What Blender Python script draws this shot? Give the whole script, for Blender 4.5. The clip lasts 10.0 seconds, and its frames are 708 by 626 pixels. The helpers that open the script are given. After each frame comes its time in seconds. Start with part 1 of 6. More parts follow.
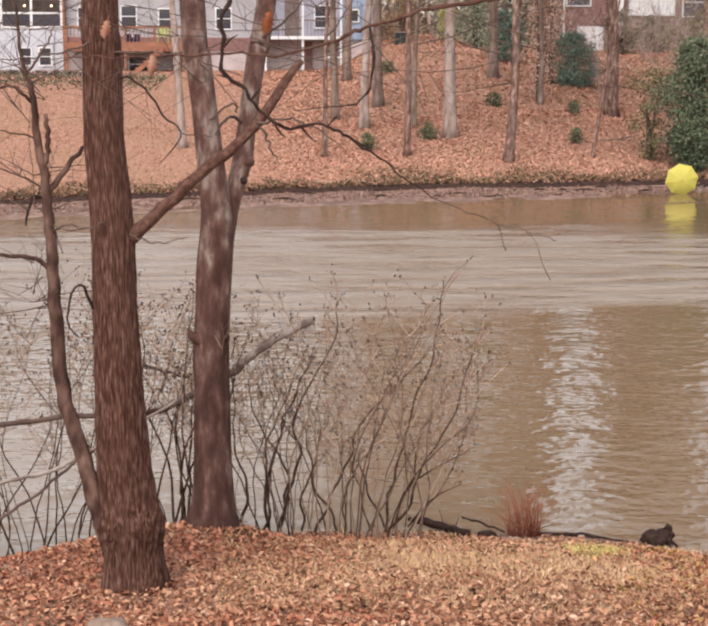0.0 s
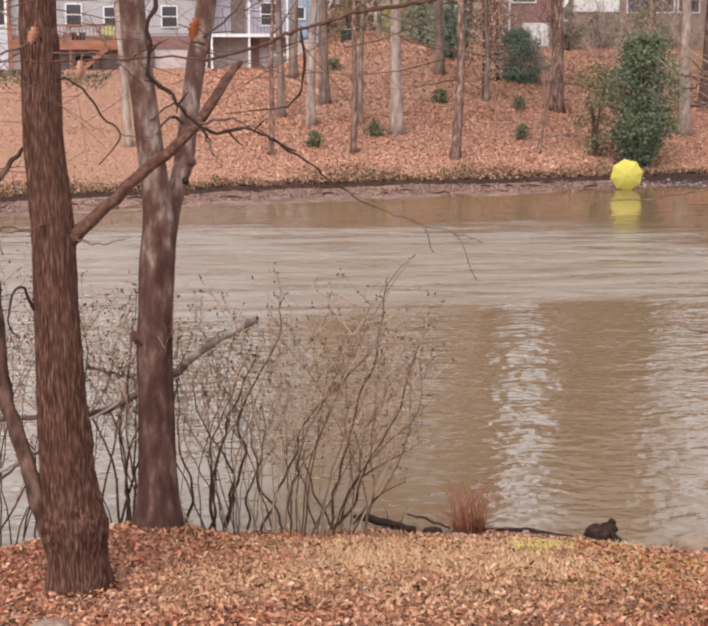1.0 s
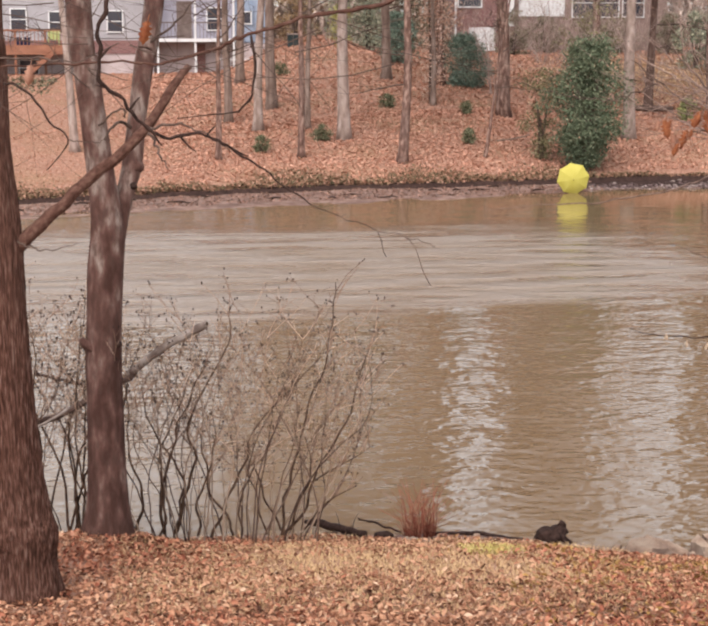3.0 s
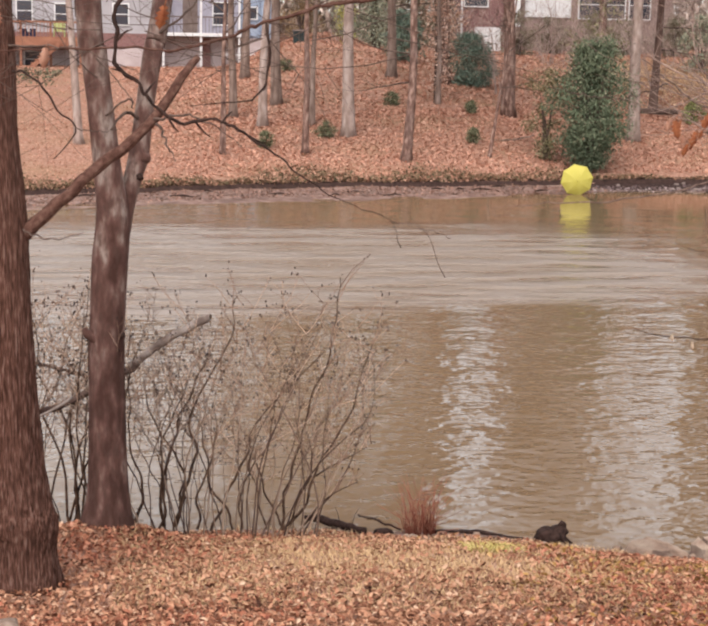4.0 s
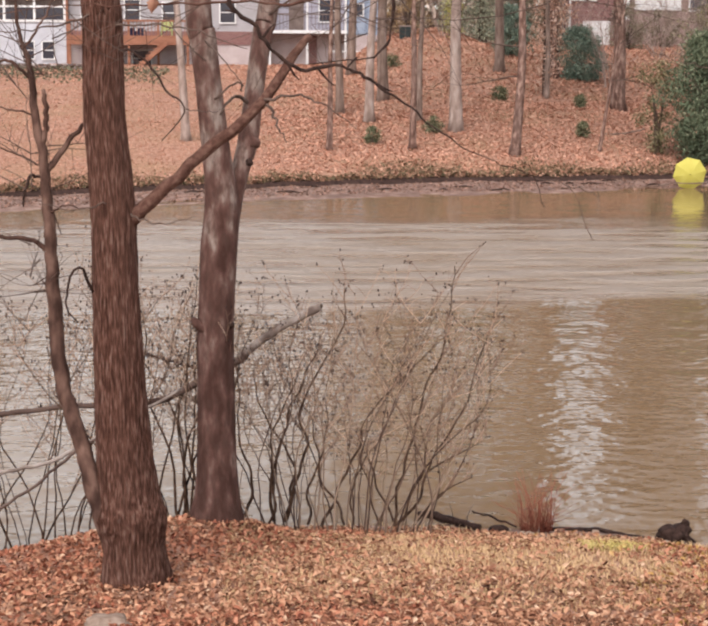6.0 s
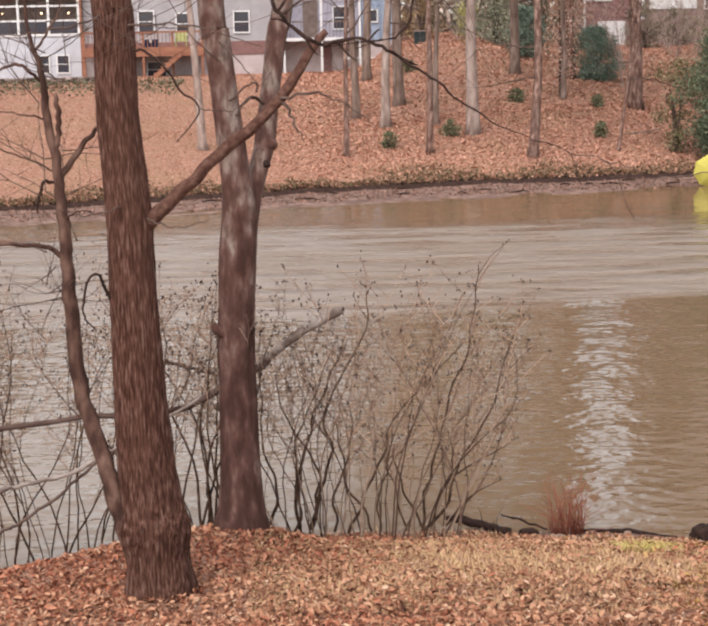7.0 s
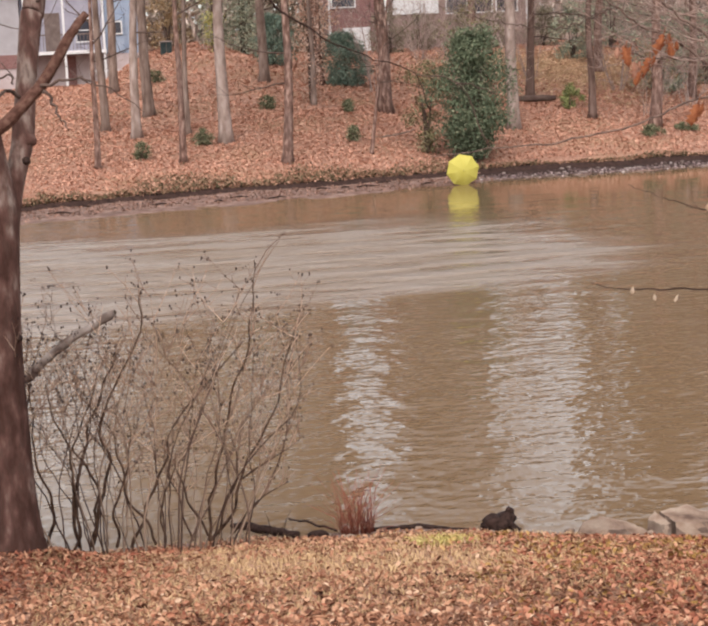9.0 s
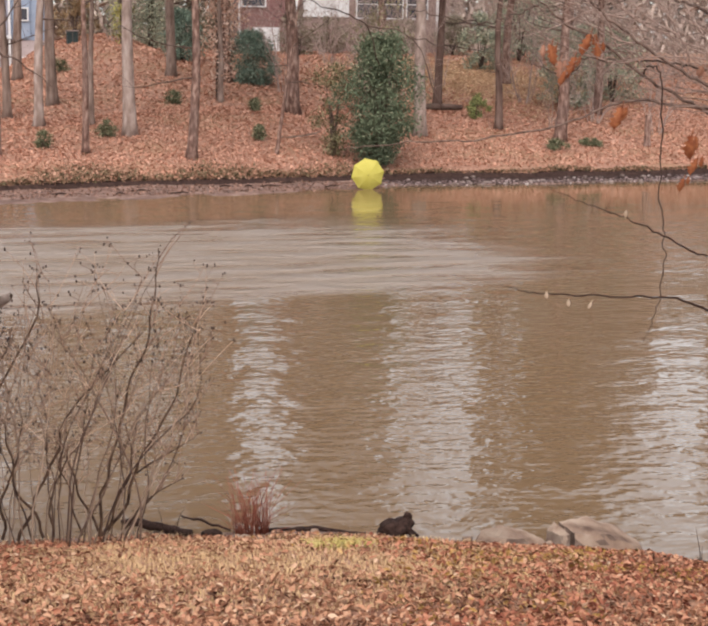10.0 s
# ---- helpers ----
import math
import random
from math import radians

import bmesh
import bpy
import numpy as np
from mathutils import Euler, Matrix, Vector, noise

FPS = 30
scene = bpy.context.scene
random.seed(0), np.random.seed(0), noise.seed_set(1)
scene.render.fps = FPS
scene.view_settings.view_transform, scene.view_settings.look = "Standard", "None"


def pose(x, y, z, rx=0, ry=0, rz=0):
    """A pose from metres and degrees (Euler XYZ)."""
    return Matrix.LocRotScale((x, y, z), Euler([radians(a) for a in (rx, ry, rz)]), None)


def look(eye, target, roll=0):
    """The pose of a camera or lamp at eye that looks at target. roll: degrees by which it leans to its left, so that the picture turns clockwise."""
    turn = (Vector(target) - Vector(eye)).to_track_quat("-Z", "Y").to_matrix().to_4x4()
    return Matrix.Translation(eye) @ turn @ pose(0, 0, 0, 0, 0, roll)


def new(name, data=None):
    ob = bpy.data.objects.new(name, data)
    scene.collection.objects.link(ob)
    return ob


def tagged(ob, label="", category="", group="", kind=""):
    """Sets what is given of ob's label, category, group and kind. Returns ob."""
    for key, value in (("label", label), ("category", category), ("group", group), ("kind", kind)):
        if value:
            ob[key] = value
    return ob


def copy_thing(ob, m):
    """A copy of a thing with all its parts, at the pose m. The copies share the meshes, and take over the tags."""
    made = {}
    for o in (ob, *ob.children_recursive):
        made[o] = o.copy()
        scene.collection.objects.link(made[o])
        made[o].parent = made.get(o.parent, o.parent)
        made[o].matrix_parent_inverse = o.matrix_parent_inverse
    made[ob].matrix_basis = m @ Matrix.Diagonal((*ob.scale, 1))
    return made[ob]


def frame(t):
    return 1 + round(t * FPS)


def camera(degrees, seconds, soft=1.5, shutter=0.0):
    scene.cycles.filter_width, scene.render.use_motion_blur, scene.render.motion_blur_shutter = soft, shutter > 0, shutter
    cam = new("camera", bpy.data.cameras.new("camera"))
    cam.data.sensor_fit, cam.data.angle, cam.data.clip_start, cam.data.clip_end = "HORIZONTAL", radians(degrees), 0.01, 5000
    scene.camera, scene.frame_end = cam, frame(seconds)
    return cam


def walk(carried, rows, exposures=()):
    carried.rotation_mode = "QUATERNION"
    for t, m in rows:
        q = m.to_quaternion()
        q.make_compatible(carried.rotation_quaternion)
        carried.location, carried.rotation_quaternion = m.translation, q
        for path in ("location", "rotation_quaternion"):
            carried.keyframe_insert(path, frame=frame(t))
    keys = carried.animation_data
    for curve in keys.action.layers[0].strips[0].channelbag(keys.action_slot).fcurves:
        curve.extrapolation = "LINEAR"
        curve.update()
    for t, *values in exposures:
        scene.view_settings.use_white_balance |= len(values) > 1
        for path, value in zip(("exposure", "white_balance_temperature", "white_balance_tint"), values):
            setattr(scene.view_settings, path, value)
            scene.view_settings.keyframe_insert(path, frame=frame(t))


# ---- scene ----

# camera: seconds, x, y, z, yaw, pitch, roll
PATH = [
    (0.0, 0.513, -0.971, 5.134, -3.449, -9.678, 0.268),
    (0.5, 0.547, -0.998, 5.157, -4.269, -9.842, 0.368),
    (1.0, 0.574, -1.013, 5.157, -5.232, -9.783, 0.023),
    (1.5, 0.583, -1.007, 5.157, -5.953, -9.728, -0.452),
    (2.0, 0.587, -1.018, 5.159, -6.544, -9.642, -0.532),
    (2.5, 0.580, -1.007, 5.158, -6.780, -9.623, -0.381),
    (4.0, 0.524, -0.958, 5.127, -7.098, -9.695, 1.046),
    (4.5, 0.570, -0.882, 5.080, -5.358, -9.810, 1.200),
    (5.0, 0.592, -0.786, 5.048, -4.448, -9.787, 0.846),
    (5.5, 0.508, -0.643, 5.000, -3.989, -9.789, 0.624),
    (6.0, 0.491, -0.520, 4.963, -3.337, -9.775, 0.374),
    (7.5, 0.486, -0.140, 4.822, -3.096, -9.432, -2.005),
    (8.0, 0.492, 0.001, 4.768, -6.200, -9.625, -1.648),
    (8.5, 0.426, 0.171, 4.695, -10.182, -9.530, -1.701),
    (9.0, 0.362, 0.295, 4.647, -11.289, -9.294, -2.477),
    (9.5, 0.383, 0.432, 4.591, -11.902, -9.236, -1.985),
    (10.0, 0.350, 0.617, 4.533, -15.001, -9.209, 0.584),
]
cam = camera(24.574, 10.0, soft=2.5)


def aim(x, y, z, yaw, pitch, roll):
    return pose(x, y, z, 90 + pitch, 0, yaw) @ pose(0, 0, 0, 0, 0, roll)


walk(cam, [(t, aim(*row)) for t, *row in PATH], exposures=[(0, 1.11), (6.2, 1.11), (7.5, 0.99), (8.0, 1.22), (8.5, 1.26), (9.0, 1.03), (10.0, 0.98)])

# ---- world and light: a bright overcast winter day ----
world = bpy.data.worlds.new("overcast_sky")
scene.world = world
world.use_nodes = True
wn, wl = world.node_tree.nodes, world.node_tree.links
sky = wn.new("ShaderNodeTexSky")
sky.sky_type, sky.sun_disc = "NISHITA", False
sky.sun_elevation, sky.sun_rotation = radians(48), radians(200)
sky.air_density, sky.dust_density = 1.0, 1.5
grey = wn.new("ShaderNodeHueSaturation")
grey.inputs["Saturation"].default_value = 0.26
wl.new(sky.outputs["Color"], grey.inputs["Color"])
wl.new(grey.outputs["Color"], wn["Background"].inputs["Color"])
wn["Background"].inputs["Strength"].default_value = 0.15

sun = new("sun", bpy.data.lights.new("sun", "SUN"))
sun.data.energy, sun.data.angle, sun.data.color = 1.5, radians(60), (1.0, 0.862, 0.808)
sun.matrix_world = look((-8, -20, 24), (0, 0, 0))


# ---- materials ----
def ramp_node(nt, stops):
    r = nt.nodes.new("ShaderNodeValToRGB")
    el = r.color_ramp.elements
    for n, (at, col) in enumerate(stops):
        e = el[n] if n < 2 else el.new(at)
        e.position, e.color = at, (*col, 1)
    return r


def mat(name, stops, scale=4.0, rough=0.85, bump=0.3, bump_scale=None, stretch=(1, 1, 1), by="noise", second=None, spec=0.08, metal=0.0, tone=0.62, bump_dist=0.02):
    """A two-scale noise material: colour ramp over noise (or over the island's chance), a second large stain, fine relief."""
    m = bpy.data.materials.new(name)
    m.use_nodes = True
    nt = m.node_tree
    bsdf = nt.nodes["Principled BSDF"]
    bsdf.inputs["Roughness"].default_value = rough
    bsdf.inputs["Specular IOR Level"].default_value = spec
    bsdf.inputs["Metallic"].default_value = metal
    co = nt.nodes.new("ShaderNodeTexCoord")
    mp = nt.nodes.new("ShaderNodeMapping")
    mp.inputs["Scale"].default_value = stretch
    nt.links.new(co.outputs["Object"], mp.inputs["Vector"])

    def tex(s, detail=6):
        n = nt.nodes.new("ShaderNodeTexNoise")
        n.inputs["Scale"].default_value, n.inputs["Detail"].default_value = s, detail
        nt.links.new(mp.outputs["Vector"], n.inputs["Vector"])
        return n

    r = ramp_node(nt, [(at, tuple(tone * c for c in col)) for at, col in stops])
    if by == "noise":
        nt.links.new(tex(scale).outputs["Fac"], r.inputs["Fac"])
    elif by == "island":
        g = nt.nodes.new("ShaderNodeNewGeometry")
        nt.links.new(g.outputs["Random Per Island"], r.inputs["Fac"])
    elif by == "object":
        g = nt.nodes.new("ShaderNodeObjectInfo")
        nt.links.new(g.outputs["Random"], r.inputs["Fac"])
    col = r.outputs["Color"]
    if second:
        s2, c2, amount = second
        mix = nt.nodes.new("ShaderNodeMix")
        mix.data_type = "RGBA"
        mr = nt.nodes.new("ShaderNodeMapRange")
        mr.inputs["From Min"].default_value, mr.inputs["From Max"].default_value = 0.45, 0.7
        mr.inputs["To Max"].default_value = amount
        nt.links.new(tex(s2, 3).outputs["Fac"], mr.inputs["Value"])
        nt.links.new(mr.outputs["Result"], mix.inputs["Factor"])
        nt.links.new(col, mix.inputs["A"])
        mix.inputs["B"].default_value = (*[tone * c for c in c2], 1)
        col = mix.outputs["Result"]
    nt.links.new(col, bsdf.inputs["Base Color"])
    if bump:
        b = nt.nodes.new("ShaderNodeBump")
        b.inputs["Strength"].default_value, b.inputs["Distance"].default_value = bump, bump_dist
        nt.links.new(tex(bump_scale or scale * 3, 8).outputs["Fac"], b.inputs["Height"])
        nt.links.new(b.outputs["Normal"], bsdf.inputs["Normal"])
    return m


M_SOIL = mat("leafy_soil", [(0.3, (0.25, 0.125, 0.085)), (0.5, (0.42, 0.23, 0.16)), (0.7, (0.54, 0.34, 0.25))], 9, 0.95, 0.6, 30, second=(0.35, (0.34, 0.22, 0.12), 0.5), bump_dist=0.05, tone=0.76)
M_LEAF = mat("dry_leaf", [(0.0, (0.16, 0.065, 0.04)), (0.2, (0.34, 0.155, 0.09)), (0.5, (0.53, 0.268, 0.16)), (0.9, (0.62, 0.36, 0.225)), (1.0, (0.74, 0.52, 0.36))], by="island", rough=0.7, bump=0.2, bump_scale=60, tone=0.73)
M_RUST = mat("rust_leaf", [(0.0, (0.15, 0.045, 0.03)), (0.3, (0.35, 0.122, 0.072)), (0.7, (0.52, 0.22, 0.13)), (1.0, (0.62, 0.31, 0.20))], by="island", rough=0.75, bump=0, tone=0.70)
M_YOUNG = mat("young_bark", [(0.36, (0.066, 0.036, 0.028)), (0.5, (0.135, 0.076, 0.058)), (0.68, (0.24, 0.145, 0.112))], 11, 0.9, 0.5, 30, stretch=(1, 1, 0.5))
M_LIMB = mat("limb_bark", [(0.34, (0.104, 0.050, 0.037)), (0.5, (0.161, 0.081, 0.060)), (0.68, (0.234, 0.133, 0.101))], 24, 0.95, 0.6, 50, tone=0.56)
M_STRAW = mat("dry_grass", [(0.0, (0.40, 0.25, 0.15)), (0.5, (0.53, 0.355, 0.195)), (1.0, (0.59, 0.425, 0.23))], by="island", rough=0.8, bump=0, tone=0.95)
M_OAK = mat("furrowed_bark", [(0.38, (0.058, 0.025, 0.017)), (0.5, (0.145, 0.066, 0.046)), (0.58, (0.205, 0.104, 0.077)), (0.68, (0.31, 0.195, 0.158))], 62, 0.95, 0.9, 70, stretch=(1, 1, 0.15), second=(2.2, (0.19, 0.10, 0.075), 0.4), tone=0.54)
M_GREYBARK = mat("smooth_grey_bark", [(0.36, (0.10, 0.055, 0.042)), (0.5, (0.21, 0.125, 0.098)), (0.66, (0.38, 0.26, 0.21))], 9, 0.85, 0.35, 30, stretch=(1, 1, 0.4), second=(3.0, (0.15, 0.10, 0.085), 0.7), tone=0.76)
M_PALEBARK = mat("pale_bark", [(0.3, (0.24, 0.17, 0.14)), (0.5, (0.40, 0.30, 0.255)), (0.7, (0.54, 0.44, 0.39))], 5, 0.85, 0.3, 20, stretch=(1, 1, 0.4), second=(3, (0.26, 0.20, 0.16), 0.45), tone=0.70)
M_BROWNBARK = mat("brown_bark", [(0.3, (0.13, 0.088, 0.07)), (0.5, (0.225, 0.16, 0.13)), (0.7, (0.33, 0.25, 0.21))], 6, 0.9, 0.5, 20, stretch=(1, 1, 0.25), tone=0.80)
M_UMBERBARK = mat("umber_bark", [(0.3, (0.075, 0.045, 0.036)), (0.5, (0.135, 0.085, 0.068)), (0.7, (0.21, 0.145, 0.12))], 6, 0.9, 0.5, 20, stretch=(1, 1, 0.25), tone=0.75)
M_TWIG = mat("twig_bark", [(0.3, (0.08, 0.055, 0.045)), (0.7, (0.19, 0.13, 0.105))], 12, 0.85, 0.2)
M_DARKTWIG = mat("wet_dark_bark", [(0.3, (0.03, 0.018, 0.015)), (0.7, (0.10, 0.058, 0.046))], 30, 0.75, 0.3, tone=0.50)
M_CANE = mat("shrub_cane", [(0.0, (0.05, 0.028, 0.022)), (0.45, (0.13, 0.08, 0.062)), (0.6, (0.24, 0.16, 0.115)), (1.0, (0.42, 0.30, 0.22))], by="object", rough=0.8, bump=0, tone=0.70)
M_FINETWIG = mat("fine_twig", [(0.0, (0.16, 0.095, 0.07)), (0.5, (0.36, 0.235, 0.17)), (1.0, (0.58, 0.42, 0.31))], by="island", rough=0.85, bump=0, tone=0.80)
M_SEED = mat("seed_head", [(0.3, (0.03, 0.02, 0.018)), (0.7, (0.10, 0.06, 0.05))], 40, 0.9, 0.3)
M_DEADWOOD = mat("weathered_wood", [(0.3, (0.07, 0.043, 0.035)), (0.7, (0.20, 0.135, 0.11))], 9, 0.9, 0.4, 30, stretch=(0.3, 1, 1))
M_MUD = mat("shore_mud", [(0.3, (0.18, 0.105, 0.082)), (0.5, (0.31, 0.195, 0.155)), (0.7, (0.44, 0.32, 0.265))], 3, 0.75, 0.9, 9, second=(0.9, (0.14, 0.09, 0.075), 0.7), bump_dist=0.06, tone=0.70)
# dark wet soil, with the bank lip's shadow line put into the colour
M_CUT = mat("wet_shadowed_cut_soil", [(0.3, (0.035, 0.021, 0.018)), (0.7, (0.09, 0.053, 0.043))], 6, 0.9, 0.6, 14)
M_STONE = mat("shore_stone", [(0.0, (0.12, 0.085, 0.075)), (0.5, (0.27, 0.205, 0.18)), (0.85, (0.42, 0.34, 0.31)), (1.0, (0.62, 0.54, 0.50))], by="object", rough=0.85, bump=0.5, bump_scale=20)
M_ROCK = mat("grey_rock", [(0.36, (0.17, 0.105, 0.08)), (0.5, (0.44, 0.30, 0.22)), (0.66, (0.70, 0.55, 0.42))], 3, 0.85, 0.5, 14, second=(1.5, (0.28, 0.20, 0.15), 0.5), tone=0.52)
M_GREEN = mat("evergreen_leaf", [(0.0, (0.058, 0.074, 0.046)), (0.5, (0.094, 0.116, 0.070)), (0.85, (0.13, 0.15, 0.092)), (1.0, (0.20, 0.20, 0.13))], by="island", rough=0.7, bump=0, spec=0.06, tone=1.12)
M_DARKGREEN = mat("dark_evergreen_leaf", [(0.0, (0.07, 0.10, 0.08)), (0.6, (0.115, 0.15, 0.115)), (1.0, (0.17, 0.205, 0.15))], by="island", rough=0.65, bump=0, spec=0.05, tone=1.45)
M_BEECH = mat("clinging_pale_leaf", [(0.0, (0.34, 0.18, 0.12)), (0.5, (0.5, 0.32, 0.235)), (1.0, (0.66, 0.50, 0.41))], by="island", rough=0.7, bump=0, tone=0.95)
M_ORANGE = mat("orange_leaf", [(0.3, (0.30, 0.085, 0.04)), (0.7, (0.56, 0.22, 0.10))], 30, 0.6, 0.2, tone=0.55)
M_YELLOW = mat("yellow_nylon", [(0.3, (0.68, 0.60, 0.12)), (0.7, (0.74, 0.66, 0.16))], 5, 0.5, 0.1, 40, tone=0.58)
M_METAL = mat("dull_steel", [(0.3, (0.35, 0.35, 0.35)), (0.7, (0.5, 0.5, 0.5))], 20, 0.4, 0, metal=1.0)
M_WHITE = mat("white_siding", [(0.3, (0.60, 0.59, 0.63)), (0.7, (0.72, 0.73, 0.78))], 2, 0.6, 0.15, 10, tone=0.62)
M_PINKWHITE = mat("pinkish_white_siding", [(0.3, (0.60, 0.56, 0.57)), (0.7, (0.72, 0.68, 0.70))], 2, 0.6, 0.15, 10, tone=0.47)
M_TRIM = mat("white_trim", [(0.3, (0.74, 0.73, 0.72)), (0.7, (0.84, 0.83, 0.82))], 3, 0.5, 0.1, tone=0.75)
M_STUCCO = mat("grey_pink_stucco", [(0.3, (0.42, 0.35, 0.34)), (0.7, (0.54, 0.46, 0.45))], 2, 0.9, 0.3, 20, tone=0.82)
M_LILAC = mat("lilac_siding", [(0.3, (0.36, 0.34, 0.40)), (0.7, (0.46, 0.44, 0.50))], 2, 0.7, 0.2, 10, tone=0.72)
M_BLUE = mat("pale_blue_paint", [(0.3, (0.36, 0.44, 0.58)), (0.7, (0.46, 0.54, 0.66))], 2, 0.5, 0.1, tone=0.60)
M_DECK = mat("orange_stained_deck", [(0.3, (0.32, 0.14, 0.09)), (0.7, (0.46, 0.22, 0.14))], 4, 0.8, 0.3, stretch=(0.3, 1, 1))
M_ROOF = mat("asphalt_shingle", [(0.3, (0.07, 0.065, 0.065)), (0.7, (0.15, 0.14, 0.135))], 6, 0.95, 0.4, 20)
M_DARKWALL = mat("dim_toned_wall", [(0.3, (0.17, 0.125, 0.11)), (0.7, (0.28, 0.215, 0.19))], 3, 0.9, 0.3)
M_BIN = mat("dark_green_plastic", [(0.3, (0.03, 0.045, 0.045)), (0.7, (0.06, 0.08, 0.08))], 4, 0.5, 0.1)


def brick_material():
    m = bpy.data.materials.new("red_brick")
    m.use_nodes = True
    nt = m.node_tree
    bsdf = nt.nodes["Principled BSDF"]
    co = nt.nodes.new("ShaderNodeTexCoord")
    mp = nt.nodes.new("ShaderNodeMapping")
    mp.inputs["Rotation"].default_value = (radians(90), 0, 0)
    br = nt.nodes.new("ShaderNodeTexBrick")
    br.inputs["Scale"].default_value = 1.0
    br.inputs["Brick Width"].default_value, br.inputs["Row Height"].default_value, br.inputs["Mortar Size"].default_value = 0.21, 0.075, 0.008
    br.inputs["Color1"].default_value, br.inputs["Color2"].default_value = (0.14, 0.055, 0.05, 1), (0.19, 0.085, 0.075, 1)
    br.inputs["Mortar"].default_value = (0.20, 0.15, 0.14, 1)
    nt.links.new(co.outputs["Object"], mp.inputs["Vector"])
    nt.links.new(mp.outputs["Vector"], br.inputs["Vector"])
    nt.links.new(br.outputs["Color"], bsdf.inputs["Base Color"])
    bsdf.inputs["Roughness"].default_value = 0.9
    return m


M_BRICK = brick_material()


def glass_material():
    m = bpy.data.materials.new("window_glass")
    m.use_nodes = True
    b = m.node_tree.nodes["Principled BSDF"]
    b.inputs["Base Color"].default_value = (0.035, 0.035, 0.045, 1)
    b.inputs["Roughness"].default_value = 0.08
    return m


M_GLASS = glass_material()


def lamp_material():
    m = bpy.data.materials.new("warm_lamp")
    m.use_nodes = True
    b = m.node_tree.nodes["Principled BSDF"]
    b.inputs["Emission Color"].default_value = (1.0, 0.62, 0.3, 1)
    b.inputs["Emission Strength"].default_value = 3.0
    return m


M_LAMP = lamp_material()


def water_material():
    m = bpy.data.materials.new("pond_water")
    m.use_nodes = True
    nt = m.node_tree
    b = nt.nodes["Principled BSDF"]
    b.inputs["Base Color"].default_value = (*WATER, 1)
    b.inputs["Roughness"].default_value = 0.04
    b.inputs["IOR"].default_value = 1.333
    b.inputs["Specular IOR Level"].default_value = 0.5
    co = nt.nodes.new("ShaderNodeTexCoord")

    def tex(scale, detail, stretch, turn=0.0):
        mp = nt.nodes.new("ShaderNodeMapping")
        mp.inputs["Scale"].default_value = stretch
        mp.inputs["Rotation"].default_value = (0, 0, turn)
        nt.links.new(co.outputs["Object"], mp.inputs["Vector"])
        n = nt.nodes.new("ShaderNodeTexNoise")
        n.inputs["Scale"].default_value, n.inputs["Detail"].default_value = scale, detail
        n.inputs["Roughness"].default_value = 0.5
        nt.links.new(mp.outputs["Vector"], n.inputs["Vector"])
        return n.outputs["Fac"]

    def sum_of(a, ka, c, kc):
        mul = nt.nodes.new("ShaderNodeMath")
        mul.operation = "MULTIPLY"
        nt.links.new(a, mul.inputs[0])
        mul.inputs[1].default_value = ka
        add = nt.nodes.new("ShaderNodeMath")
        add.operation = "MULTIPLY_ADD"
        nt.links.new(c, add.inputs[0])
        add.inputs[1].default_value = kc
        nt.links.new(mul.outputs[0], add.inputs[2])
        return add.outputs[0]

    small = tex(5.2, 1.6, (0.70, 1.0, 1.0), 0.12)
    wide = tex(1.3, 1.0, (0.7, 1.0, 1.0), -0.2)
    height = sum_of(small, 0.62, wide, 1.15)
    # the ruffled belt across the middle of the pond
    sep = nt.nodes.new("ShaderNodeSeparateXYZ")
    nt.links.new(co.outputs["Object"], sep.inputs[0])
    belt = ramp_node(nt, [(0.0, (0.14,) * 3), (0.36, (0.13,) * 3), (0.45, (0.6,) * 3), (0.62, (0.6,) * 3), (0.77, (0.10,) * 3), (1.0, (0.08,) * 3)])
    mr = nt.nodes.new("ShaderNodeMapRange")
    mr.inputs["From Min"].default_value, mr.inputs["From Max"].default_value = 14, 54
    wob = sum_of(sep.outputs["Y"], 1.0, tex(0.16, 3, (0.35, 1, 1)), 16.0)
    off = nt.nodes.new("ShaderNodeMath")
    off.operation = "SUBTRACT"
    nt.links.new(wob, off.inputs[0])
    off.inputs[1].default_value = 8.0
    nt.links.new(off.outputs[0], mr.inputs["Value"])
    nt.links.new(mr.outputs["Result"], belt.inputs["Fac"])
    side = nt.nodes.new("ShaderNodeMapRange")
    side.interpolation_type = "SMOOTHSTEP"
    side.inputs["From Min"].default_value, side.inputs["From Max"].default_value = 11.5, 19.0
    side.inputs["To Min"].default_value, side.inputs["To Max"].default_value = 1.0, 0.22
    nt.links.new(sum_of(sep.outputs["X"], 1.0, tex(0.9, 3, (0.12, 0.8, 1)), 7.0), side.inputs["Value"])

    def times(a, c):
        mul = nt.nodes.new("ShaderNodeMath")
        mul.operation = "MULTIPLY"
        nt.links.new(a, mul.inputs[0])
        if isinstance(c, float):
            mul.inputs[1].default_value = c
        else:
            nt.links.new(c, mul.inputs[1])
        return mul.outputs[0]

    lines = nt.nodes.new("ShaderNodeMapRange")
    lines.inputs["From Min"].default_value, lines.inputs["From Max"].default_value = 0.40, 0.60
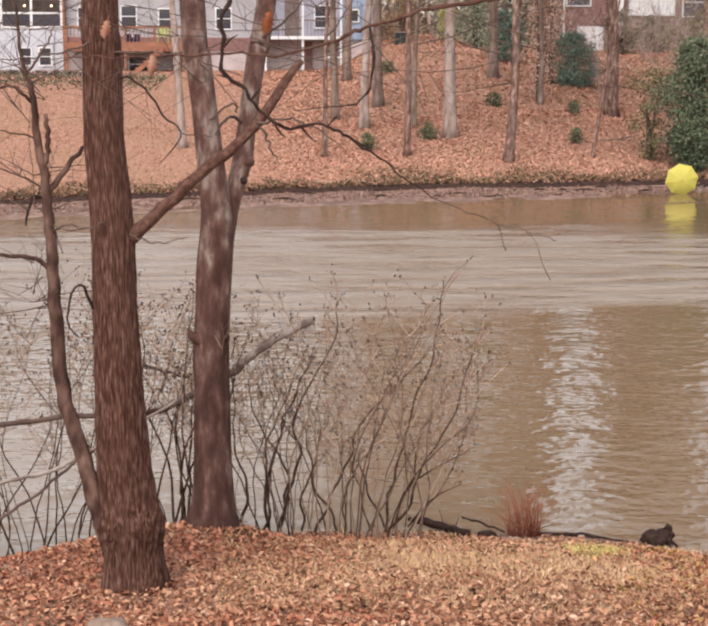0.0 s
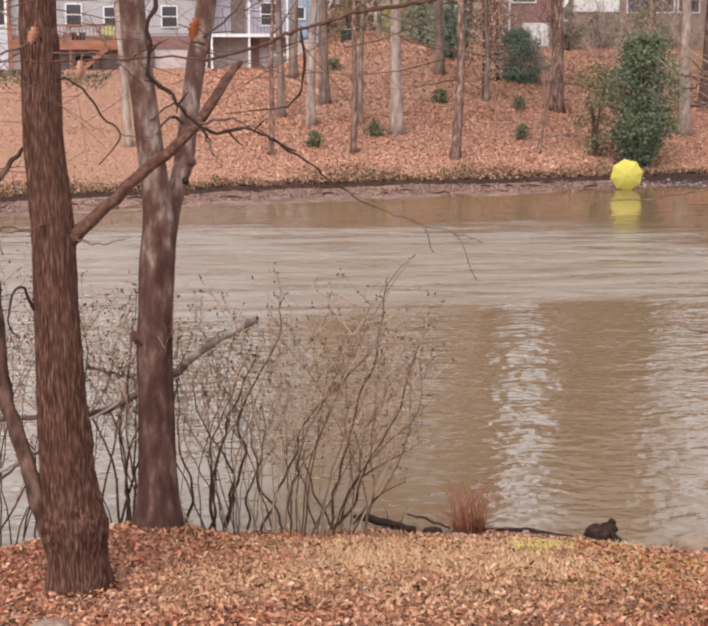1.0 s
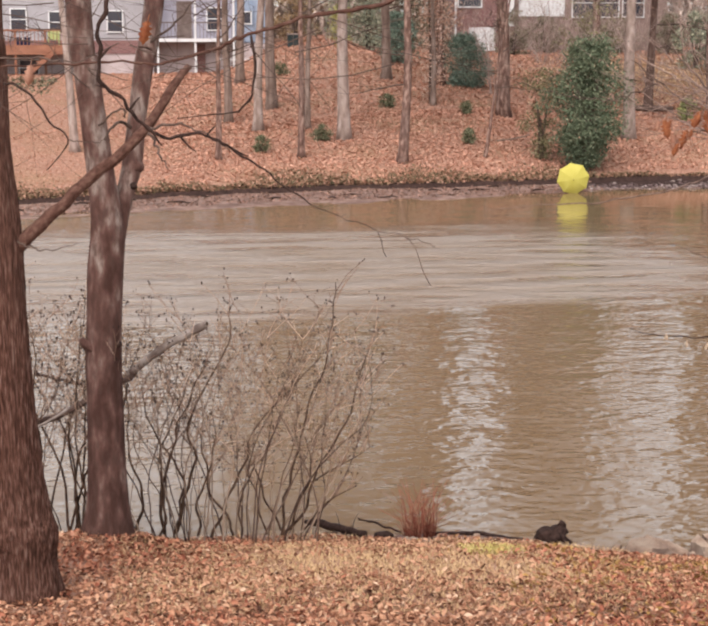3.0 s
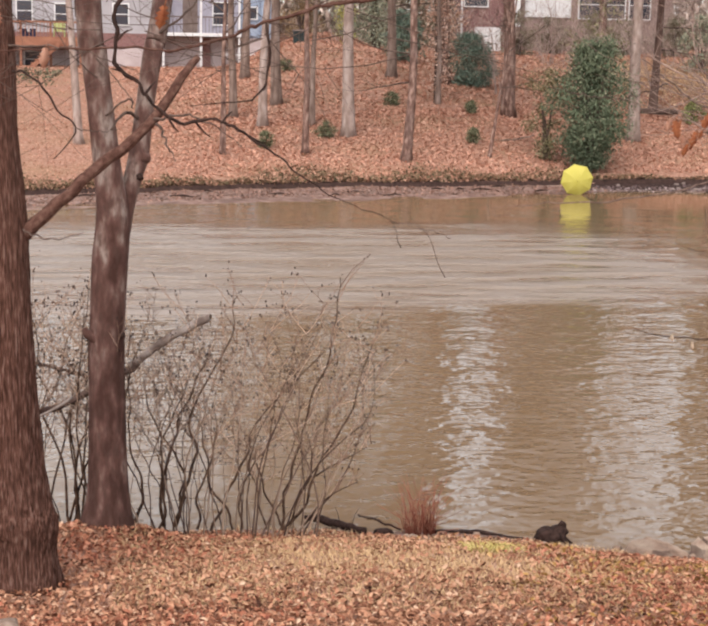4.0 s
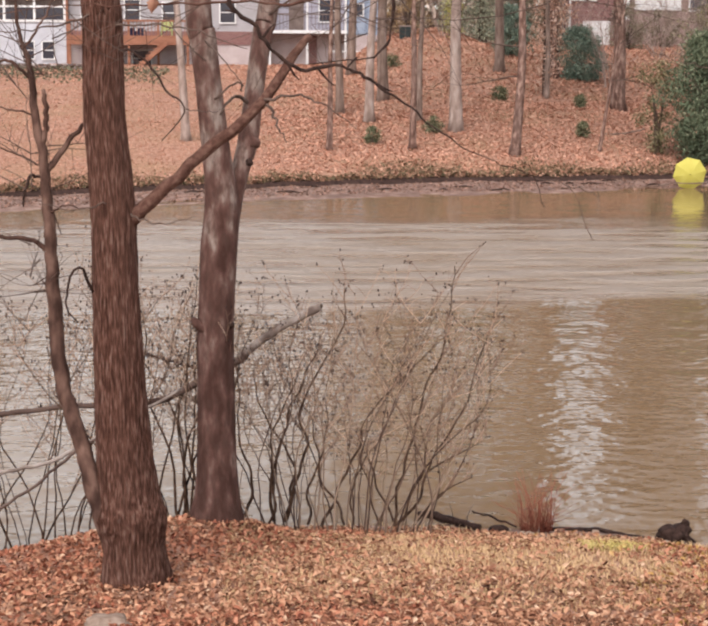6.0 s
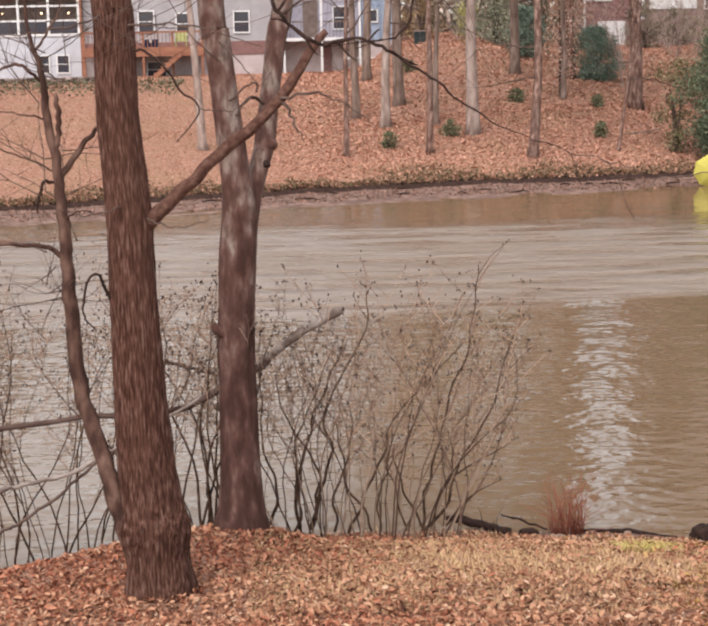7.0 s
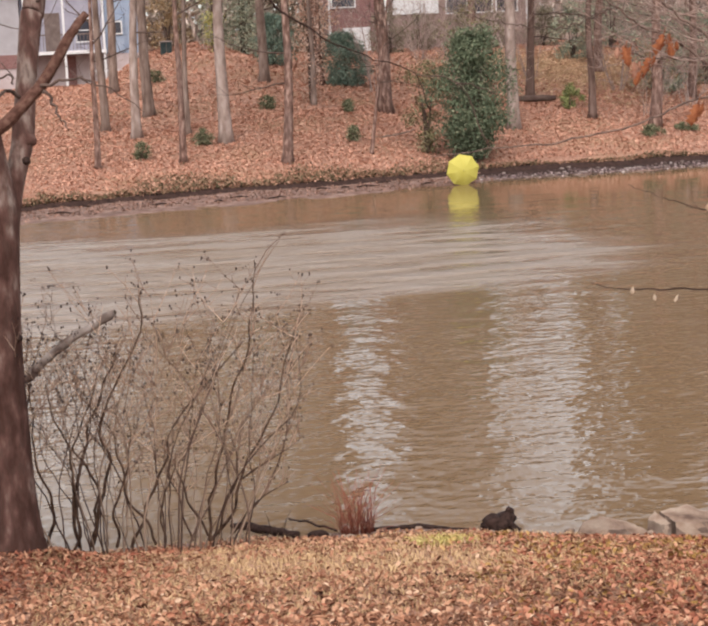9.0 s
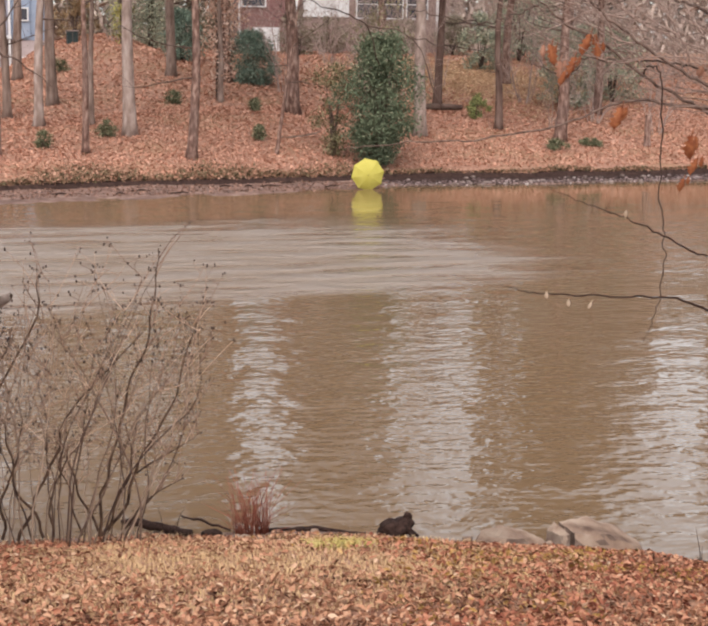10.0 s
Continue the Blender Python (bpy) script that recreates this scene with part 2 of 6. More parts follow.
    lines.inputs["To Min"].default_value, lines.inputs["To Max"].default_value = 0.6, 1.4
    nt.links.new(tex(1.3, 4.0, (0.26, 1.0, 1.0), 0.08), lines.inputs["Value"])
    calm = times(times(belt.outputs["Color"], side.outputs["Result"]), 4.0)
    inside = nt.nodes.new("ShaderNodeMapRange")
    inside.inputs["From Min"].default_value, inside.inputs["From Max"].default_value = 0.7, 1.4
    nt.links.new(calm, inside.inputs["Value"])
    streak = nt.nodes.new("ShaderNodeMix")
    streak.inputs["A"].default_value = 1.0
    nt.links.new(inside.outputs["Result"], streak.inputs["Factor"])
    nt.links.new(lines.outputs["Result"], streak.inputs["B"])
    ruffle = times(calm, streak.outputs["Result"])
    # the ruffled belt's sky reflection, painted as pale streaks into the base colour
    sky_sheen = nt.nodes.new("ShaderNodeMix")
    sky_sheen.data_type = "RGBA"
    sky_sheen.inputs["A"].default_value = (*WATER, 1)
    sky_sheen.inputs["B"].default_value = (0.31, 0.27, 0.24, 1)
    nt.links.new(times(inside.outputs["Result"], times(lines.outputs["Result"], 0.42)), sky_sheen.inputs["Factor"])
    nt.links.new(sky_sheen.outputs["Result"], b.inputs["Base Color"])
    bump = nt.nodes.new("ShaderNodeBump")
    bump.inputs["Distance"].default_value = WAVES
    bump.inputs["Strength"].default_value = 1.0
    nt.links.new(times(height, ruffle), bump.inputs["Height"])
    nt.links.new(bump.outputs["Normal"], b.inputs["Normal"])
    rr = nt.nodes.new("ShaderNodeMapRange")
    rr.inputs["From Min"].default_value, rr.inputs["From Max"].default_value = 0.7, 1.8
    rr.inputs["To Min"].default_value, rr.inputs["To Max"].default_value = 0.03, 0.36
    nt.links.new(ruffle, rr.inputs["Value"])
    nt.links.new(rr.outputs["Result"], b.inputs["Roughness"])
    return m


def sycamore_material():
    """Brown flaking bark below that gives way to pale new bark higher up."""
    m = mat("blotched_sycamore_bark", [(0.36, (0.104, 0.051, 0.040)), (0.48, (0.177, 0.092, 0.074)), (0.54, (0.239, 0.133, 0.110)), (0.60, (0.32, 0.212, 0.175)), (0.70, (0.48, 0.375, 0.32))], 9, 0.9, 0.6, 45, stretch=(1, 1, 0.4), second=(24, (0.13, 0.075, 0.06), 0.75), tone=0.52)
    nt = m.node_tree
    ramp = next(n for n in nt.nodes if n.type == "VALTORGB")
    source = ramp.inputs["Fac"].links[0].from_socket
    co = nt.nodes.new("ShaderNodeTexCoord")
    sep = nt.nodes.new("ShaderNodeSeparateXYZ")
    nt.links.new(co.outputs["Object"], sep.inputs[0])
    mr = nt.nodes.new("ShaderNodeMapRange")
    mr.inputs["From Min"].default_value, mr.inputs["From Max"].default_value = 1.8, 4.2
    mr.inputs["To Min"].default_value, mr.inputs["To Max"].default_value = -0.075, 0.07
    nt.links.new(sep.outputs["Z"], mr.inputs["Value"])
    add = nt.nodes.new("ShaderNodeMath")
    nt.links.new(source, add.inputs[0])
    nt.links.new(mr.outputs["Result"], add.inputs[1])
    nt.links.new(add.outputs[0], ramp.inputs["Fac"])
    return m


WATER, WAVES = (0.174, 0.112, 0.062), 0.05
M_WATER = water_material()


# ---- building tools ----
class Shape:
    """Gathers vertices and faces of one mesh."""

    def __init__(self):
        self.v, self.f = [], []

    def add(self, verts, faces):
        n = len(self.v)
        self.v.extend(verts)
        self.f.extend([tuple(i + n for i in face) for face in faces])

    def tube(self, path, radii, sides=6, cap=True, ridge=None):
        path = [Vector([float(c) for c in p]) for p in path]
        n, start = len(path), len(self.v)
        for i, (p, r) in enumerate(zip(path, radii)):
            ahead = (path[min(i + 1, n - 1)] - path[max(i - 1, 0)]).normalized()
            ref = Vector((0.31, 0.95, 0.05)) if abs(ahead.y) < 0.9 else Vector((1, 0, 0.1))
            a = ahead.cross(ref).normalized()
            b = ahead.cross(a)
            for k in range(sides):
                ang = 2 * math.pi * k / sides
                rr = float(r if ridge is None else r * ridge(ang, i / (n - 1), p))
                self.v.append(tuple(p + rr * (math.cos(ang) * a + math.sin(ang) * b)))
        for i in range(n - 1):
            for k in range(sides):
                k2 = (k + 1) % sides
                s = start + i * sides
                self.f.append((s + k, s + k2, s + sides + k2, s + sides + k))
        if cap:
            self.f.append(tuple(start + k for k in range(sides))[::-1])
            self.f.append(tuple(start + (n - 1) * sides + k for k in range(sides)))

    def box(self, x0, x1, y0, y1, z0, z1):
        self.add([(x, y, z) for x in (x0, x1) for y in (y0, y1) for z in (z0, z1)],
                 [(0, 1, 3, 2), (4, 6, 7, 5), (0, 4, 5, 1), (2, 3, 7, 6), (0, 2, 6, 4), (1, 5, 7, 3)])

    def blob(self, c, r, squash=1.0, rough=0.25, rings=5, sides=8, seed=0):
        """A lumpy closed stone-like or knot-like body."""
        c = Vector(c)
        vs = [tuple(c + Vector((0, 0, -r * squash)))]
        for i in range(1, rings):
            th = math.pi * i / rings
            for k in range(sides):
                ph = 2 * math.pi * k / sides
                d = Vector((math.sin(th) * math.cos(ph), math.sin(th) * math.sin(ph), -math.cos(th)))
                q = r * (1 + rough * noise.noise(d * 1.7 + Vector((seed * 3.1, seed, 0))))
                vs.append(tuple(c + Vector((d.x * q, d.y * q, d.z * q * squash))))
        vs.append(tuple(c + Vector((0, 0, r * squash))))
        fs = [(0, 1 + (k + 1) % sides, 1 + k) for k in range(sides)]
        for i in range(rings - 2):
            for k in range(sides):
                a, b = 1 + i * sides, 1 + (i + 1) * sides
                fs.append((a + k, a + (k + 1) % sides, b + (k + 1) % sides, b + k))
        last, a = len(vs) - 1, 1 + (rings - 2) * sides
        fs += [(a + k, a + (k + 1) % sides, last) for k in range(sides)]
        self.add(vs, fs)

    def mesh(self, name, smooth_shade=True):
        me = bpy.data.meshes.new(name)
        me.from_pydata(self.v, [], self.f)
        me.update()
        if smooth_shade:
            me.shade_smooth()
        return me


def part(name, shape, material, parent=None, label="", smooth_shade=True):
    """Links a shape as one mesh object under its thing."""
    me = shape if isinstance(shape, bpy.types.Mesh) else shape.mesh(name, smooth_shade)
    if material and not me.materials:
        me.materials.append(material)
    ob = new(name, me)
    if parent:
        ob.parent = parent
        ob.matrix_parent_inverse = parent.matrix_basis.inverted()
    if label:
        tagged(ob, label)
    return ob


def thing(name, at, label, category, group="", kind=""):
    e = new(name)
    e.location = at
    return tagged(e, label, category, group, kind)


def smooth(ctrl, n):
    """Resamples a hand-set line of points (any number of columns) into n smooth ones."""
    c = np.array(ctrl, float)
    c = np.vstack([2 * c[0] - c[1], c, 2 * c[-1] - c[-2]])
    out = []
    for u in np.linspace(0, len(ctrl) - 1 - 1e-6, n):
        i, t = int(u), u - int(u)
        p0, p1, p2, p3 = c[i], c[i + 1], c[i + 2], c[i + 3]
        out.append(0.5 * (2 * p1 + (p2 - p0) * t + (2 * p0 - 5 * p1 + 4 * p2 - p3) * t * t + (3 * p1 - p0 - 3 * p2 + p3) * t**3))
    return np.array(out)


def limb(shape, ctrl, n=16, sides=7, wiggle=0.0, seed=0, ridge=None):
    q = smooth(ctrl, n)
    if wiggle:
        for i in range(1, n):
            v = noise.noise_vector(Vector((seed * 7.3, i * 0.45, seed))) * wiggle
            q[i, :3] += np.array(v)
    shape.tube([tuple(p[:3]) for p in q], [max(p[3], 0.0012) for p in q], sides, ridge=ridge)
    return q


LEAF_V = np.array([(0, -0.5, 0), (0.26, -0.22, 0.10), (0.30, 0.12, 0.13), (0, 0.55, 0.02), (-0.30, 0.12, 0.13), (-0.26, -0.22, 0.10)])


def leaves(name, places, sizes, material, rng, flat=0.5, aspect=1.0, parent=None, label=""):
    """Many small folded leaves in one mesh. flat: how far they tilt out of the level, 0 to 1."""
    places, n = np.asarray(places, float), len(places)
    yaw, tilt, roll = rng.uniform(0, 2 * np.pi, n), rng.normal(0, flat, n), rng.normal(0, flat, n)
    v = LEAF_V[None] * np.array([aspect, 1, 1])
    v = v * np.asarray(sizes).reshape(-1, 1, 1)
    v = v * np.stack([np.ones(n), np.ones(n), rng.uniform(0.3, 2.2, n)], -1)[:, None]
    for ang, (a, b) in ((roll, (0, 2)), (tilt, (1, 2)), (yaw, (0, 1))):
        c, s = np.cos(ang)[:, None], np.sin(ang)[:, None]
        va, vb = v[..., a].copy(), v[..., b].copy()
        v[..., a], v[..., b] = c * va - s * vb, s * va + c * vb
    v = (v + places[:, None]).reshape(-1, 3)
    base = (np.arange(n) * 6)[:, None]
    quads = np.concatenate([base + [0, 1, 2, 3], base + [0, 3, 4, 5]], 1).reshape(-1)
    me = bpy.data.meshes.new(name)
    me.vertices.add(6 * n)
    me.vertices.foreach_set("co", v.ravel())
    me.loops.add(8 * n)
    me.loops.foreach_set("vertex_index", quads)
    me.polygons.add(2 * n)
    me.polygons.foreach_set("loop_start", np.arange(0, 8 * n, 4))
    me.update(calc_edges=True)
    return part(name, me, material, parent, label)


# ---- the lie of the land ----
FAR_X = [-200, -60, -7, -3, 0.4, 5.3, 11.4, 14.4, 15.5, 21, 28, 60, 200]
FAR_Y = [30, 40, 46, 47.9, 49.2, 50.8, 51.9, 52.3, 53.2, 53.3, 54, 58, 60]
NEAR_X = [-200, -20, -6, -2, -1.2, -0.1, 2.0, 3.9, 5.0, 6.0, 6.5, 7.0, 9.0, 14, 40, 200]
NEAR_Y = [6, 10, 13.2, 14.5, 15.0, 15.5, 15.4, 15.05, 14.6, 14.3, 13.8, 13.2, 11.8, 9, 2, -10]


def far_shore(x):
    return np.interp(x, FAR_X, FAR_Y)


def mud_reach(x):
    """How far the low mud shelf runs out before the far bank's line."""
    return np.interp(x, [-60, -7, 0.4, 5.3, 9.0, 12.5, 14.4], [1.0, 1.2, 1.3, 1.5, 1.1, 0.6, 0.0])


def near_shore(x):
    return np.interp(x, NEAR_X, NEAR_Y)


def height(x, y):
    """The height of the ground over the water."""
    x, y = np.asarray(x, float), np.asarray(y, float)
    sf, sn = y - far_shore(x), near_shore(x) - y
    reach = mud_reach(x)
    sf = np.where(sf < 2, (sf + reach) * 2 / (2 + reach), sf)
    far = np.interp(sf, [0, 2, 2.18, 5, 10, 18, 28, 40, 60, 400, 3000], [0, 0.1, 0.27, 0.66, 1.25, 2.05, 2.75, 3.1, 3.3, 6.0, 40])
    k = np.clip((x - 3) / 9, 0, 1)
    far = far + k * k * (3 - 2 * k) * np.clip((sf - 3) / 25, 0, 1) * 1.3
    near = np.interp(sn, [0, 0.25, 0.5, 1.1, 2, 4.2, 5, 8, 15.5, 25, 60, 400], [0.0, 0.035, 0.08, 0.23, 0.49, 0.885, 0.95, 1.6, 3.3, 4.5, 7, 20])
    left = np.clip((0.9 - x) / 0.8, 0, 1)
    near = near + 0.13 * left * left * (3 - 2 * left) * np.interp(sn, [0, 0.6, 2, 4], [0, 0.8, 1, 0.15]) + 0.09 * np.exp(-(((x - 0.1) / 0.8) ** 2) - ((y - 13.5) / 0.7) ** 2)
    near = near + 0.06 * np.exp(-(((x - 2.9) / 1.1) ** 2)) * np.interp(sn, [0, 0.1, 0.5, 1.0], [0.3, 1, 0.8, 0])
    far = far + 0.95 * np.exp(-(((x - 8.9) / 3.0) ** 4)) * np.interp(sf, [19, 24, 34, 60, 90], [0, 0.3, 1, 1, 0])
    bed = -np.minimum(0.9, 0.22 * np.minimum(-sf, -sn))
    return np.where(sf > 0, far, np.where(sn > 0, near, bed))


def bumps(x, y):
    return noise.noise(Vector((x * 0.7, y * 0.7, 1.5))) * 0.05 + noise.noise(Vector((x * 2.7, y * 2.7, 4.5))) * 0.02


def ground_z(x, y):
    return float(height(x, y)) + bumps(x, y)


def build_ground():
    xs = np.unique(np.round(np.r_[np.linspace(-400, -60, 12), np.linspace(-60, -14, 16), np.arange(-14, -4, 0.6), np.arange(-4, 9, 0.16), np.arange(9, 36, 0.6), np.linspace(36, 400, 24)], 3))
    ys = np.unique(np.round(np.r_[np.linspace(-120, -6, 14), np.arange(-6, 8, 0.6), np.arange(8, 16.4, 0.14), np.arange(16.4, 44, 2.5), np.arange(44, 58, 0.16), np.arange(58, 62, 0.4), np.arange(62, 112, 1.2), np.geomspace(112, 2500, 18)], 3))
    gx, gy = np.meshgrid(xs, ys)
    # the rows follow the far shoreline, so that the cut bank has a clean edge
    shift = np.interp(gx, np.linspace(-14, 40, 60), far_shore(np.linspace(-14, 40, 60))) - 51
    gy = gy + shift * np.interp(gy, [18, 42, 62, 110], [0, 1, 1, 0])
    z = height(gx, gy)
    v = []
    for x, y, h in zip(gx.ravel(), gy.ravel(), z.ravel()):
        v.append((x, y, h + (bumps(x, y) if abs(x) < 60 and y < 120 else 0)))
    nx, ny = len(xs), len(ys)
    f = [(j * nx + i, j * nx + i + 1, (j + 1) * nx + i + 1, (j + 1) * nx + i) for j in range(ny - 1) for i in range(nx - 1)]
    me = bpy.data.meshes.new("ground")
    me.from_pydata(v, [], f)
    me.shade_smooth()
    me.materials.append(M_SOIL)
    me.materials.append(M_MUD)
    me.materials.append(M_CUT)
    kinds = []
    for j in range(ny - 1):
        for i in range(nx - 1):
            x, y = gx[j : j + 2, i : i + 2].mean(), gy[j : j + 2, i : i + 2].mean()
            s = y - far_shore(x)
            q = near_shore(x) - y
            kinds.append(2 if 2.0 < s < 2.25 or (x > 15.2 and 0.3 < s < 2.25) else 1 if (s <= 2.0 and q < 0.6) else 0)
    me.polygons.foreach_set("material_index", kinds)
    me.update()
    tagged(new("ground", me), "leaf-strewn sloping ground round a pond", "ground", kind="structure")


build_ground()

w = Shape()
w.add([(-260, -60, 0), (260, -60, 0), (260, 75, 0), (-260, 75, 0)], [(0, 1, 2, 3)])
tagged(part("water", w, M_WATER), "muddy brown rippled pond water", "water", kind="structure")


# ---- the far houses ----
def window(house, x0, x1, z0, z1, y, bars=1, label="white-framed sash window"):
    """A framed window set proud of a wall that faces -y at y."""
    f = Shape()
    t = 0.07
    f.box(x0 - t, x1 + t, y - 0.06, y + 0.04, z1, z1 + t)
    f.box(x0 - t, x1 + t, y - 0.09, y + 0.04, z0 - t, z0)
    f.box(x0 - t, x0, y - 0.06, y + 0.04, z0, z1)
    f.box(x1, x1 + t, y - 0.06, y + 0.04, z0, z1)
    for k in range(bars):
        zc = z0 + (z1 - z0) * (k + 1) / (bars + 1)
        f.box(x0, x1, y - 0.045, y, zc - 0.025, zc + 0.025)
    fr = part("window_frame", f, M_TRIM, house, label, smooth_shade=False)
    g = Shape()
    g.box(x0, x1, y - 0.025, y - 0.005, z0, z1)
    pane = part("pane", g, M_GLASS, fr, smooth_shade=False)
    return fr, pane


def wall_block(name, x0, x1, y0, y1, z0, z1, material, house, label=""):
    s = Shape()
    s.box(x0, x1, y0, y1, z0, z1)
    return part(name, s, material, house, label, smooth_shade=False)


def siding(house, x0, x1, z0, z1, y, material, step=0.16):
    """Lapped boards on a wall that faces -y."""
    s = Shape()
    z = z0
    while z < z1 - 0.02:
        top = min(z + step, z1)
        s.add([(x0, y - 0.035, z), (x1, y - 0.035, z), (x1, y - 0.008, top), (x0, y - 0.008, top), (x0, y, z), (x1, y, z)], [(0, 1, 2, 3), (0, 4, 5, 1)])
        z = top
    return part("siding", s, material, house, smooth_shade=False)


def gable_roof(house, x0, x1, y0, y1, z, rise, over=0.4):
    s = Shape()
    ym = (y0 + y1) / 2
    a, b, t = x0 - over, x1 + over, 0.16
    v = []
    for x in (a, b):
        v += [(x, y0 - over, z - 0.1), (x, ym, z + rise), (x, y1 + over, z - 0.1), (x, y1 + over, z - 0.1 + t), (x, ym, z + rise + t), (x, y0 - over, z - 0.1 + t)]
    s.add(v, [(0, 1, 7, 6), (1, 2, 8, 7), (5, 11, 10, 4), (4, 10, 9, 3), (0, 6, 11, 5), (2, 3, 9, 8), (0, 5, 4, 1), (1, 4, 3, 2), (6, 7, 10, 11), (7, 8, 9, 10)])
    part("roof", s, M_ROOF, house, "dark asphalt shingle roof", smooth_shade=False)


HY = 92.0
M_WING = mat("brown_pink_brick_wing", [(0.3, (0.34, 0.23, 0.20)), (0.7, (0.46, 0.33, 0.29))], 3, 0.9, 0.3, second=(0.7, (0.30, 0.22, 0.20), 0.5), tone=0.58)


def white_house():
    h = thing("white_house", (-15, HY, 2.8), "white house with a glazed upper porch above the lawn", "house")
    wall_block("wall", -22, -10.25, HY, HY + 8, 2.2, 5.45, M_WHITE, h)
    siding(h, -22, -10.25, 2.6, 5.3, HY, M_WHITE)
    # the dimness behind the porch glass is put into this wall's dark colour
    wall_block("upper_wall", -22, -10.25, HY + 1.6, HY + 8, 5.45, 8.2, M_DARKWALL, h, "porch wall coloured dark for the dim room behind glass")
    wall_block("sill_beam", -22, -10.2, HY - 0.08, HY + 1.6, 5.45, 5.58, M_TRIM, h)
    for z in (6.25, 7.05, 7.9):
        wall_block("porch_rail", -22, -10.25, HY - 0.05, HY + 0.05, z, z + 0.1, M_TRIM, h)
    for k in range(8):
        x = -22 + k * 1.66
        wall_block("porch_post", x, x + 0.13, HY - 0.07, HY + 0.06, 5.58, 8.2, M_TRIM, h)
    for k in range(7):
        x = -21.85 + k * 1.66
        wall_block("porch_pane", x, x + 1.5, HY - 0.01, HY + 0.01, 5.6, 6.24, M_GLASS, h)
    for x0, x1 in ((-12.65, -12.05), (-11.56, -10.95), (-16.4, -15.7)):
        window(h, x0, x1, 3.45, 4.36, HY - 0.04)
    for x in (-12.45, -10.95, -14.6):
        s = Shape()
        s.blob((x, HY + 0.8, 6.72), 0.055, rough=0.0)
        part("porch_lamp", s, M_LAMP, h, "lit warm round porch lamp")
    wall_block("downspout", -10.24, -10.12, HY - 0.16, HY - 0.05, 2.4, 8.2, M_DECK, h)
    gable_roof(h, -22, -10.25, HY, HY + 8, 8.2, 2.2)


def deck_house():
    h = thing("deck_house", (-4, HY, 2.8), "pale house with a brick band and an orange timber deck", "house")
    wall_block("wall", -10.1, 0.8, HY + 0.3, HY + 9, 2.2, 4.25, M_STUCCO, h, "grey-pink basement wall")
    wall_block("brick_band", -10.1, 0.8, HY + 0.25, HY + 9, 4.25, 5.0, M_BRICK, h)
    wall_block("upper_wall", -10.1, 0.8, HY + 0.3, HY + 9, 5.0, 8.4, M_PINKWHITE, h)
    siding(h, -10.1, 0.8, 5.0, 8.3, HY + 0.29, M_PINKWHITE)
    for x0, x1, z0 in ((-9.4, -8.8, 5.5), (-7.0, -6.2, 5.6), (-4.9, -4.1, 5.45), (-1.7, -0.9, 5.5)):
        window(h, x0, x1, z0, z0 + 1.1, HY + 0.25)
    window(h, -6.6, -5.6, 3.1, 3.9, HY + 0.26)
    wall_block("door", -3.0, -2.15, HY + 0.2, HY + 0.29, 2.8, 4.2, M_DARKWALL, h, "basement door coloured dark")
    # deck with its stair
    wall_block("deck_floor", -9.9, -3.4, HY - 2.2, HY + 0.25, 4.45, 4.62, M_DECK, h, "orange-stained deck boards")
    wall_block("rim_board", -9.95, -3.35, HY - 2.26, HY - 2.2, 4.25, 4.75, M_DECK, h)
    for k in range(5):
        x = -9.9 + 1.6 * k
        wall_block("deck_post", x, x + 0.13, HY - 2.2, HY - 2.07, 2.5, 5.5, M_DECK, h)
    wall_block("deck_rail", -9.95, -3.35, HY - 2.24, HY - 2.1, 5.5, 5.6, M_DECK, h)
    for k in range(32):
        x = -9.8 + 0.2 * k
        wall_block("baluster", x, x + 0.035, HY - 2.18, HY - 2.14, 4.75, 5.5, M_DECK, h)
    for k in range(9):
        x = -4.6 - 0.19 * k
        z = 4.4 - 0.18 * k
        wall_block("stair_tread", x - 0.3, x, HY - 3.3, HY - 2.3, z, z + 0.05, M_DECK, h)
    for y in (HY - 3.34, HY - 2.3):
        s = Shape()
        s.add([(-4.5, y, 4.25), (-4.5, y, 4.55), (-6.4, y, 2.95), (-6.4, y, 2.65), (-4.5, y + 0.05, 4.25), (-4.5, y + 0.05, 4.55), (-6.4, y + 0.05, 2.95), (-6.4, y + 0.05, 2.65)],
              [(0, 1, 2, 3), (4, 7, 6, 5), (1, 5, 6, 2), (0, 3, 7, 4), (0, 4, 5, 1), (3, 2, 6, 7)])
        part("stair_string", s, M_DECK, h, smooth_shade=False)
    gable_roof(h, -10.1, 0.8, HY + 0.3, HY + 9, 8.4, 2.4)


